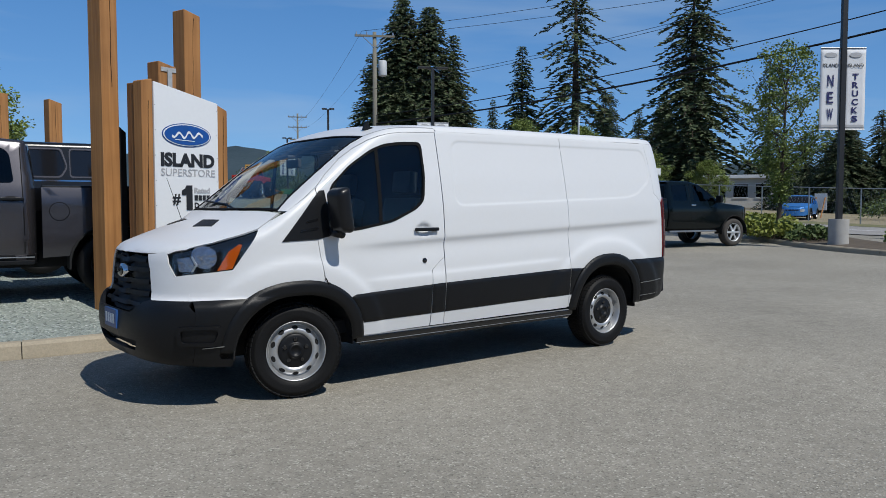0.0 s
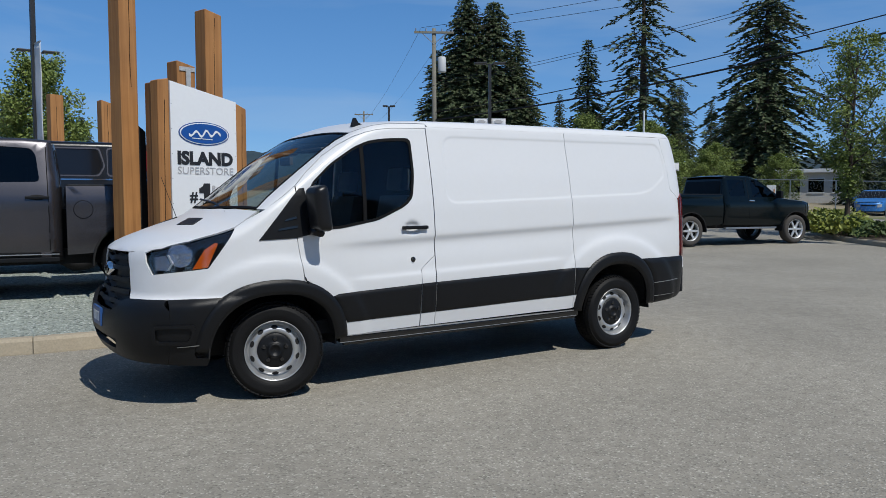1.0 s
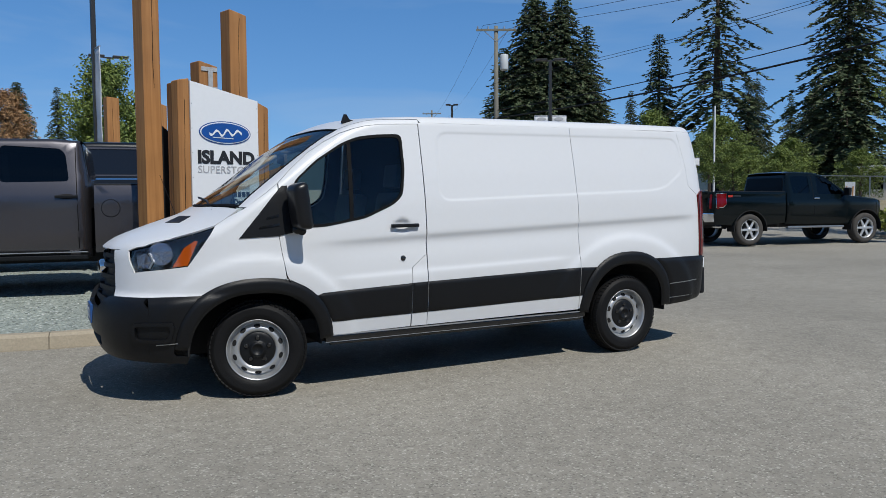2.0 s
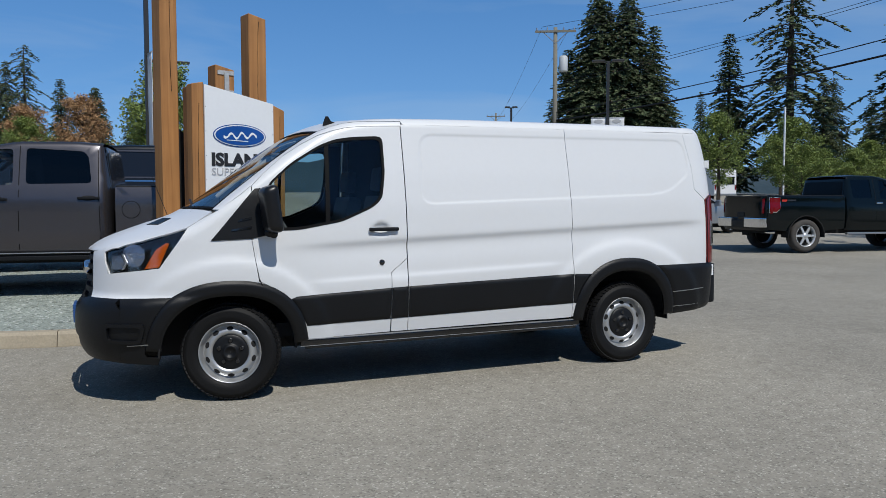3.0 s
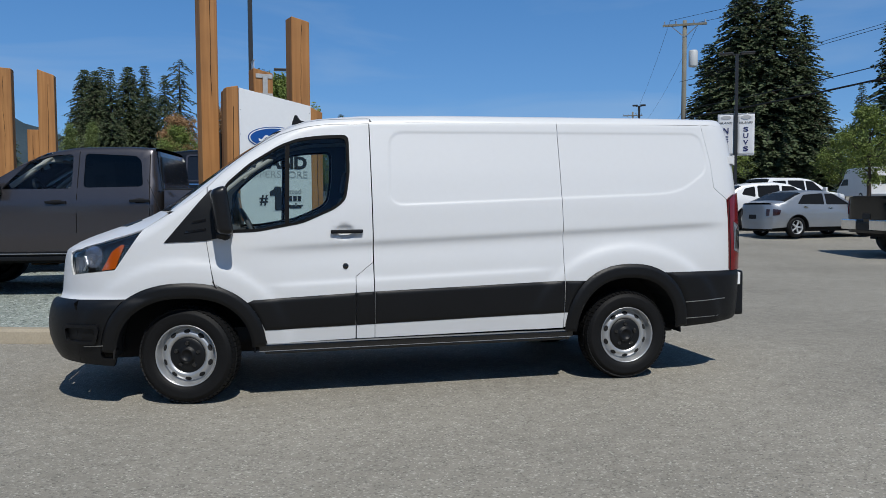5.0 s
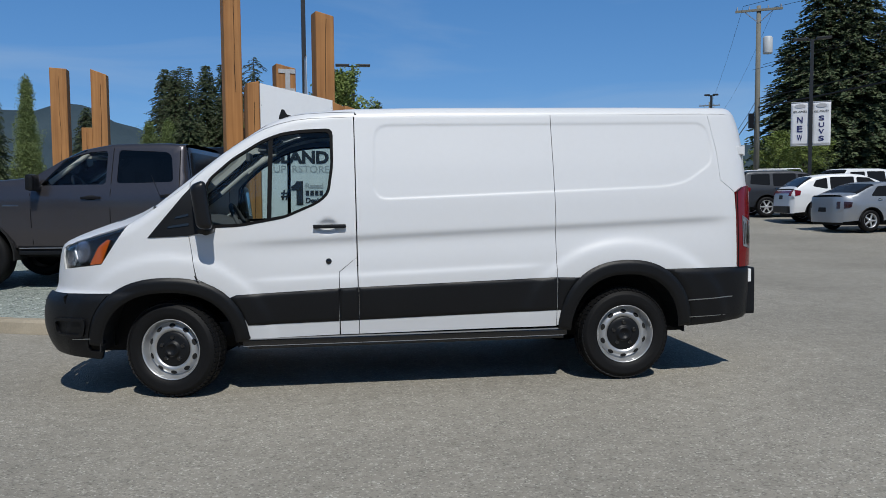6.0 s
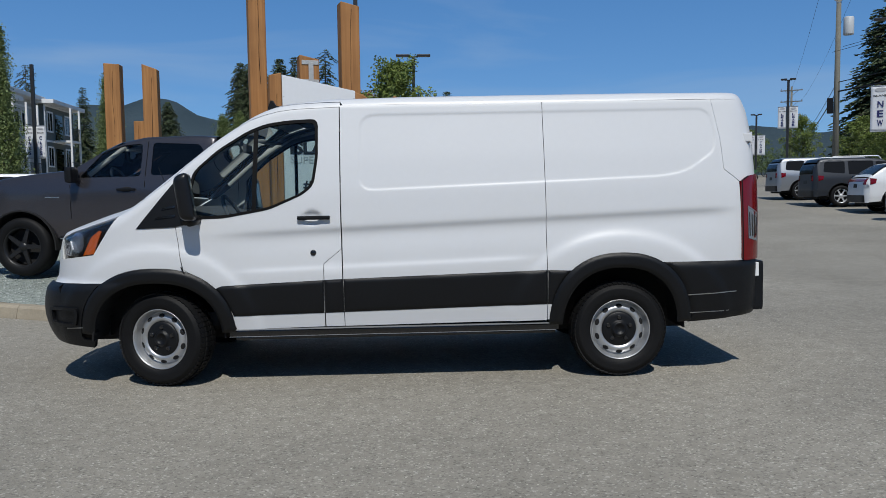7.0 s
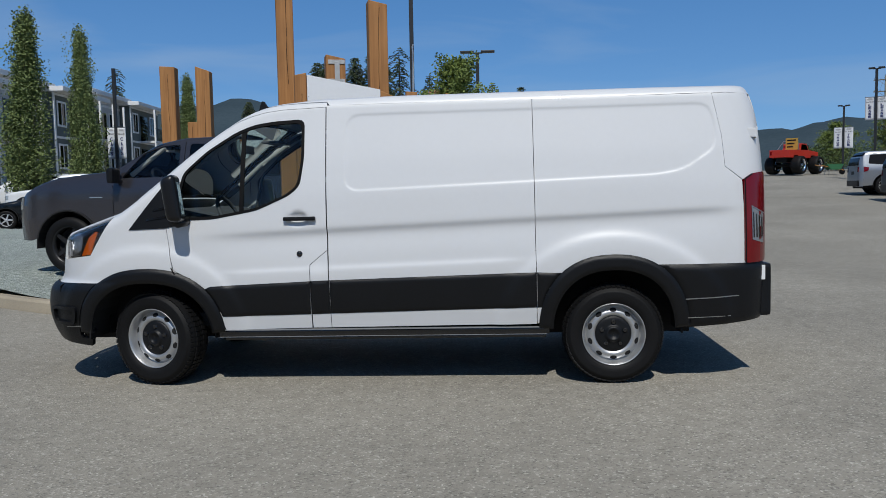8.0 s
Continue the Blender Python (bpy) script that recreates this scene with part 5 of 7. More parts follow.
ram, ram_shell = vehicle("pickup_truck", "dark grey metallic crew-cab pickup parked on gravel", "pickup", at(-3.40, 5.183, -6.4, 0.315),
    GREY_PAINT, 3.57, 1.10, 1.20, 1.0, 0.44, RAM_TOP, 1.285,
    [cabin_window((0.82, 1.318), (1.67, 1.328), (1.665, 1.765), (1.42, 1.75), (1.13, 1.66)), cabin_window((1.81, 1.338), (2.535, 1.352), (2.50, 1.68), (2.44, 1.745), (1.81, 1.775))],
    (0.66, 1.40), (2.62, 2.65), (0.40, 0.28, 0.86), lower=BLACK_PLASTIC, rim=DARK_ALLOY, spokes=5, lamps="pickup", handles=((1.49, 1.157, 0.25), (2.505, 1.172, 0.25)), mirror=(0.80, 1.34),
    doors=(((0.72, 0.56), (0.70, 1.22)), ((1.725, 0.56), (1.735, 1.80)), ((2.62, 0.85), (2.60, 1.76)), ((2.62, 0.56), (2.62, 0.85))), pane=glass_material("cab_glass", (0.90, 0.93, 0.91)), rear_pane=TINTED, soft=0.03, split=2.77, nose_p=3.5)
ram_shell.panel("fuel_flap_seal", ram, SEAL, arc(2.985, 1.03, 0.108, 0.108, 0, 350, 24, 2.0), side=-1, off=0.003, thick=0.003)
ram_shell.panel("fuel_flap", ram, GREY_PAINT, arc(2.985, 1.03, 0.10, 0.10, 0, 350, 24, 2.0), side=-1, off=0.006, thick=0.01)
ram_in = bmesh.new()
tube(ram_in, (0.95, -0.42, 1.18), (1.10, -0.42, 1.26), 0.03, 0.05, 10)
mw = Matrix.Translation((1.12, -0.42, 1.30)) @ Matrix.Rotation(radians(-28), 4, "Y")
run(ram_in, [mw @ Vector((0, 0.18 * math.cos(a), 0.18 * math.sin(a))) for a in [2 * math.pi * i / 20 for i in range(21)]], 0.016)
part("steering_wheel", ram_in, INTERIOR, ram)
for sx in (1.52, 2.30):
    for s in (-1, 1):
        part("seat_back", boxes(((sx, s * 0.42 - 0.24, 0.8), (sx + 0.14, s * 0.42 + 0.24, 1.36)), ((sx + 0.03, s * 0.42 - 0.12, 1.36), (sx + 0.12, s * 0.42 + 0.12, 1.54)), bevel=0.04), SEAT, ram)
part("dashboard", boxes(((0.66, -0.8, 0.9), (1.00, 0.8, 1.29)), bevel=0.05), INTERIOR, ram)
part("headlining", boxes(((1.36, -0.70, 1.775), (2.55, 0.70, 1.79))), PALE_TRIM, ram)
for s in (-1, 1):
    part("pillar_trim", tubes(((0.88, s * 0.78, 1.36), (1.36, s * 0.70, 1.73), 0.035, 0.03)), PALE_TRIM, ram)
    part("sun_visor", boxes(((1.30, s * 0.38 - 0.2, 1.68), (1.44, s * 0.38 + 0.2, 1.71))), PALE_TRIM, ram)
for s in (-1, 1):
    part("sill_bar", boxes(((0.55, s * 0.97 - 0.03, 0.43), (2.72, s * 0.97 + 0.02, 0.48)), bevel=0.01), BLACK_PLASTIC, ram)
    # shine along the door bottoms, put in as a thin metal strip
    part("sill_shine", boxes(((0.55, s * 0.985 - 0.01, 0.508), (2.72, s * 0.985 + 0.006, 0.520)), bevel=0.003), GALV, ram, "bright strip for the shine along the sill")
    part("fender_badge", boxes(((0.36, s * 0.995 - 0.006, 1.055), (0.56, s * 0.995 + 0.006, 1.068)), bevel=0.002), CHROME, ram)
part("chassis", boxes(((2.6, -0.5, 0.42), (4.6, 0.5, 0.75))), DARK, ram)

# black pickup with a canopy, behind the grey one
CANOPY_TOP = [(-1.1, 0.95), (-0.95, 1.12), (-0.80, 1.22), (0.2, 1.30), (0.52, 1.34), (1.0, 1.67), (1.32, 1.88), (1.7, 1.955), (2.5, 1.965), (2.75, 1.96), (2.9, 1.98), (3.2, 2.0), (4.55, 2.0), (4.75, 1.95)]
can, can_shell = vehicle("pickup_truck", "black pickup with a windowed black canopy over its bed", "pickup", at(-3.6, 8.3, -7.0, 0.36),
    BLACK_PAINT, 3.57, 0.95, 1.25, 0.98, 0.50, CANOPY_TOP, 1.30,
    [cabin_window((0.72, 1.36), (1.60, 1.36), (1.60, 1.83), (1.36, 1.82), (1.12, 1.68)), cabin_window((1.74, 1.37), (2.58, 1.37), (2.56, 1.85), (1.74, 1.85)), cabin_window((2.98, 1.47), (3.85, 1.47), (3.93, 1.60), (3.86, 1.86), (2.98, 1.86)), cabin_window((4.02, 1.47), (4.55, 1.47), (4.50, 1.86), (4.02, 1.86))],
    (0.50, 1.42), (4.60, 4.62), (0.40, 0.27, 0.85), rim=ALLOY, lamps="pickup", pane=GLOSS_BLACK, doors=(((2.85, 0.55), (2.85, 1.9)),), soft=0.03)
for s in (-1, 1):
    for ring_line in (((2.95, 1.44), (3.88, 1.44), (3.97, 1.60), (3.89, 1.89), (2.95, 1.89)), ((3.99, 1.44), (4.58, 1.44), (4.53, 1.89), (3.99, 1.89))):
        o = cabin_window(*ring_line)
        cx = sum(p[0] for p in o) / len(o)
        # grey puts the pale highlight round each window frame into its colour
        can_shell.panel("canopy_window_frame", can, GREY_PAINT, o, side=s, off=0.004, holes=([(cx + (x - cx) * 0.95, 1.665 + (z - 1.665) * 0.90) for x, z in o],), thick=0.01)
    # glossy highlight along the bed rail, put in as a chrome strip
    can_shell.panel("bed_rail_shine", can, CHROME, [(2.9, 1.385), (4.6, 1.385), (4.6, 1.405), (2.9, 1.405)], side=s, off=0.004, thick=0.01)

# blue-black extended-cab pickup across the lot
F_TOP = [(-1.1, 0.95), (-0.93, 1.10), (-0.75, 1.20), (0.2, 1.28), (0.48, 1.32), (0.95, 1.65), (1.25, 1.84), (1.6, 1.925), (2.3, 1.94), (2.50, 1.90), (2.54, 1.42), (2.7, 1.40), (4.75, 1.42)]
f_top_cap = material("pale_dust_tyre", (0.06, 0.055, 0.05), 0.9, vary=0.3, scale=9)
ftruck, f_shell = vehicle("pickup_truck", "blue-black extended-cab pickup with chrome rear bumper", "pickup", at(18.92, 8.34, 168.8),
    NIGHT_PAINT, 3.68, 0.93, 1.18, 1.0, 0.52, F_TOP, 1.28,
    [cabin_window((0.70, 1.33), (1.55, 1.33), (1.55, 1.80), (1.30, 1.79), (1.06, 1.65)), cabin_window((1.80, 1.35), (2.34, 1.35), (2.36, 1.80), (1.80, 1.81))],
    (0.48, 1.34), (2.49, 2.53), (0.41, 0.27, 0.86), rim=ALLOY, spokes=6, lamps="pickup", handles=((1.62, 1.22, 0.18),), mirror=(0.72, 1.38), dust=f_top_cap,
    doors=(((0.62, 0.62), (0.60, 1.28)), ((1.68, 0.62), (1.70, 1.86)), ), soft=0.03, split=2.57)
part("chassis", boxes(((2.4, -0.5, 0.47), (4.6, 0.5, 0.8))), DARK, ftruck)
for s in (-1, 1):
    part("chrome_bumper", boxes(((4.72, min(s * 0.93, s * 0.28), 0.62), (4.96, max(s * 0.93, s * 0.28), 0.86)), bevel=0.03), CHROME, ftruck, "bright chrome bumper")
part("bumper_step", boxes(((4.74, -0.28, 0.60), (4.95, 0.28, 0.80)), bevel=0.02), BLACK_PLASTIC, ftruck)
part("exhaust_tip", lathe([(0.035, -0.1), (0.042, -0.1), (0.042, 0.15)], 16, Matrix.Translation((4.55, 0.72, 0.50)) @ Matrix.Rotation(radians(60), 4, "Z")), CHROME, ftruck)
for s in (-1, 1):
    part("step_bar", boxes(((0.75, s * 0.98 - 0.05, 0.44), (2.55, s * 0.98 + 0.05, 0.49)), bevel=0.015), GALV, ftruck, "bright step bar")
    f_shell.panel("tail_lamp_chrome", ftruck, CHROME, [(4.700, 0.985), (4.700, 1.365), (4.405, 1.365), (4.405, 1.085), (4.52, 0.985)], side=s, off=0.008, thick=0.015)
    f_shell.panel("tail_lamp_red", ftruck, RED_LENS, [(4.688, 1.005), (4.688, 1.348), (4.425, 1.348), (4.425, 1.095), (4.53, 1.005)], side=s, off=0.024, thick=0.015)
    f_shell.panel("decal_red_bar", ftruck, RED_PAINT, [(4.36, 1.24), (4.36, 1.31), (4.22, 1.31), (4.22, 1.24)], side=s, off=0.003, thick=0)
    f_shell.panel("decal_grey_bar", ftruck, SLATE_PAINT, [(4.20, 1.24), (4.20, 1.31), (3.98, 1.31), (3.98, 1.24)], side=s, off=0.003, thick=0)

# cars in the rows behind
SEDAN_TOP = [(-1.0, 0.62), (-0.85, 0.72), (-0.3, 0.86), (0.35, 0.97), (1.0, 1.32), (1.5, 1.44), (2.1, 1.45), (2.55, 1.36), (3.15, 1.10), (3.45, 1.06), (3.65, 0.98)]
SEDAN_GLASS = [cabin_window((0.62, 1.0), (1.55, 1.0), (1.55, 1.34), (1.20, 1.32)), cabin_window((1.62, 1.0), (2.62, 1.02), (2.35, 1.30), (1.62, 1.35))]
SUV_TOP = [(-1.1, 0.80), (-0.9, 0.98), (-0.2, 1.10), (0.35, 1.16), (0.9, 1.52), (1.3, 1.70), (1.8, 1.76), (3.3, 1.76), (3.52, 1.72), (3.64, 1.56), (3.76, 1.28)]
SUV_GLASS = [cabin_window((0.70, 1.14), (1.60, 1.14), (1.60, 1.61), (1.20, 1.59)), cabin_window((1.68, 1.14), (2.55, 1.15), (2.55, 1.63), (1.68, 1.63)), cabin_window((2.68, 1.18), (3.42, 1.24), (3.36, 1.60), (2.66, 1.62))]


def sedan(label, m, skin, group="cars parked in rows", **kw):
    return vehicle("car", label, "car", m, skin, 2.64, 0.93, 0.95, 0.88, 0.24, SEDAN_TOP, 0.96, SEDAN_GLASS, (0.36, 1.32), (2.42, 3.08), (0.315, 0.21, 0.76), rim=ALLOY, spokes=5, pane=CAR_GLASS, handles=((1.42, 0.90, 0.16), (2.35, 0.92, 0.16)), mirror=(0.72, 1.0), group=group, nose_p=2.6, tail_p=3.4, **kw)


CROSS_TOP = [(-1.1, 0.80), (-0.9, 0.96), (-0.2, 1.06), (0.35, 1.12), (0.9, 1.46), (1.3, 1.62), (1.8, 1.68), (2.5, 1.66), (3.02, 1.58), (3.30, 1.42), (3.54, 1.24), (3.64, 1.16), (3.76, 0.98)]
CROSS_GLASS = [cabin_window((0.70, 1.13), (1.60, 1.13), (1.60, 1.54), (1.20, 1.52)), cabin_window((1.68, 1.13), (2.45, 1.14), (2.45, 1.55), (1.68, 1.56)), cabin_window((2.54, 1.15), (3.02, 1.24), (2.90, 1.45), (2.54, 1.53))]


def suv(label, m, skin, group="cars parked in rows", lower=BLACK_PLASTIC, spokes=6, rails=None, bar=False, top=None, glass=None, back=(3.50, 3.60), **kw):
    top, glass = top or SUV_TOP, glass or SUV_GLASS
    car, sh = vehicle("suv", label, "suv", m, skin, 2.79, 0.92, 0.98, 0.94, 0.32, top, 1.16, glass, (0.38, 1.24), back, (0.38, 0.25, 0.80), lower=lower, rim=ALLOY, spokes=spokes, handles=((1.45, 1.06, 0.18), (2.40, 1.07, 0.18)), mirror=(0.72, 1.20), lamps="suv", group=group, tail_p=11, pane=CAR_GLASS, **kw)
    sh.panel("rear_valance", car, BLACK_PLASTIC, [(-0.84, 0.35), (0.84, 0.35), (0.84, 0.58), (-0.84, 0.58)], axis="x", side=1, off=0.014, thick=0.02)
    if bar:
        sh.panel("lamp_bar", car, RED_LENS, [(-0.80, 1.03), (0.80, 1.03), (0.80, 1.10), (-0.80, 1.10)], axis="x", side=1, off=0.018, thick=0.02)
    if rails:
        for s in (-1, 1):
            bar = bmesh.new()
            run(bar, [(1.35, s * 0.62, 1.70), (1.45, s * 0.62, 1.81), (3.0, s * 0.62, 1.80), (3.12, s * 0.62, 1.70)], 0.022)
            part("roof_rail", bar, rails, car)
    return car, sh


sedan("silver compact saloon parked in the lot", at(18.75, 15.6, 185), SILVER_PAINT, lens=SMOKED_LENS)
suv("slate grey off-road suv with white roof rails", at(19.9, 22.2, 172), SLATE_PAINT, rails=PEARL_PAINT)
suv("pearl white suv with a full-width red lamp bar", at(19.8, 18.4, 168), PEARL_PAINT, spokes=5, bar=True, top=CROSS_TOP, glass=CROSS_GLASS, back=(3.02, 3.52))
suv("pale silver older suv", at(20.6, 26.7, 172), SILVER_PAINT)
suv("white suv parked behind the saloon", at(25.5, 25.5, 185), PEARL_PAINT)
# across the lot, beyond the gravel
sedan("black car facing the lot", at(-14.0, 19.2, 20), BLACK_PAINT)
suv("white suv with dark windows", at(-16.9, 25.0, 20), PEARL_PAINT)
suv("blue suv parked by the poplars", at(-13.0, 25.0, 15), BLUE_PAINT)
suv("white suv parked beyond the gravel", at(-21.5, 29.5, 20), PEARL_PAINT)
sedan("bright blue car parked behind the fence", at(41.5, 17.8, 20), BLUE_PAINT, group="cars beyond the road")


def camper_van(label, m):
    """A white high-roof van seen from behind."""
    v = thing("high_roof_van", label, "van", m)
    part("body", prism([(-0.95, 0.45), (-1.0, 1.0), (-0.6, 1.25), (0.25, 1.95), (0.6, 2.5), (1.0, 2.72), (4.5, 2.75), (4.62, 2.3), (4.66, 0.45)], 2.0, Matrix.Translation((0, -1.0, 0)), bevel=0.07), PEARL_PAINT, v)
    for s in (-1, 1):
        part("cab_window", prism([(-0.25, 1.35), (0.32, 1.85), (1.15, 1.88), (1.15, 1.35)], 0.02, Matrix.Translation((0, s * 1.004 - 0.01, 0))), GLOSS_BLACK, v)
    part("windscreen", prism([(-0.56, 1.30), (-0.52, 1.27), (0.27, 1.92), (0.23, 1.97)], 1.7, Matrix.Translation((0, -0.85, 0))), GLOSS_BLACK, v)
    for dy in (-0.80, 0.08):
        win = part("rear_window", boxes(((4.655, dy, 1.45), (4.675, dy + 0.72, 2.0)), bevel=0.005), TINTED, v)
        part("window_frame", boxes(((4.652, dy - 0.04, 1.40), (4.665, dy + 0.76, 1.45)), ((4.652, dy - 0.04, 2.0), (4.665, dy + 0.76, 2.05))), BLACK_PLASTIC, win)
    for s in (-1, 1):
        part("tail_lamp", boxes(((4.655, s * 0.90 - 0.06, 0.95), (4.68, s * 0.90 + 0.06, 1.35)), bevel=0.005), RED_LENS, v)
    part("rear_bumper", boxes(((4.62, -0.95, 0.42), (4.80, 0.95, 0.62)), bevel=0.03), GALV, v)
    for cx in (0.0, 3.5):
        for s in (-1, 1):
            alloy_wheel(v, Matrix.Translation((cx, s * 0.92, 0.36)) @ Matrix.Rotation(0 if s < 0 else math.pi, 4, "Z"), 0.36, 0.24, STEEL, 5)
    return v


camper_van("white high-roof van parked by the trees", at(42.2, 43.5, -106, 0, 0.86))

# monster truck on show
mt_ = thing("monster_truck", "orange-red pickup on huge tyres with a yellow board in its bed", "truck", at(24.6, 53.6, 224, 0, 0.76))
for cx in (0.0, 3.4):
    for s in (-1, 1):
        alloy_wheel(mt_, Matrix.Translation((cx, s * 1.25, 0.84)) @ Matrix.Rotation(0 if s < 0 else math.pi, 4, "Z"), 0.84, 0.9, CHROME, 5)
part("axle", tubes(((0, -1.1, 0.84), (0, 1.1, 0.84), 0.12), ((3.4, -1.1, 0.84), (3.4, 1.1, 0.84), 0.12)), DARK, mt_)
part("chassis", boxes(((-0.8, -0.5, 1.1), (4.3, 0.5, 1.5))), DARK, mt_)
body = prism([(-1.0, 1.5), (-1.0, 2.1), (0.5, 2.2), (0.6, 2.22), (4.6, 2.25), (4.6, 1.55), (3.9, 1.5), (3.75, 1.75), (3.05, 1.75), (2.9, 1.5), (0.55, 1.5), (0.4, 1.75), (-0.4, 1.75), (-0.55, 1.5)], 1.96, Matrix.Translation((0, -0.98, 0)), bevel=0.03)
part("body", body, RED_PAINT, mt_)
part("cab", prism([(0.6, 2.2), (1.1, 2.85), (2.2, 2.88), (2.4, 2.2)], 1.7, Matrix.Translation((0, -0.85, 0)), bevel=0.04), RED_PAINT, mt_)
for s in (-1, 1):
    part("cab_window", prism([(0.85, 2.28), (1.2, 2.75), (2.1, 2.78), (2.2, 2.28)], 0.02, Matrix.Translation((0, s * 0.86 - 0.01, 0))), TINTED, mt_)
roll = bmesh.new()
run(roll, [(2.5, -0.8, 2.2), (2.5, -0.7, 3.1), (2.5, 0.7, 3.1), (2.5, 0.8, 2.2)], 0.05)
run(roll, [(2.5, -0.7, 3.1), (3.6, -0.8, 2.2)], 0.04)
part("roll_bar", roll, GALV, mt_)
board = boxes(((3.1, -0.15, 2.28), (3.18, 1.0, 3.35)))
brd = part("show_board", board, material("yellow_board", (0.55, 0.33, 0.06), 0.7, vary=0.2), mt_, "yellow board with plain dark bars")
for i, z in enumerate((3.1, 2.8, 2.5)):
    part("board_bar", boxes(((3.185, 0.0, z), (3.195, 0.85 - 0.15 * i, z + 0.12))), BLACK_PLASTIC, brd)
part("tail_lamp", boxes(((4.6, -0.9, 1.8), (4.62, -0.75, 2.1))), RED_LENS, mt_)
barrow = thing("wheelbarrow", "green wheelbarrow with wooden handles", "wheelbarrow", at(25.6, 51.5, 10))
tray = prism([(0, 0.35), (-0.35, 0.75), (0.95, 0.75), (0.7, 0.35)], 0.6, Matrix.Translation((0, -0.3, 0)))
part("tray", tray, material("green_tray", (0.03, 0.12, 0.05), 0.5), barrow)
part("handle", tubes(((-0.9, -0.25, 0.7), (1.0, -0.2, 0.3), 0.025), ((-0.9, 0.25, 0.7), (1.0, 0.2, 0.3), 0.025)), TIMBER, barrow)
part("wheel", lathe([(0.05, -0.05), (0.2, -0.04), (0.2, 0.04), (0.05, 0.05)], 20, Matrix.Translation((1.0, 0, 0.2))), RUBBER, barrow)
part("leg", tubes(((-0.1, -0.25, 0.4), (-0.15, -0.25, 0.0), 0.02), ((-0.1, 0.25, 0.4), (-0.15, 0.25, 0.0), 0.02)), GALV, barrow)
cone = thing("traffic_cone", "orange traffic cone by the big tyres", "cone", at(22.6, 58.0))
part("cone_body", tubes(((0, 0, 0.03), (0, 0, 0.75), 0.16, 0.03), n=16), RED_PAINT, cone)
part("base", boxes(((-0.2, -0.2, 0), (0.2, 0.2, 0.03))), BLACK_PLASTIC, cone)
# ---- timber sign, posts, poles and banners ----
def lettering(text, size, mat, parent, m, name="lettering", thick=0.004, width=None, bold=0.0):
    """Words in the built-in font as a thin mesh, in the x-z plane of m, facing -y, from the left end of the baseline."""
    cu = bpy.data.curves.new(name, "FONT")
    cu.body, cu.size, cu.extrude, cu.offset, cu.resolution_u = text, size, thick / 2, bold, 3
    tmp = bpy.data.objects.new(name, cu)
    scene.collection.objects.link(tmp)
    bpy.context.view_layer.update()
    me = bpy.data.meshes.new_from_object(tmp)
    w = max(v.co.x for v in me.vertices) - min(v.co.x for v in me.vertices)
    lo = min(v.co.x for v in me.vertices)
    k = width / w if width else 1.0
    me.transform(Matrix.Rotation(radians(90), 4, "X") @ Matrix.Diagonal((k, 1, 1, 1)) @ Matrix.Translation((-lo, 0, 0)))
    bpy.data.objects.remove(tmp)
    bpy.data.curves.remove(cu)
    me.materials.clear()
    me.materials.append(mat)
    me.transform(m)
    ob = new(name, me)
    ob.parent = parent
    return ob


def timber(parent, name, x0, x1, y0, y1, z0, z1, slope=0.0, mat=TIMBER, label=""):
    """A sawn post: eased edges, sloped top, a check down the face."""
    bm = bmesh.new()
    box(bm, (x0, y0, z0), (x1, y1, z1))
    for v in bm.verts:
        if v.co.z > z1 - 0.01:
            v.co.z -= slope * (v.co.x - x0) / (x1 - x0)
    bmesh.ops.bevel(bm, geom=bm.edges[:], offset=0.008, segments=1, affect="EDGES")
    post = part(name, bm, mat, parent, label)
    random.seed(int(abs(x0) * 1000 + z1 * 77))
    x, z = x0 + (x1 - x0) * random.uniform(0.4, 0.7), z1 - random.uniform(0.05, 0.4)
    pts = []
    while z > z0 + 0.8 and len(pts) < 9:
        pts.append((x, z))
        x += random.uniform(-0.012, 0.012)
        z -= random.uniform(0.12, 0.3)
    line = [(x + random.uniform(0.001, 0.004), z) for x, z in pts] + [(x - 0.003, z) for x, z in pts[::-1]]
    if len(line) > 5:
        part("check", prism(line, 0.003, Matrix.Translation((0, y0 - 0.0028, 0))), SEAL, post)
    return post


SIGN = pose(0.25, 2.93, float(ground_z(0.25, 2.93)) + 0.02, 0, 0, 17.4)
gz = float(ground_z(0.25, 2.93)) + 0.02
sign = thing("timber_sign", "white dealership sign panel between cedar timbers on gravel", "sign", SIGN)
t0, t1 = 2.765 - gz, 2.60 - gz
bm = prism([(0, 0.10), (0.875, 0.10), (0.875, t1), (0, t0)], 0.09, bevel=0.004)
panel_ = part("sign_panel", bm, SIGN_WHITE, sign, "white metal sign face")
for x in (0.012, 0.86):
    for k in range(9):
        z = 0.25 + k * 0.28
        part("rivet", lathe([(0.001, -0.003), (0.005, -0.002), (0.006, 0.0)], 8, Matrix.Translation((x, 0.0, z))), GALV, panel_)
timber(sign, "side_timber", -0.145, -0.004, 0.012, 0.165, 0.0, t0 - 0.005, -0.03)
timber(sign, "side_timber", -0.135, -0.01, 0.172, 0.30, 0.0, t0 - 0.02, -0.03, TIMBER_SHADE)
timber(sign, "side_timber", 0.879, 1.03, 0.012, 0.30, 0.0, t1 - 0.01, 0.06)
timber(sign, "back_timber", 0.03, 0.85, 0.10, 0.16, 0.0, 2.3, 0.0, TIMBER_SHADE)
timber(sign, "tall_post", -0.32, -0.115, 0.48, 0.73, 0.0, 4.7, 0.1)
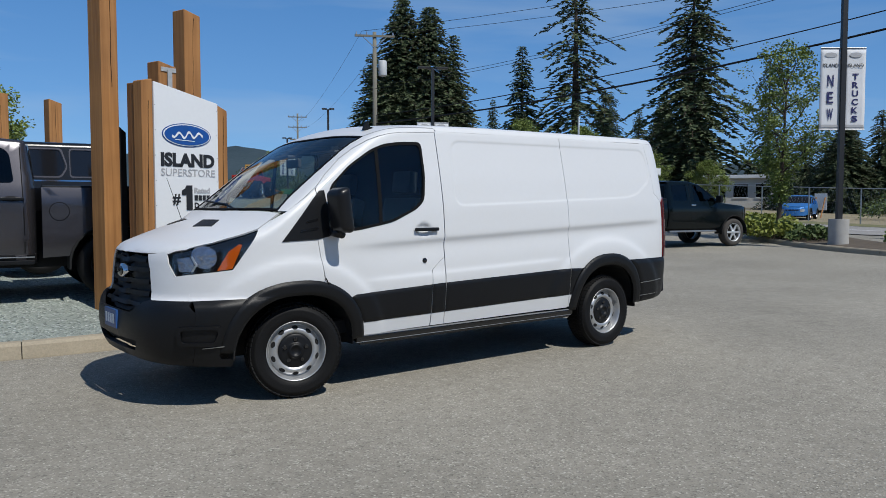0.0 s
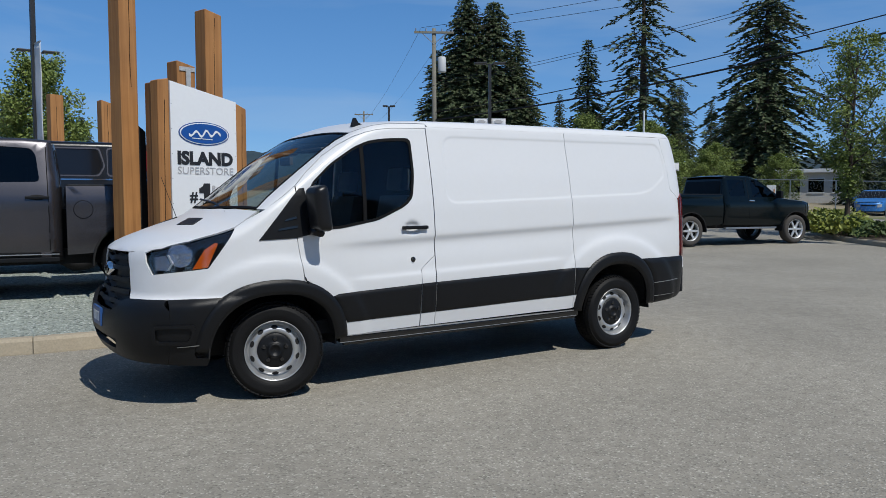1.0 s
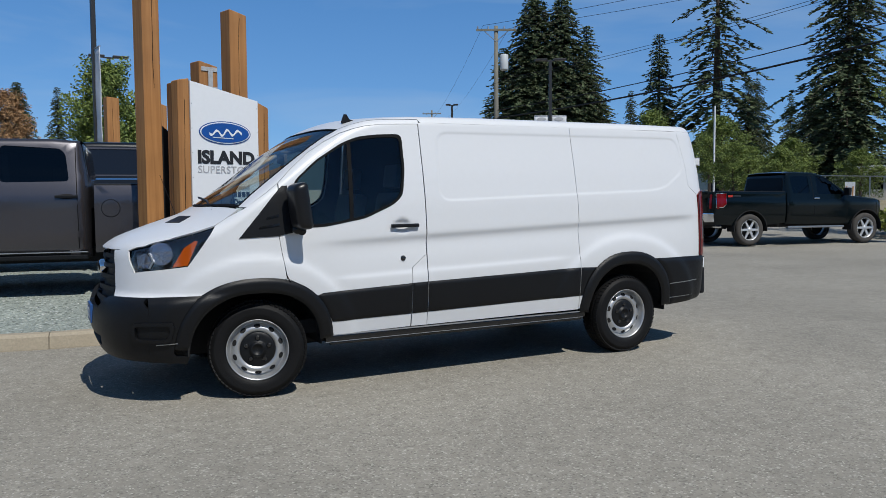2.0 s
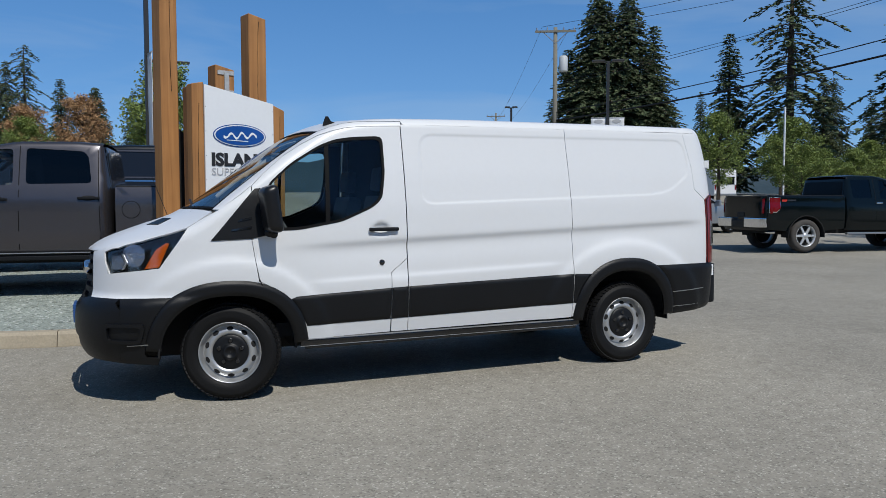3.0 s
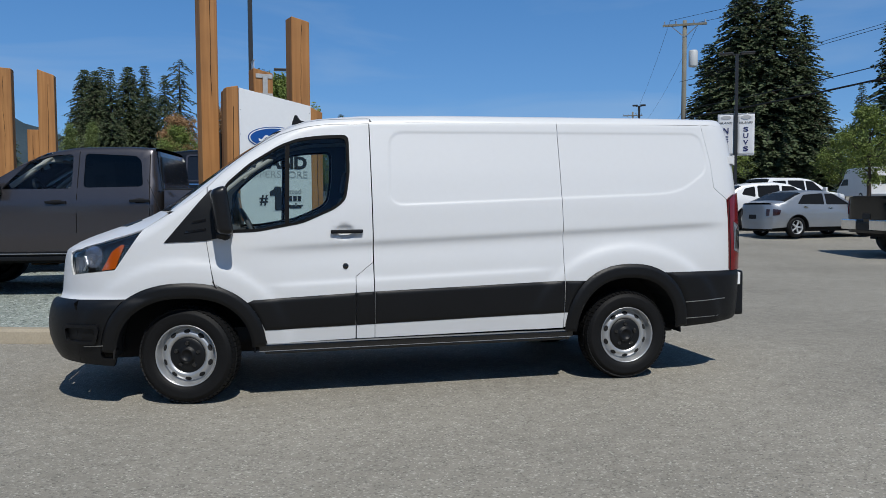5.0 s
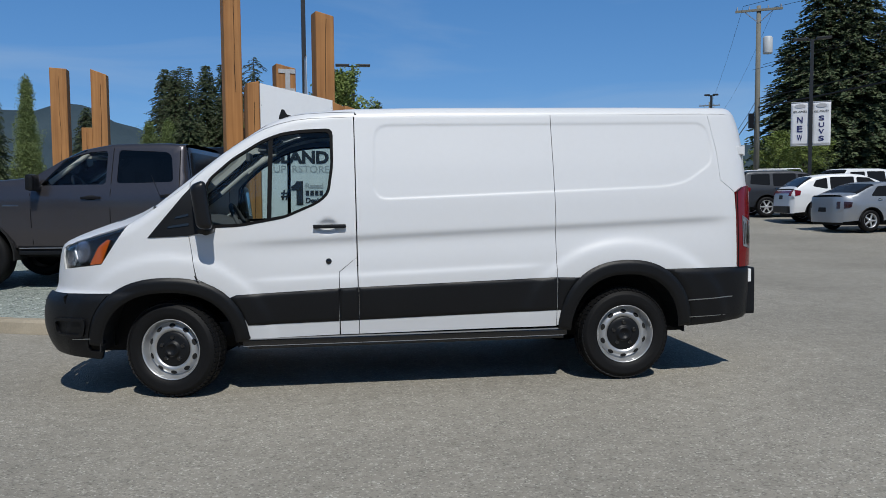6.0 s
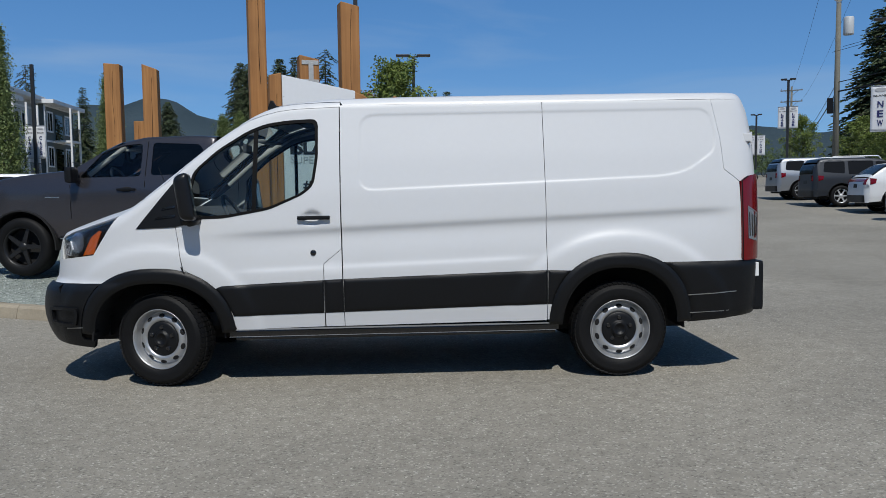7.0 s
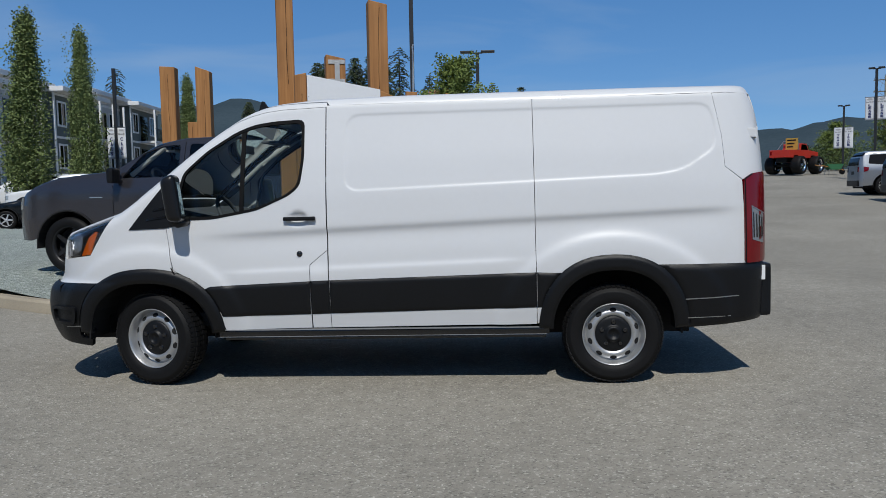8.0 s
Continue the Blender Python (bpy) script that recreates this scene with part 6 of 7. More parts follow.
timber(sign, "tall_post", 0.83, 1.07, 0.54, 0.77, 0.0, 3.79 - gz, 0.05)
stub = timber(sign, "short_post", 0.25, 0.49, 0.25, 0.47, 0.0, 3.05 - gz, 0.05)
br = bmesh.new()
box(br, (0.275, 0.240, 2.70 - gz), (0.48, 0.249, 2.755 - gz), bevel=0.002)
box(br, (0.355, 0.225, 2.62 - gz), (0.415, 0.2405, 2.96 - gz), bevel=0.004)
box(br, (0.275, 0.240, 2.935 - gz), (0.48, 0.249, 2.985 - gz), bevel=0.002)
part("steel_plate", prism([(-0.113, 0.0), (-0.022, 0.0), (-0.022, 2.20), (-0.113, 2.27)], 0.02, Matrix.Translation((0, 0.50, 0)), bevel=0.003), DARK, sign, "black steel side plate")
part("steel_bracket", br, BRACKET, stub, "bright steel bracket")
# blue oval with a plain white sweep
ocx, ocz = 0.43, 2.195 - gz
fl = lambda rx, rz, n=48: [(ocx + rx * math.cos(2 * math.pi * i / n), ocz + rz * math.sin(2 * math.pi * i / n)) for i in range(n)]
oval = part("oval_rim", prism(fl(0.335, 0.135), 0.006, Matrix.Translation((0, -0.006, 0))), material("oval_deep_blue", (0.01, 0.05, 0.22), 0.3), sign, "blue oval badge with white ring")
part("oval_ring", prism(fl(0.322, 0.124), 0.004, Matrix.Translation((0, -0.010, 0))), SIGN_WHITE, oval)
part("oval_field", prism(fl(0.308, 0.113), 0.004, Matrix.Translation((0, -0.014, 0))), BLUE, oval)
mark = [(u, 0.036 * math.sin(u * 46 + 0.6) * (1 - abs(u) * 2.2) + 0.05 * u, 0.010 + 0.006 * abs(math.cos(u * 46))) for u in [-0.21 + 0.42 * i / 60 for i in range(61)]]
part("oval_sweep", prism([(ocx + u, ocz + w + h) for u, w, h in mark] + [(ocx + u, ocz + w - h) for u, w, h in mark[::-1]], 0.004, Matrix.Translation((0, -0.018, 0))), SIGN_WHITE, oval, "plain white wavy mark")
part("oval_underline", prism([(ocx - 0.17, ocz - 0.062), (ocx + 0.10, ocz - 0.068), (ocx + 0.10, ocz - 0.060), (ocx - 0.17, ocz - 0.054)], 0.004, Matrix.Translation((0, -0.018, 0))), SIGN_WHITE, oval)
FACE = Matrix.Translation((0, -0.0035, 0))
lettering("ISLAND", 0.20, SIGN_BLACK, sign, FACE @ Matrix.Translation((0.075, 0, 1.84 - gz)), "sign_word", width=0.74, bold=0.010)
lettering("SUPERSTORE", 0.12, SIGN_GREY, sign, FACE @ Matrix.Translation((0.075, 0, 1.725 - gz)), "sign_word", width=0.745)
lettering("#", 0.17, SIGN_BLACK, sign, FACE @ Matrix.Translation((0.22, 0, 1.41 - gz)), "sign_word", bold=0.004)
one = [(0.0, 0.175), (0.0, 0.225), (0.045, 0.25), (0.065, 0.285), (0.145, 0.285), (0.145, 0.0), (0.062, 0.0), (0.062, 0.175)]
part("sign_word", prism([(0.345 + x, 1.335 - gz + z) for x, z in one], 0.004, Matrix.Translation((0, -0.0075, 0))), SIGN_BLACK, sign)
lettering("Rated", 0.085, SIGN_GREY, sign, FACE @ Matrix.Translation((0.52, 0, 1.535 - gz)), "sign_word", width=0.22, bold=0.003)
for k, z in enumerate((1.445,)):
    for j in range(4):
        part("sign_bar", boxes(((0.52 + j * 0.057, -0.0075, z - gz), (0.52 + j * 0.057 + 0.044, -0.0035, z - gz + 0.062))), SIGN_BLACK, sign)
lettering("Dealer", 0.085, SIGN_BLACK, sign, FACE @ Matrix.Translation((0.52, 0, 1.36 - gz)), "sign_word", width=0.24, bold=0.004)


def post_pair(label, m, posts):
    """Bare timber posts of another sign."""
    frame_ = thing("timber_posts", label, "sign posts", m, "timber sign frames")
    for x0, x1, y0, y1, h, s in posts:
        timber(frame_, "post", x0, x1, y0, y1, 0.0, h, s)
    return frame_


post_pair("pair of sawn cedar sign posts with a short stub", at(-4.31, 9.25, 5, 0.2), [(0.0, 0.30, 0.0, 0.25, 3.73, 0.02), (0.75, 1.03, -0.12, 0.12, 3.70, 0.10), (0.55, 0.745, -0.08, 0.12, 2.60, 0.0)])
post_pair("far cedar sign posts standing among trees", at(0.2, 13.3, 12, 0.1), [(0.0, 0.28, 0.0, 0.26, 3.55, 0.02), (0.92, 1.20, -0.5, -0.24, 3.45, 0.08)])


def light_pole(label, x, y, height, head, lift=0.0, base=False, m_turn=0, mat=POLE_DARK, r=0.07, reach=0.75):
    """A car park lamp on a square pole; head: single, double or none."""
    p = thing("light_pole", label, "lamp post", at(x, y, m_turn, lift), "car park lamps")
    bm = bmesh.new()
    box(bm, (-r, -r, 0.0), (r, r, height), bevel=0.01)
    part("pole", bm, mat, p)
    if base:
        part("concrete_base", tubes(((0, 0, -0.2), (0, 0, 0.75), 0.27), n=64), material("pale_concrete", (0.42, 0.41, 0.39), 0.9, vary=0.2), p, "round concrete footing")
    arms = {"single": (1,), "double": (-1, 1), "none": ()}[head]
    for s in arms:
        part("lamp_head", boxes(((reach * 0.2 if s > 0 else -reach, -0.16, height - 0.02), (reach if s > 0 else -reach * 0.2, 0.16, height + 0.07)), bevel=0.03), mat, p)
        part("lamp_arm", boxes(((min(0, s * 0.2), -0.04, height - 0.05), (max(0, s * 0.2), 0.04, height))), mat, p)
    return p


CLOTH = material("white_banner_cloth", (0.66, 0.67, 0.69), 0.8, vary=0.06, scale=3, bump=0.2, bump_scale=6)
NAVY = material("navy_letter", (0.012, 0.014, 0.10), 0.6)


def banner(pole, z1, z0, w, side, word, gap=0.06, name="banner"):
    """A cloth banner hung between two rods at one side of the pole, with upright letters, facing -y."""
    x0, x1 = (gap, gap + w) if side > 0 else (-gap - w, -gap)
    bm = bmesh.new()
    nx, nz = 6, 14
    grid = [[bm.verts.new((x0 + (x1 - x0) * i / nx, 0.008 * math.sin(j * 0.55 + i * 0.5 * side) * math.sin(math.pi * j / nz), z0 + (z1 - z0) * j / nz)) for i in range(nx + 1)] for j in range(nz + 1)]
    for a, b in zip(grid, grid[1:]):
        for i in range(nx):
            bm.faces.new((a[i], a[i + 1], b[i + 1], b[i]))
    ban = part(name, bm, CLOTH, pole, "white cloth banner with upright dark letters", True)
    so = ban.modifiers.new("thick", "SOLIDIFY")
    so.thickness = 0.006
    for zr_ in (z0, z1):
        part("banner_rod", tubes(((0, 0, zr_), (x1 if side > 0 else x0, 0, zr_), 0.02)), GALV, ban)
    cx, h = (x0 + x1) / 2, z1 - z0
    part("banner_oval", prism([(cx + w * 0.30 * math.cos(a), z1 - h * 0.085 + w * 0.12 * math.sin(a)) for a in [2 * math.pi * i / 20 for i in range(20)]], 0.004, Matrix.Translation((0, -0.016, 0))), SIGN_GREY, ban)
    lettering("ISLAND", h * 0.065, SIGN_BLACK, ban, Matrix.Translation((cx - w * 0.38, -0.014, z1 - h * 0.235)), "banner_word", width=w * 0.76)
    step = h * 0.62 / max(3, len(word))
    for i, c in enumerate(word):
        lw = w * (0.30 if c != "I" else 0.09)
        lettering(c, step * 0.98, NAVY, ban, Matrix.Translation((cx - lw / 2, -0.015, z1 - h * 0.30 - step * (i + 0.82))), "banner_letter", width=lw, bold=0.006)
    part("banner_bar", boxes(((cx - w * 0.42, -0.018, z0 + h * 0.03), (cx + w * 0.42, -0.014, z0 + h * 0.055))), SIGN_GREY, ban)
    return ban


p1 = light_pole("dark lamp post with new trucks banners on a concrete footing", 19.79, 4.78, 9.0, "double", 0.1, True, -38)
banner(p1, 5.5, 3.25, 0.57, -1, "NEW")
banner(p1, 5.5, 3.25, 0.57, 1, "TRUCKS")
p2 = light_pole("dark lamp post with new suvs banners", 21.0, 25.4, 7.3, "double", 0, True, -30)
banner(p2, 4.65, 2.80, 0.72, -1, "NEW")
banner(p2, 4.65, 2.80, 0.72, 1, "SUVS")
p3 = light_pole("tall lamp post far up the lot with leasing banners", 24.1, 41.3, 7.8 - float(ground_z(24.1, 41.3)), "double", 0, False, -30, reach=0.42)
for s_, w_ in ((-1, "LEASE"), (1, "LEASE")):
    banner(p3, 4.76, 3.46, 0.5, s_, w_)
p4 = light_pole("lamp post with banners at the end of the lot", 28.5, 56.2, 7.05 - float(ground_z(28.5, 56.2)), "double", 0, False, -25, reach=0.42)
for s_ in (-1, 1):
    banner(p4, 3.4, 1.85, 0.6, s_, "TRADE")
p5 = light_pole("slim lamp post with a furled banner", 0.12, 15.5, 8.4, "single", 0, False, 100, POLE_DARK, 0.055)
banner(p5, 5.0, 2.6, 0.5, -1, "SALE")
part("furled_strap", tubes(((0.06, 0, 5.3), (0.10, 0.02, 4.75), 0.05, 0.03)), BLACK_PLASTIC, p5)
light_pole("lamp post with twin heads behind the maple", 1.55, 28.6, 7.25 - float(ground_z(1.55, 28.6)), "double", 0, False, 0)
p7 = light_pole("lamp post by the flats with white banners", -16.95, 32.7, 6.9, "none", 0, False, 0)
for s_ in (-1, 1):
    banner(p7, 3.95, 2.38, 0.42, s_, "CARS")
light_pole("slim pale flagless pole before the trees", 43.2, 36.2, 6.9, "none", 0, False, 0, PEARL_PAINT, 0.05)


def utility_pole(label, x, y, height, arms, can=True, turn=0.0, r=0.17):
    p = thing("utility_pole", label, "utility pole", at(x, y, turn), "utility poles")
    part("pole", tubes(((0, 0, -0.3), (0, 0, height), r, r * 0.68), n=14), POLE_WOOD, p, "", True)
    for z, w in arms:
        part("crossarm", boxes(((-w / 2, -0.16, z - 0.06), (w / 2, -0.05, z + 0.06))), POLE_WOOD, p)
        for dx in (-w / 2 + 0.1, -w / 5, w / 5, w / 2 - 0.1):
            part("insulator", tubes(((dx, -0.1, z + 0.06), (dx, -0.1, z + 0.24), 0.05, 0.03), n=8), GALV, p)
        part("arm_brace", tubes(((-w * 0.3, -0.1, z - 0.05), (0, -0.1, z - 0.7), 0.025), ((w * 0.3, -0.1, z - 0.05), (0, -0.1, z - 0.7), 0.025), n=6), GALV, p)
    if can:
        part("transformer", lathe([(0.001, 0.0), (0.24, 0.0), (0.25, 0.05), (0.25, 0.85), (0.2, 0.92), (0.001, 0.93)], 20, Matrix.Translation((0.48, 0, height - 2.6)) @ Matrix.Rotation(radians(90), 4, "X")), material("grey_can", (0.45, 0.47, 0.48), 0.5), p, "grey drum transformer", True)
        part("junction_box", boxes(((-0.45, -0.2, height - 6.6), (-0.15, 0.1, height - 5.8)), bevel=0.03), BLACK_PLASTIC, p)
    return p


UP = (23.6, 34.7)
UPZ = float(ground_z(*UP))
utility_pole("weathered wooden utility pole with a drum transformer", *UP, 11.75 - UPZ, ((11.50 - UPZ, 2.4),), True, -28)
utility_pole("far wooden utility pole with three crossarms", 49.0, 94.0, 11.5, ((11.0, 2.6), (9.6, 2.6), (7.9, 2.2)), False, -30)


def cable(label, a, b, sag, r):
    """A hanging line between two points."""
    a, b = Vector(a), Vector(b)
    bm = bmesh.new()
    run(bm, [a.lerp(b, i / 16) - Vector((0, 0, sag * 4 * (i / 16) * (1 - i / 16))) for i in range(17)], r, 5)
    return single("overhead_cable", bm, BLACK_PLASTIC, label, "cable", group="overhead cables")


for dx, za, zb, sag, r_ in ((-0.9, 11.7, 12.6, 1.5, 0.012), (0.9, 11.7, 12.3, 1.5, 0.012), (0.3, 8.6, 18.4, 2.3, 0.012), (-0.3, 8.3, 18.0, 2.3, 0.012), (0, 6.75, 16.8, 2.3, 0.024), (0, 6.27, 15.8, 2.3, 0.045)):
    kind_ = "thin black overhead power line" if r_ < 0.02 else "thick black overhead cable"
    cable(kind_, (UP[0] + dx, UP[1], za), (36 + dx, -33, zb), sag, r_)
    if za > 11 or r_ > 0.02:
        cable(kind_, (UP[0] + dx, UP[1], za), (49.0 + dx, 94.0, za + 0.2), 0.9, r_ * 0.7)
# ---- trees ----
def fir(name, label, m, seed, height=1.0, spread=0.16, bare=0.12, density=1.0, droop=0.35, ragged=0.25, power=0.75, bare_limb=0.16):
    """A fir of unit height: tapered trunk, whorled limbs and a crown of needle sprays."""
    rnd = random.Random(seed)
    tree = thing(name, label, "tree", m, "fir trees")
    trunk = bmesh.new()
    tube(trunk, (0, 0, -0.02), (0, 0, 0.5), 0.016, 0.010, 9)
    tube(trunk, (0, 0, 0.5), (0, 0, 0.985), 0.010, 0.001, 7)
    verts, faces = [], []

    def spray(p, d, size):
        side = d.cross(Vector((0, 0, 1)))
        side = side.normalized() if side.length > 1e-4 else Vector((1, 0, 0))
        for w in (-1, 0, 1):
            tip = p + (d * (1 if w == 0 else 0.62) + side * (w * rnd.uniform(0.5, 0.9)) + Vector((0, 0, rnd.uniform(-0.45, 0.12)))) * size
            twist = rnd.uniform(-1.25, 1.25)
            wide = (side * math.cos(twist) + Vector((0, 0, math.sin(twist)))) * size * 0.25
            i = len(verts)
            mid = p.lerp(tip, 0.45)
            verts.extend((p, mid + wide, tip, mid - wide))
            faces.append((i, i + 1, i + 2, i + 3))

    z = bare
    while z < 0.985:
        f = (z - bare) / (1 - bare)
        reach = spread * (1 - f) ** power * (0.55 + 0.45 * min(1, f * 6)) * rnd.uniform(1 - ragged, 1.0) + 0.008
        n = max(4, int(rnd.uniform(8, 12) * density))
        a0 = rnd.uniform(0, 6.3)
        for k in range(n):
            if rnd.random() < ragged * 0.6:
                continue
            a = a0 + 2 * math.pi * k / n + rnd.uniform(-0.3, 0.3)
            r = reach * rnd.uniform(1 - ragged * 1.6, 1.12)
            out = Vector((math.cos(a), math.sin(a), 0))
            lift = 0.30 * (f - 0.45)
            base = Vector((0, 0, z))
            pts = [base + out * r * t + Vector((0, 0, (lift * t - droop * t * t) * r)) for t in (0, 0.33, 0.66, 1.0)]
            if r > 0.05:
                run(trunk, pts, 0.0016, 4)
            steps = max(4, int(r / 0.0048))
            for j in range(1, steps + 1):
                t = j / steps
                if t < bare_limb and r > 0.05:
                    continue
                q = pts[0].lerp(pts[1], t * 3) if t < 0.333 else pts[1].lerp(pts[2], t * 3 - 1) if t < 0.667 else pts[2].lerp(pts[3], t * 3 - 2)
                d = (out + Vector((rnd.uniform(-0.5, 0.5), rnd.uniform(-0.5, 0.5), rnd.uniform(-0.3, 0.1)))).normalized()
                spray(q + Vector((rnd.uniform(-1, 1), rnd.uniform(-1, 1), rnd.uniform(-0.7, 0.4))) * 0.006, d, rnd.uniform(0.012, 0.025) * (1.12 - 0.5 * f))
        z += rnd.uniform(0.011, 0.019) / (0.6 + 0.4 * density)
    part("trunk", trunk, BARK, tree)
    me = bpy.data.meshes.new("crown")
    me.from_pydata([tuple(v) for v in verts], [], faces)
    me.materials.append(NEEDLES)
    crown = new("crown", me)
    crown.parent = tree
    return tree


def leafy(name, label, m, seed, shape, leaf, mat, count, trunk_r=0.02, limbs=9, fork=0.28, group="broadleaf trees", tall=1.0):
    """A broadleaf tree of unit height. shape(f) gives the crown's reach at height f."""
    rnd = random.Random(seed)
    tree = thing(name, label, "tree", m, group)
    wood = bmesh.new()
    lean = Vector((rnd.uniform(-0.03, 0.03), rnd.uniform(-0.03, 0.03), 0))
    tube(wood, (0, 0, -0.02), Vector((0, 0, fork)) + lean * 0.3, trunk_r, trunk_r * 0.75, 9)
    tube(wood, Vector((0, 0, fork)) + lean * 0.3, Vector((0, 0, 0.9)) + lean, trunk_r * 0.75, trunk_r * 0.12, 7)
    tips = []
    for k in range(limbs):
        z = fork + (0.85 - fork) * k / limbs + rnd.uniform(-0.02, 0.02)
        a = k * 2.4 + rnd.uniform(-0.4, 0.4)
        r = shape(min(0.98, z + 0.10)) * rnd.uniform(0.75, 1.0)
        p0 = Vector((0, 0, z)) + lean * z
        p1 = p0 + Vector((math.cos(a) * r * 0.55, math.sin(a) * r * 0.55, 0.07 + 0.05 * rnd.random()))
        p2 = p0 + Vector((math.cos(a) * r, math.sin(a) * r, 0.12 + 0.10 * rnd.random()))
        tube(wood, p0, p1, trunk_r * 0.35, trunk_r * 0.2, 5)
        tube(wood, p1, p2, trunk_r * 0.2, trunk_r * 0.06, 5)
        tips += [p0.lerp(p1, 0.6), p1, p1.lerp(p2, 0.5), p2]
        for _ in range(2):
            q = p1 + Vector((rnd.uniform(-1, 1) * r * 0.5, rnd.uniform(-1, 1) * r * 0.5, rnd.uniform(0.02, 0.12)))
            tube(wood, p1, q, trunk_r * 0.14, trunk_r * 0.05, 4)
            tips.append(q)
    centres = []
    for _ in range(int(count / 40)):
        if rnd.random() < 0.45:
            c = rnd.choice(tips) + Vector((rnd.gauss(0, 0.02), rnd.gauss(0, 0.02), rnd.gauss(0.01, 0.02)))
        else:
            f = rnd.uniform(fork * 0.8, 0.985)
            a, r = rnd.uniform(0, 6.3), shape(f) * math.sqrt(rnd.uniform(0.05, 1.0)) * rnd.uniform(0.8, 1.1)
            c = Vector((math.cos(a) * r, math.sin(a) * r, f)) + lean * f
        centres.append(c)
    verts, faces = [], []
    for c in centres:
        big = rnd.uniform(0.6, 1.25)
        for _ in range(40):
            q = Vector((rnd.gauss(0, 1), rnd.gauss(0, 1), rnd.gauss(0, 1)))
            p = c + q.normalized() * leaf * 2.6 * big * rnd.random() ** 0.45
            p.z += (p.z - c.z) * (tall - 1)
            u = Vector((rnd.gauss(0, 1), rnd.gauss(0, 1), rnd.gauss(0, 0.6))).normalized()
            v = u.cross(Vector((rnd.gauss(0, 1), rnd.gauss(0, 1), rnd.gauss(0, 1)))).normalized()
            s = leaf * rnd.uniform(0.6, 1.2)
            i = len(verts)
            verts.extend((p - u * s * 0.5, p + v * s * 0.3, p + u * s * 0.5, p - v * s * 0.3))
            faces.append((i, i + 1, i + 2, i + 3))
    part("trunk", wood, BARK, tree)
    me = bpy.data.meshes.new("crown")
    me.from_pydata([tuple(v) for v in verts], [], faces)
    me.materials.append(mat)
    crown = new("crown", me)
    crown.parent = tree
    return tree


full = fir("fir_tree", "tall dense dark green fir", at(49.6, 69.2, 0, 0, 1), 3, spread=0.31, bare=0.03, density=1.25, ragged=0.2)
slim = fir("fir_tree", "slim pointed dark fir", at(55.2, 67.2, 0, 0, 1), 5, spread=0.21, bare=0.06, density=1.0, ragged=0.3)
thin = fir("fir_tree", "tall ragged fir with bare gaps between limbs", at(65.4, 57.2, 0, 0, 1), 8, spread=0.27, bare=0.14, density=0.70, droop=0.6, ragged=0.55, power=0.5, bare_limb=0.30)
broad = fir("fir_tree", "broad drooping dark fir", at(67.8, 42.5, 0, 0, 1), 11, spread=0.31, bare=0.04, density=1.05, droop=0.5, ragged=0.42, power=0.62, bare_limb=0.2)


def grow(proto, x, y, h, turn, wide=1.0, label=""):
    m = at(x, y, turn, -0.1) @ Matrix.Diagonal((h * wide, h * wide, h, 1))
    t = copy_thing(proto, m @ Matrix.Diagonal((*(1 / k for k in proto.scale), 1)))
    if label:
        t["label"] = label
    return t


def settle_(proto, x, y, h, turn, wide=1.0):
    proto.matrix_world = at(x, y, turn, -0.1) @ Matrix.Diagonal((h * wide, h * wide, h, 1))


settle_(full, 49.6, 69.2, 22.8, 20, 1.15)
settle_(slim, 55.4, 67.2, 19.0, 70, 1.3)
settle_(thin, 65.4, 57.2, 27.0, 10, 1.35)
settle_(broad, 67.2, 42.8, 23.5, 40, 1.3)
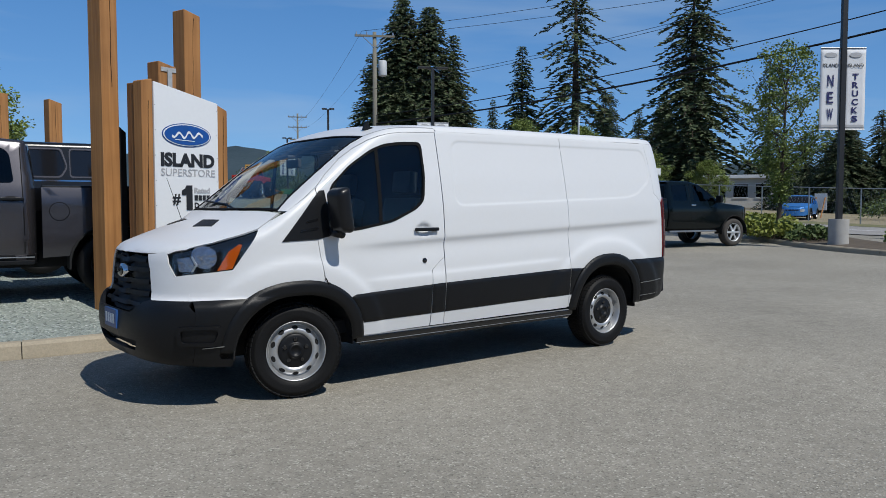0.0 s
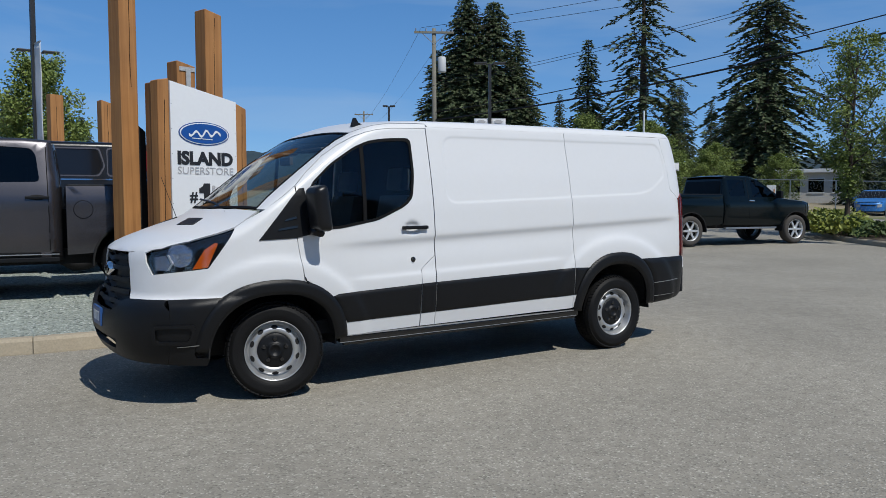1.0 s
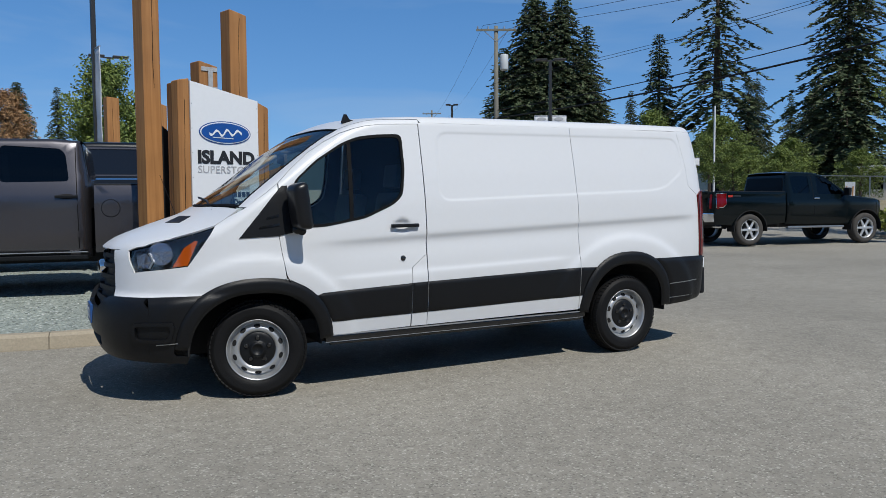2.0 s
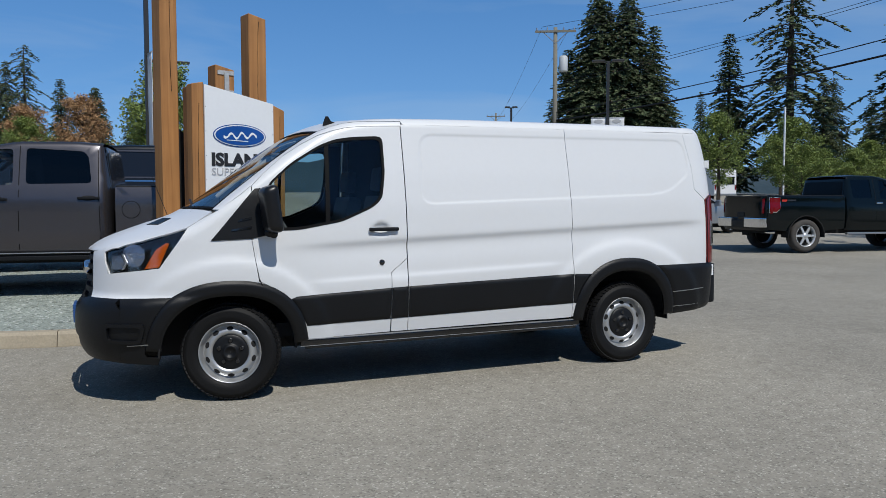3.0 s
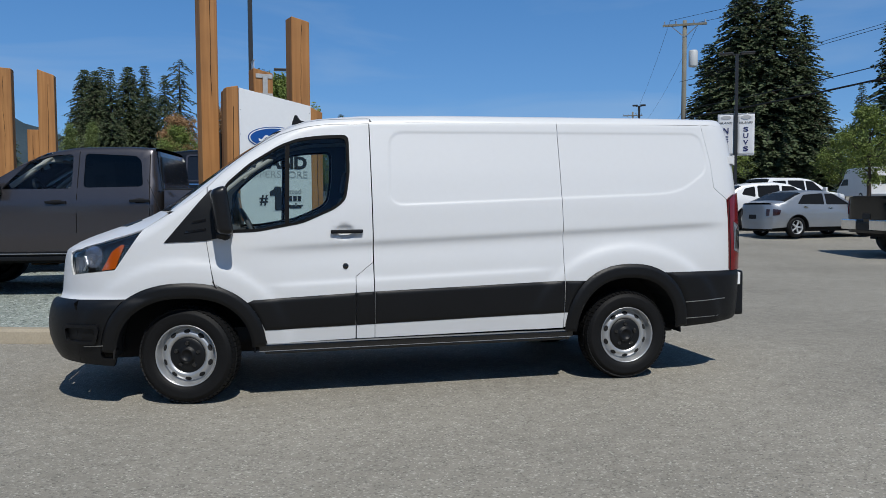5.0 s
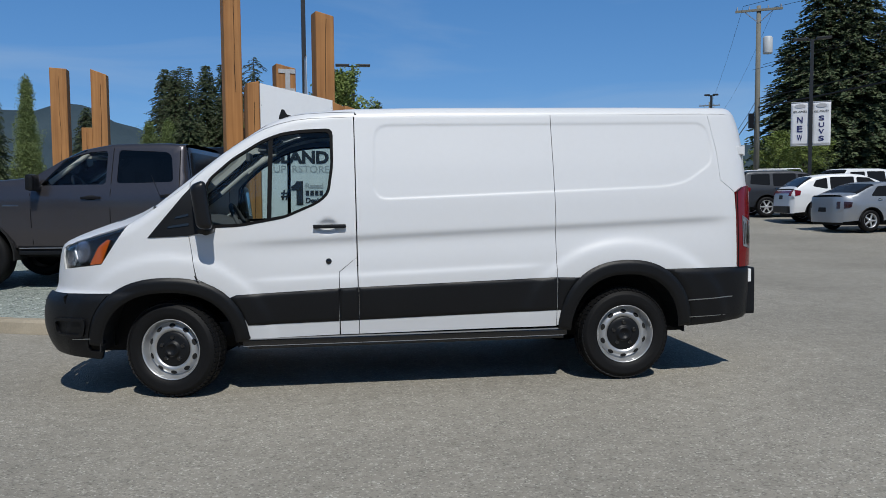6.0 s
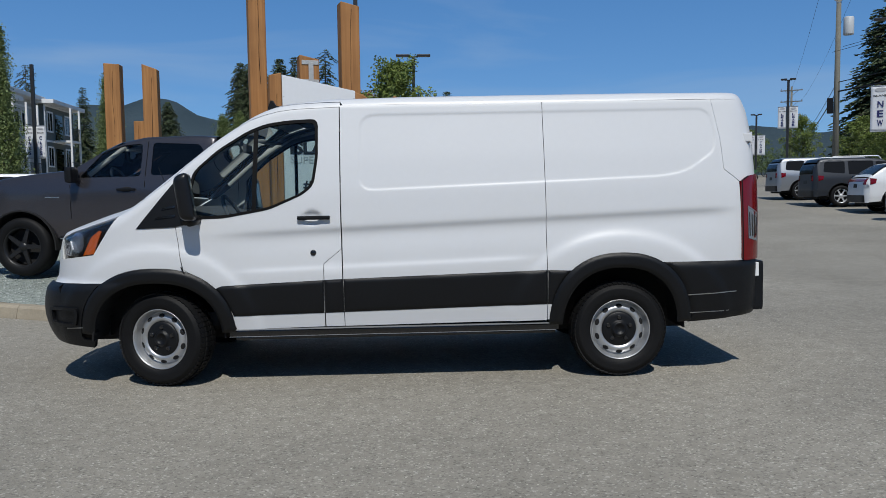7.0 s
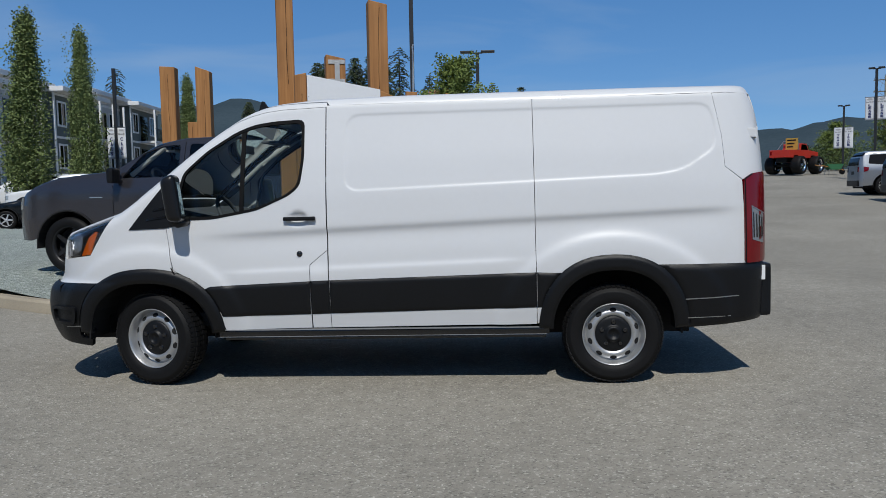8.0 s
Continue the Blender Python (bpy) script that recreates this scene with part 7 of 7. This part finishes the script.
for proto, x, y, h, turn, wide in (
        (full, 52.2, 67.6, 22.0, 100, 1.15), (slim, 47.0, 71.5, 16.5, 10, 1.5), (full, 50.5, 71.0, 18.0, 200, 1.3), (full, 54.0, 66.0, 14.0, 300, 1.6), (full, 48.3, 68.0, 13.0, 45, 1.6),
        (slim, 62.0, 62.5, 18.0, 190, 1.15), (broad, 68.9, 56.0, 13.0, 30, 0.9), (slim, 84.1, 92.9, 16.5, 0, 0.9), (slim, 103.0, 78.0, 15.0, 60, 1.1), (full, 106, 74, 12, 5, 1.2),
        (broad, 72.0, 46.0, 16.0, 120, 1.0), (thin, 70.0, 36.0, 15.0, 220, 1.1),
        (full, 58.5, 23.0, 7.6, 15, 1.5), (broad, 61.0, 21.5, 8.2, 75, 1.4), (full, 62.5, 18.5, 7.8, 130, 1.5), (broad, 60.5, 25.5, 6.8, 210, 1.3), (full, 64.0, 15.0, 8.4, 60, 1.4), (broad, 57.5, 27.5, 5.6, 20, 1.5), (full, 99.5, 42.4, 10.5, 0, 1.6), (broad, 103.0, 38.0, 11.5, 90, 1.5), (full, 105.0, 33.0, 10.0, 30, 1.7), (broad, 98.0, 47.0, 9.5, 210, 1.6), (full, 104.0, 28.0, 12.0, 60, 1.6), (broad, 106.0, 22.0, 11.0, 10, 1.7), (full, 104.0, 16.0, 12.0, 10, 1.7),
        (full, -20.4, 93.0, 15.6, 0, 1.0), (slim, -19.0, 95.0, 16.2, 40, 1.0), (full, -15.8, 93.9, 16.2, 80, 1.0), (slim, -14.2, 95.6, 16.6, 130, 1.1), (broad, -11.5, 92.0, 15.0, 10, 0.9), (thin, -9.0, 84.8, 15.6, 60, 1.2), (slim, -6.0, 90.0, 13.0, 200, 1.1), (full, -2.5, 88.0, 12.0, 250, 1.0),
        (full, -18.0, 86.4, 14.4, 30, 0.9), (slim, -16.0, 84.2, 14.2, 170, 1.0),
        (broad, -13.0, 90.0, 12.5, 300, 1.2), (slim, 1.5, 95.0, 12.5, 30, 1.0), (full, 5.0, 92.0, 11.5, 80, 1.1), (slim, 9.5, 96.0, 11.0, 30, 1.2), (full, 13.0, 98.0, 9.5, 230, 1.2),
        (thin, -43.7, 86.9, 14.6, 30, 0.95), (slim, -47.0, 110.0, 15.0, 40, 1.0), (full, -38.0, 120.0, 14.0, 10, 1.1), (broad, 77.0, 62.0, 14.0, 10, 1.1), (full, 80.0, 56.0, 13.0, 100, 1.1)):
    grow(proto, x, y, h, turn, wide)

round_crown = lambda f: 0.30 * max(0.0, math.sin(math.pi * min(1, max(0, (f - 0.2) / 0.8)) ** 0.8)) + 0.02
column = lambda f: 0.145 * max(0.0, min(1.0, (f - 0.02) * 6)) * max(0.02, 1 - max(0, f - 0.20) / 0.82) ** 1.15 + 0.002
open_crown = lambda f: 0.24 * max(0.0, math.sin(math.pi * min(1, max(0, (f - 0.25) / 0.78)))) + 0.03

leafy("maple_tree", "light green young maple with upright shoots", at(1.0, 23.0, 0, 0) @ Matrix.Scale(5.55, 4), 21, lambda f: round_crown(f) * 0.92, 0.022, LEAVES, 17000, limbs=14)
m2 = leafy("street_tree", "thin young street tree with open pale leaves", at(23.0, 8.4, 0, 0.1) @ Matrix.Scale(6.6, 4), 22, open_crown, 0.016, LEAVES, 11000, trunk_r=0.014, limbs=14, fork=0.22)
POPLAR = material("poplar_leaves", (0.21, 0.26, 0.085), 0.6, second=(0.075, 0.11, 0.038), scale=2.5, piece=0.25, spec=0.3)
m3 = leafy("poplar_tree", "tall narrow columnar poplar", at(-19.4, 28.8, 0, 0) @ Matrix.Scale(9.0, 4), 23, column, 0.015, POPLAR, 27000, trunk_r=0.012, limbs=16, fork=0.08, tall=2.2)
m4 = leafy("broadleaf_tree", "small spreading green tree with a forked trunk", at(33.9, 32.3, 0, 0) @ Matrix.Scale(5.9, 4), 24, round_crown, 0.022, LEAVES, 12000, limbs=10, trunk_r=0.024)
m5 = leafy("rust_tree", "rusty brown-leaved tree before the firs", at(-3.1, 67.6, 0, 0) @ Matrix.Scale(8.2, 4), 25, round_crown, 0.024, LEAVES_RUST, 12000, limbs=10)


def plant(proto, x, y, h, turn, wide=1.0, lift=0.0):
    return copy_thing(proto, at(x, y, turn, lift) @ Matrix.Diagonal((h * wide / proto.scale[0], h * wide / proto.scale[1], h / proto.scale[2], 1)))


plant(m3, -16.45, 29.0, 8.1, 140, 0.82)
plant(m3, -20.5, 50.9, 8.3, 60, 0.9)
plant(m3, -23.0, 58.0, 7.5, 200, 0.9)
plant(m3, -11.5, 52.0, 5.5, 20, 1.2)
plant(m3, -14.5, 60.0, 5.8, 90, 1.4)
for x, y, h, turn, wide in ((39.4, 27.1, 3.6, 30, 1.3), (36.5, 28.2, 3.8, 100, 1.3), (42.0, 32.0, 3.8, 200, 1.4), (47.0, 39.0, 6.5, 10, 1.2), (27.4, 46.0, 4.4, 80, 1.0), (32.0, 44.0, 4.8, 170, 1.3), (30.2, 63.0, 3.2, 250, 1.5), (33.0, 68.0, 4.2, 40, 1.5), (35.0, 52.0, 4.6, 120, 1.5), (-7.5, 70.0, 6.5, 60, 1.2), (6.5, 72.0, 6.0, 160, 1.2), (51.0, 30.0, 3.8, 290, 1.5), (55.0, 48.0, 5.5, 40, 1.3), (48.0, 52.0, 5.5, 140, 1.3), (56.0, 40.0, 5.0, 250, 1.4)):
    plant(m4, x, y, h, turn, wide)
plant(m5, -8.0, 75.0, 8.0, 100)
plant(m2, 27.0, 5.0, 2.2, 50, 1.2)
# ---- planting bed, road, fence, flats and hills ----
bed_line = rounded_path([(30.0, 14.2), (27.5, 12.6), (24.5, 10.6), (21.5, 8.0), (19.4, 5.4), (18.0, 2.9), (17.5, 0.5), (17.2, -4.0)])[::-1]
bed_line = [Vector((p.x, p.y)) for p in bed_line]
bed_kerb = kerb_run(bed_line[::-1], "bed_kerb", "grey concrete kerb of the planting bed", 0.14, 0.15, 2.2)
back_line = offset_path(bed_line[::-1], 3.4)
front_line = offset_path(bed_line[::-1], 0.14)
bm = bmesh.new()
rows = [[bm.verts.new((p.x, p.y, float(ground_z(p.x, p.y)) + h)) for p in line_] for line_, h in ((front_line, 0.12), (offset_path(bed_line[::-1], 1.6), 0.2), (back_line, 0.05))]
for a, b in zip(rows, rows[1:]):
    for i in range(len(a) - 1):
        bm.faces.new((a[i], a[i + 1], b[i + 1], b[i]))
bmesh.ops.recalc_face_normals(bm, faces=bm.faces[:])
if sum(f.normal.z for f in bm.faces) < 0:
    bmesh.ops.reverse_faces(bm, faces=bm.faces[:])
single("bed_soil", bm, material("bark_mulch", (0.11, 0.085, 0.06), 0.95, vary=0.4, scale=5, bump=0.7, bump_scale=30), "brown bark mulch in the planting bed", "soil", kind="structure", smooth=True)


def low_shrub(label, x, y, r, h, mat, seed, lift=0.15):
    """A low mound of small leaves on twigs."""
    rnd = random.Random(seed)
    shrub = thing("shrub", label, "shrub", at(x, y, 0, lift), "bed shrubs")
    twig = bmesh.new()
    for k in range(9):
        a = k * 0.7
        tube(twig, (0, 0, 0), (math.cos(a) * r * 0.7, math.sin(a) * r * 0.7, h * 0.7), 0.012, 0.004, 4)
    part("twigs", twig, BARK, shrub)
    verts, faces = [], []
    for _ in range(int(700 * r)):
        a, q = rnd.uniform(0, 6.3), math.sqrt(rnd.random())
        top = h * (1 - 0.6 * q * q) * rnd.uniform(0.25, 1.05)
        p = Vector((math.cos(a) * q * r, math.sin(a) * q * r, top))
        u = Vector((rnd.gauss(0, 1), rnd.gauss(0, 1), rnd.gauss(0.4, 0.6))).normalized()
        v = u.cross(Vector((rnd.gauss(0, 1), rnd.gauss(0, 1), rnd.gauss(0, 1)))).normalized()
        s = rnd.uniform(0.05, 0.11)
        i = len(verts)
        verts.extend((p - u * s, p + v * s * 0.5, p + u * s, p - v * s * 0.5))
        faces.append((i, i + 1, i + 2, i + 3))
    me = bpy.data.meshes.new("leaves")
    me.from_pydata([tuple(v) for v in verts], [], faces)
    me.materials.append(mat)
    ob = new("leaves", me)
    ob.parent = shrub
    return shrub


seed_ = 50
inner_line = offset_path(bed_line[::-1], 0.9)
for k in range(2, len(inner_line) - 4, 1):
    p = inner_line[k]
    seed_ += 1
    q = random.Random(seed_)
    bright = 6 <= k <= 10
    if p.y < 5.6:
        continue
    low_shrub("bright yellow-green low shrub" if bright else "low dull green ground shrub", p.x + q.uniform(-0.3, 0.3), p.y + q.uniform(-0.3, 0.5), q.uniform(0.6, 0.9), q.uniform(0.35, 0.6) + (0.15 if bright else 0), HEDGE if bright else LEAVES_DARK, seed_)
    if k % 2:
        low_shrub("low dull green ground shrub", p.x + 1.0, p.y + 0.3, 0.7, 0.4, LEAVES, seed_ + 400)

for k, (x, y) in enumerate(((20.9, 8.0), (21.4, 8.7), (20.5, 7.3))):
    low_shrub("bright yellow-green low shrub", x + 0.6, y + 0.2, 0.75, 0.62, HEDGE, 960 + k)
low_shrub("thin leggy young shrub beside the lamp post", 20.6, 3.4, 0.45, 0.75, LEAVES, 990)
# road beyond the bed with a pale verge
def strip(name, a, b, w, lift, mat, label):
    a, b = Vector(a), Vector(b)
    n = (b - a).normalized()
    side = Vector((-n.y, n.x))
    bm = bmesh.new()
    rows = []
    for i in range(41):
        c = a.lerp(b, i / 40)
        rows.append([bm.verts.new((q.x, q.y, float(ground_z(q.x, q.y)) + lift)) for q in (c - side * w / 2, c, c + side * w / 2)])
    for p, q in zip(rows, rows[1:]):
        for i in range(2):
            bm.faces.new((p[i], q[i], q[i + 1], p[i + 1]))
    bmesh.ops.recalc_face_normals(bm, faces=bm.faces[:])
    if sum(f.normal.z for f in bm.faces) < 0:
        bmesh.ops.reverse_faces(bm, faces=bm.faces[:])
    return single(name, bm, mat, label, "road", kind="structure")


GRASS = material("dry_verge_grass", (0.20, 0.17, 0.09), 0.95, second=(0.08, 0.10, 0.035), scale=0.6, bump=0.6, bump_scale=20)
strip("verge", (38.5, -34), (38.5, 30), 3.0, 0.04, GRASS, "dry grass verge along the road")
strip("yard", (50.0, -6), (50.0, 36), 20.0, 0.02, material("pale_dirt", (0.30, 0.25, 0.17), 0.95, second=(0.16, 0.14, 0.08), scale=0.5, bump=0.5, bump_scale=12), "pale dirt yard behind the fence")
strip("road", (33.0, -34), (33.0, 30), 8.0, 0.03, grain_material("road_asphalt", (0.26, 0.25, 0.24), (0.33, 0.32, 0.31), (0.17, 0.16, 0.155), 0.02, 0.9, 0.2), "pale grey road beyond the planting bed")
for k in range(9):
    strip("lane_mark", (33.0, -34 + k * 7.0), (33.0, -31 + k * 7.0), 0.14, 0.036, SIGN_WHITE, "white dashed lane mark")


def chain_fence(label, a, b, h):
    """Posts, rails and sparse wires of a mesh fence."""
    a, b = Vector((*a, 0)), Vector((*b, 0))
    f = thing("mesh_fence", label, "fence", kind="")
    n = int((b - a).length / 2.6)
    tops = []
    for i in range(n + 1):
        p = a.lerp(b, i / n)
        z = float(ground_z(p.x, p.y))
        tops.append(Vector((p.x, p.y, z)))
        part("post", tubes(((p.x, p.y, z), (p.x, p.y, z + h), 0.035), n=8), GALV, f)
    for u, v in zip(tops, tops[1:]):
        bm = bmesh.new()
        tube(bm, u + Vector((0, 0, h)), v + Vector((0, 0, h)), 0.024, 0.024, 6)
        part("rail", bm, GALV, f)
        mesh_ = bmesh.new()
        for k in range(14):
            for s in (0, 1):
                t0_, t1_ = k / 14, (k + 3) / 14
                if t1_ > 1:
                    continue
                z0_, z1_ = (0.05, h) if s else (h, 0.05)
                tube(mesh_, u.lerp(v, t0_) + Vector((0, 0, z0_)), u.lerp(v, t1_) + Vector((0, 0, z1_)), 0.0022, 0.0022, 3, False)
        part("wire_mesh", mesh_, GALV, f)
    return f


# scrub behind the fence, open before the workshop
for k in (0, 1, 2, 3, 4, 5, 13, 14, 15):
    q = random.Random(700 + k)
    low_shrub("tall dark scrub behind the fence", 50.0 + q.uniform(-2, 9), 10.0 + k * 1.75 + q.uniform(-0.5, 0.5), q.uniform(1.6, 2.4), q.uniform(1.6, 2.6), LEAVES_DARK, 700 + k, 0)
for k, (x, y) in enumerate(((27.0, 60.0), (29.0, 61.5), (31.0, 60.5), (33.0, 62.5), (28.0, 64.0), (30.5, 65.0))):
    low_shrub("dark green bushes at the end of the lot", x, y, 1.7, 2.3, LEAVES_DARK, 800 + k, 0)
chain_fence("grey chain-link fence on the far verge", (40.2, -6), (39.8, 30), 1.9)
for k, (x, y, w) in enumerate(((46.9, 18.6, 0.75), (42.5, 24.4, 0.55))):
    crate = thing("site_panel", "pale site board leaning behind the fence", "board", at(x, y, 100 + 20 * k))
    part("board", boxes(((0, 0, 0.5), (w, 0.05, 1.55)), bevel=0.01), SIGN_WHITE, crate)
    for bx in (0.1, w - 0.1):
        part("brace", tubes(((bx, 0.05, 1.3), (bx, 0.9, 0.0), 0.04), n=6), TIMBER, crate)


def shed(label, m, w, d, h, wall, doors):
    """A low flat-roofed shop building with its openings."""
    b = thing("low_building", label, "building", m)
    part("wall", boxes(((-w / 2, -d / 2, 0), (w / 2, d / 2, h))), wall, b)
    part("roof", boxes(((-w / 2 - 0.4, -d / 2 - 0.4, h), (w / 2 + 0.4, d / 2 + 0.4, h + 0.3)), bevel=0.04), PEARL_PAINT, b)
    for k in range(doors):
        x = -w / 2 + (k + 0.5) * w / doors
        win = part("window", boxes(((x - w / doors * 0.32, -d / 2 - 0.03, 0.9), (x + w / doors * 0.32, -d / 2 - 0.01, h - 0.5))), TINTED, b)
        part("window_frame", boxes(((x - w / doors * 0.35, -d / 2 - 0.05, 0.8), (x + w / doors * 0.35, -d / 2 - 0.015, 0.9)), ((x - w / doors * 0.35, -d / 2 - 0.05, h - 0.5), (x + w / doors * 0.35, -d / 2 - 0.015, h - 0.42))), PEARL_PAINT, win)
    return b


RENDER_WALL = material("pale_render", (0.55, 0.54, 0.52), 0.85, vary=0.12, scale=1.0)
shed("low white workshop behind the fence", at(60.6, 32.8, -65), 5.4, 4.0, 2.5, RENDER_WALL, 3)


# block of flats
SIDING = material("grey_green_siding", (0.13, 0.15, 0.14), 0.8, vary=0.18, scale=0.5, bump=0.15, bump_scale=8)
SIDING_PALE = material("pale_siding", (0.52, 0.53, 0.53), 0.8, vary=0.1, scale=0.6)
TRIM = material("white_trim", (0.72, 0.73, 0.73), 0.6, vary=0.05)
flats = thing("apartment_building", "three-storey grey-green flats with white trim and balconies", "building", at(-26.0, 36.0, 96.5, -1.8))
STOREY, N = 2.85, 5
for k in range(N):
    x0, x1 = k * 7.2 - 6.0, k * 7.2 + 1.2
    step_ = 0.9 if k % 2 else 0.0
    base_z = k * 0.28
    top_z = base_z + 3 * STOREY + (0.5 if k % 2 else 0.0)
    wall_mat = SIDING if k % 2 == 0 else SIDING_PALE
    bay = part("bay_wall", boxes(((x0, step_, -2.0), (x1 - 0.01, 11.0, top_z))), wall_mat, flats)
    part("bay_roof", boxes(((x0 - 0.5, step_ - 0.9, top_z), (x1 + 0.45, 11.4, top_z + 0.32)), bevel=0.03), TRIM, flats, "flat white overhanging roof")
    part("corner_board", boxes(((x0 - 0.06, step_ - 0.05, -1.5), (x0 + 0.14, step_ + 0.05, top_z))), TRIM, bay)
    for st in range(3):
        z = base_z + st * STOREY
        part("band", boxes(((x0 + 0.14, step_ - 0.04, z + STOREY - 0.18), (x1 - 0.02, step_ - 0.003, z + STOREY - 0.02))), TRIM, bay)
        for wx in (x0 + 1.1, x0 + 5.4):
            win = part("window", boxes(((wx - 0.55, step_ - 0.03, z + 0.75), (wx + 0.55, step_ - 0.012, z + 2.2))), TINTED, flats)
            part("window_frame", boxes(((wx - 0.68, step_ - 0.06, z + 2.2), (wx + 0.68, step_ - 0.004, z + 2.33)), ((wx - 0.68, step_ - 0.06, z + 0.62), (wx + 0.68, step_ - 0.004, z + 0.75)), ((wx - 0.68, step_ - 0.06, z + 0.75), (wx - 0.55, step_ - 0.004, z + 2.2)), ((wx + 0.55, step_ - 0.06, z + 0.75), (wx + 0.68, step_ - 0.004, z + 2.2)), ((wx - 0.04, step_ - 0.05, z + 0.75), (wx + 0.04, step_ - 0.004, z + 2.2))), TRIM, win)
        bal = part("balcony", boxes(((x0 + 2.1, step_ - 1.4, z - 0.14), (x0 + 4.5, step_ - 0.01, z + 0.03))), TRIM, flats)
        part("balcony_door", boxes(((x0 + 2.4, step_ - 0.03, z + 0.05), (x0 + 4.2, step_ - 0.012, z + 2.2))), TINTED, bal)
        rail = bmesh.new()
        for i in range(17):
            x = x0 + 2.12 + i * 0.148
            tube(rail, (x, step_ - 1.36, z), (x, step_ - 1.36, z + 1.05), 0.012, 0.012, 4)
        box(rail, (x0 + 2.1, step_ - 1.40, z + 1.03), (x0 + 4.5, step_ - 1.33, z + 1.09))
        part("balcony_rail", rail, POLE_DARK, bal)
        for px in (x0 + 2.1, x0 + 4.36):
            part("balcony_post", boxes(((px, step_ - 1.4, z + 0.031), (px + 0.14, step_ - 1.26, z + STOREY - 0.145))), TRIM, bal)

# wooded hills round the valley
HILL = material("wooded_hill", (0.045, 0.066, 0.080), 0.95, second=(0.030, 0.048, 0.060), scale=0.02, spec=0.1)


def ridge(label, r0, r1, a0, a1, heights, seed):
    """A wooded ridge seen across the valley, between two bearings in degrees from +y."""
    bm = bmesh.new()
    n, rows = 120, []
    for j, (rr, k) in enumerate(((r0, 0.0), (r0 * 1.15, 0.45), (r1 * 0.95, 0.92), (r1, 1.0), (r1 * 1.3, 0.6))):
        row = []
        for i in range(n + 1):
            a = a0 + (a1 - a0) * i / n
            h = float(np.interp(a, [p[0] for p in heights], [p[1] for p in heights]))
            h += (0.010 * noise.noise(Vector((a * 0.35, seed, j))) + 0.003 * noise.noise(Vector((a * 2.5, seed, j)))) * k * 3 * 57.3 * 0.3
            z = rr * math.tan(radians(max(0.1, h))) * k + (0 if j == 0 else 1.4)
            row.append(bm.verts.new((rr * math.sin(radians(a)), rr * math.cos(radians(a)), z if j else -5)))
        rows.append(row)
    for a, b in zip(rows, rows[1:]):
        for i in range(n):
            bm.faces.new((a[i], a[i + 1], b[i + 1], b[i]))
    bmesh.ops.recalc_face_normals(bm, faces=bm.faces[:])
    return single("hill_backdrop", bm, HILL, label, "hill", kind="structure", smooth=True)


ridge("blue-green wooded hill across the valley", 700, 950, -75, 8, [(-75, 4.5), (-40, 5.0), (-26, 5.6), (-17, 6.3), (-14.5, 5.2), (-12, 3.9), (-8, 2.8), (8, 2.2)], 3.1)
ridge("low wooded ridge behind the town", 600, 800, 4, 80, [(4, 2.3), (10, 2.9), (18, 3.5), (23, 3.9), (30, 3.3), (45, 2.6), (80, 2.5)], 7.7)
# trees and roofs behind the camera keep reflections true
for x, y, h, turn, wide in ((-30, -38, 17, 10, 1.2), (-18, -44, 19, 60, 1.2), (-4, -47, 16, 30, 1.3), (9, -45, 18, 200, 1.2), (22, -43, 16, 100, 1.3), (36, -40, 18, 140, 1.2), (-42, -28, 17, 20, 1.2), (-48, -8, 16, 50, 1.3)):
    grow(full, x, y, h, turn, wide)
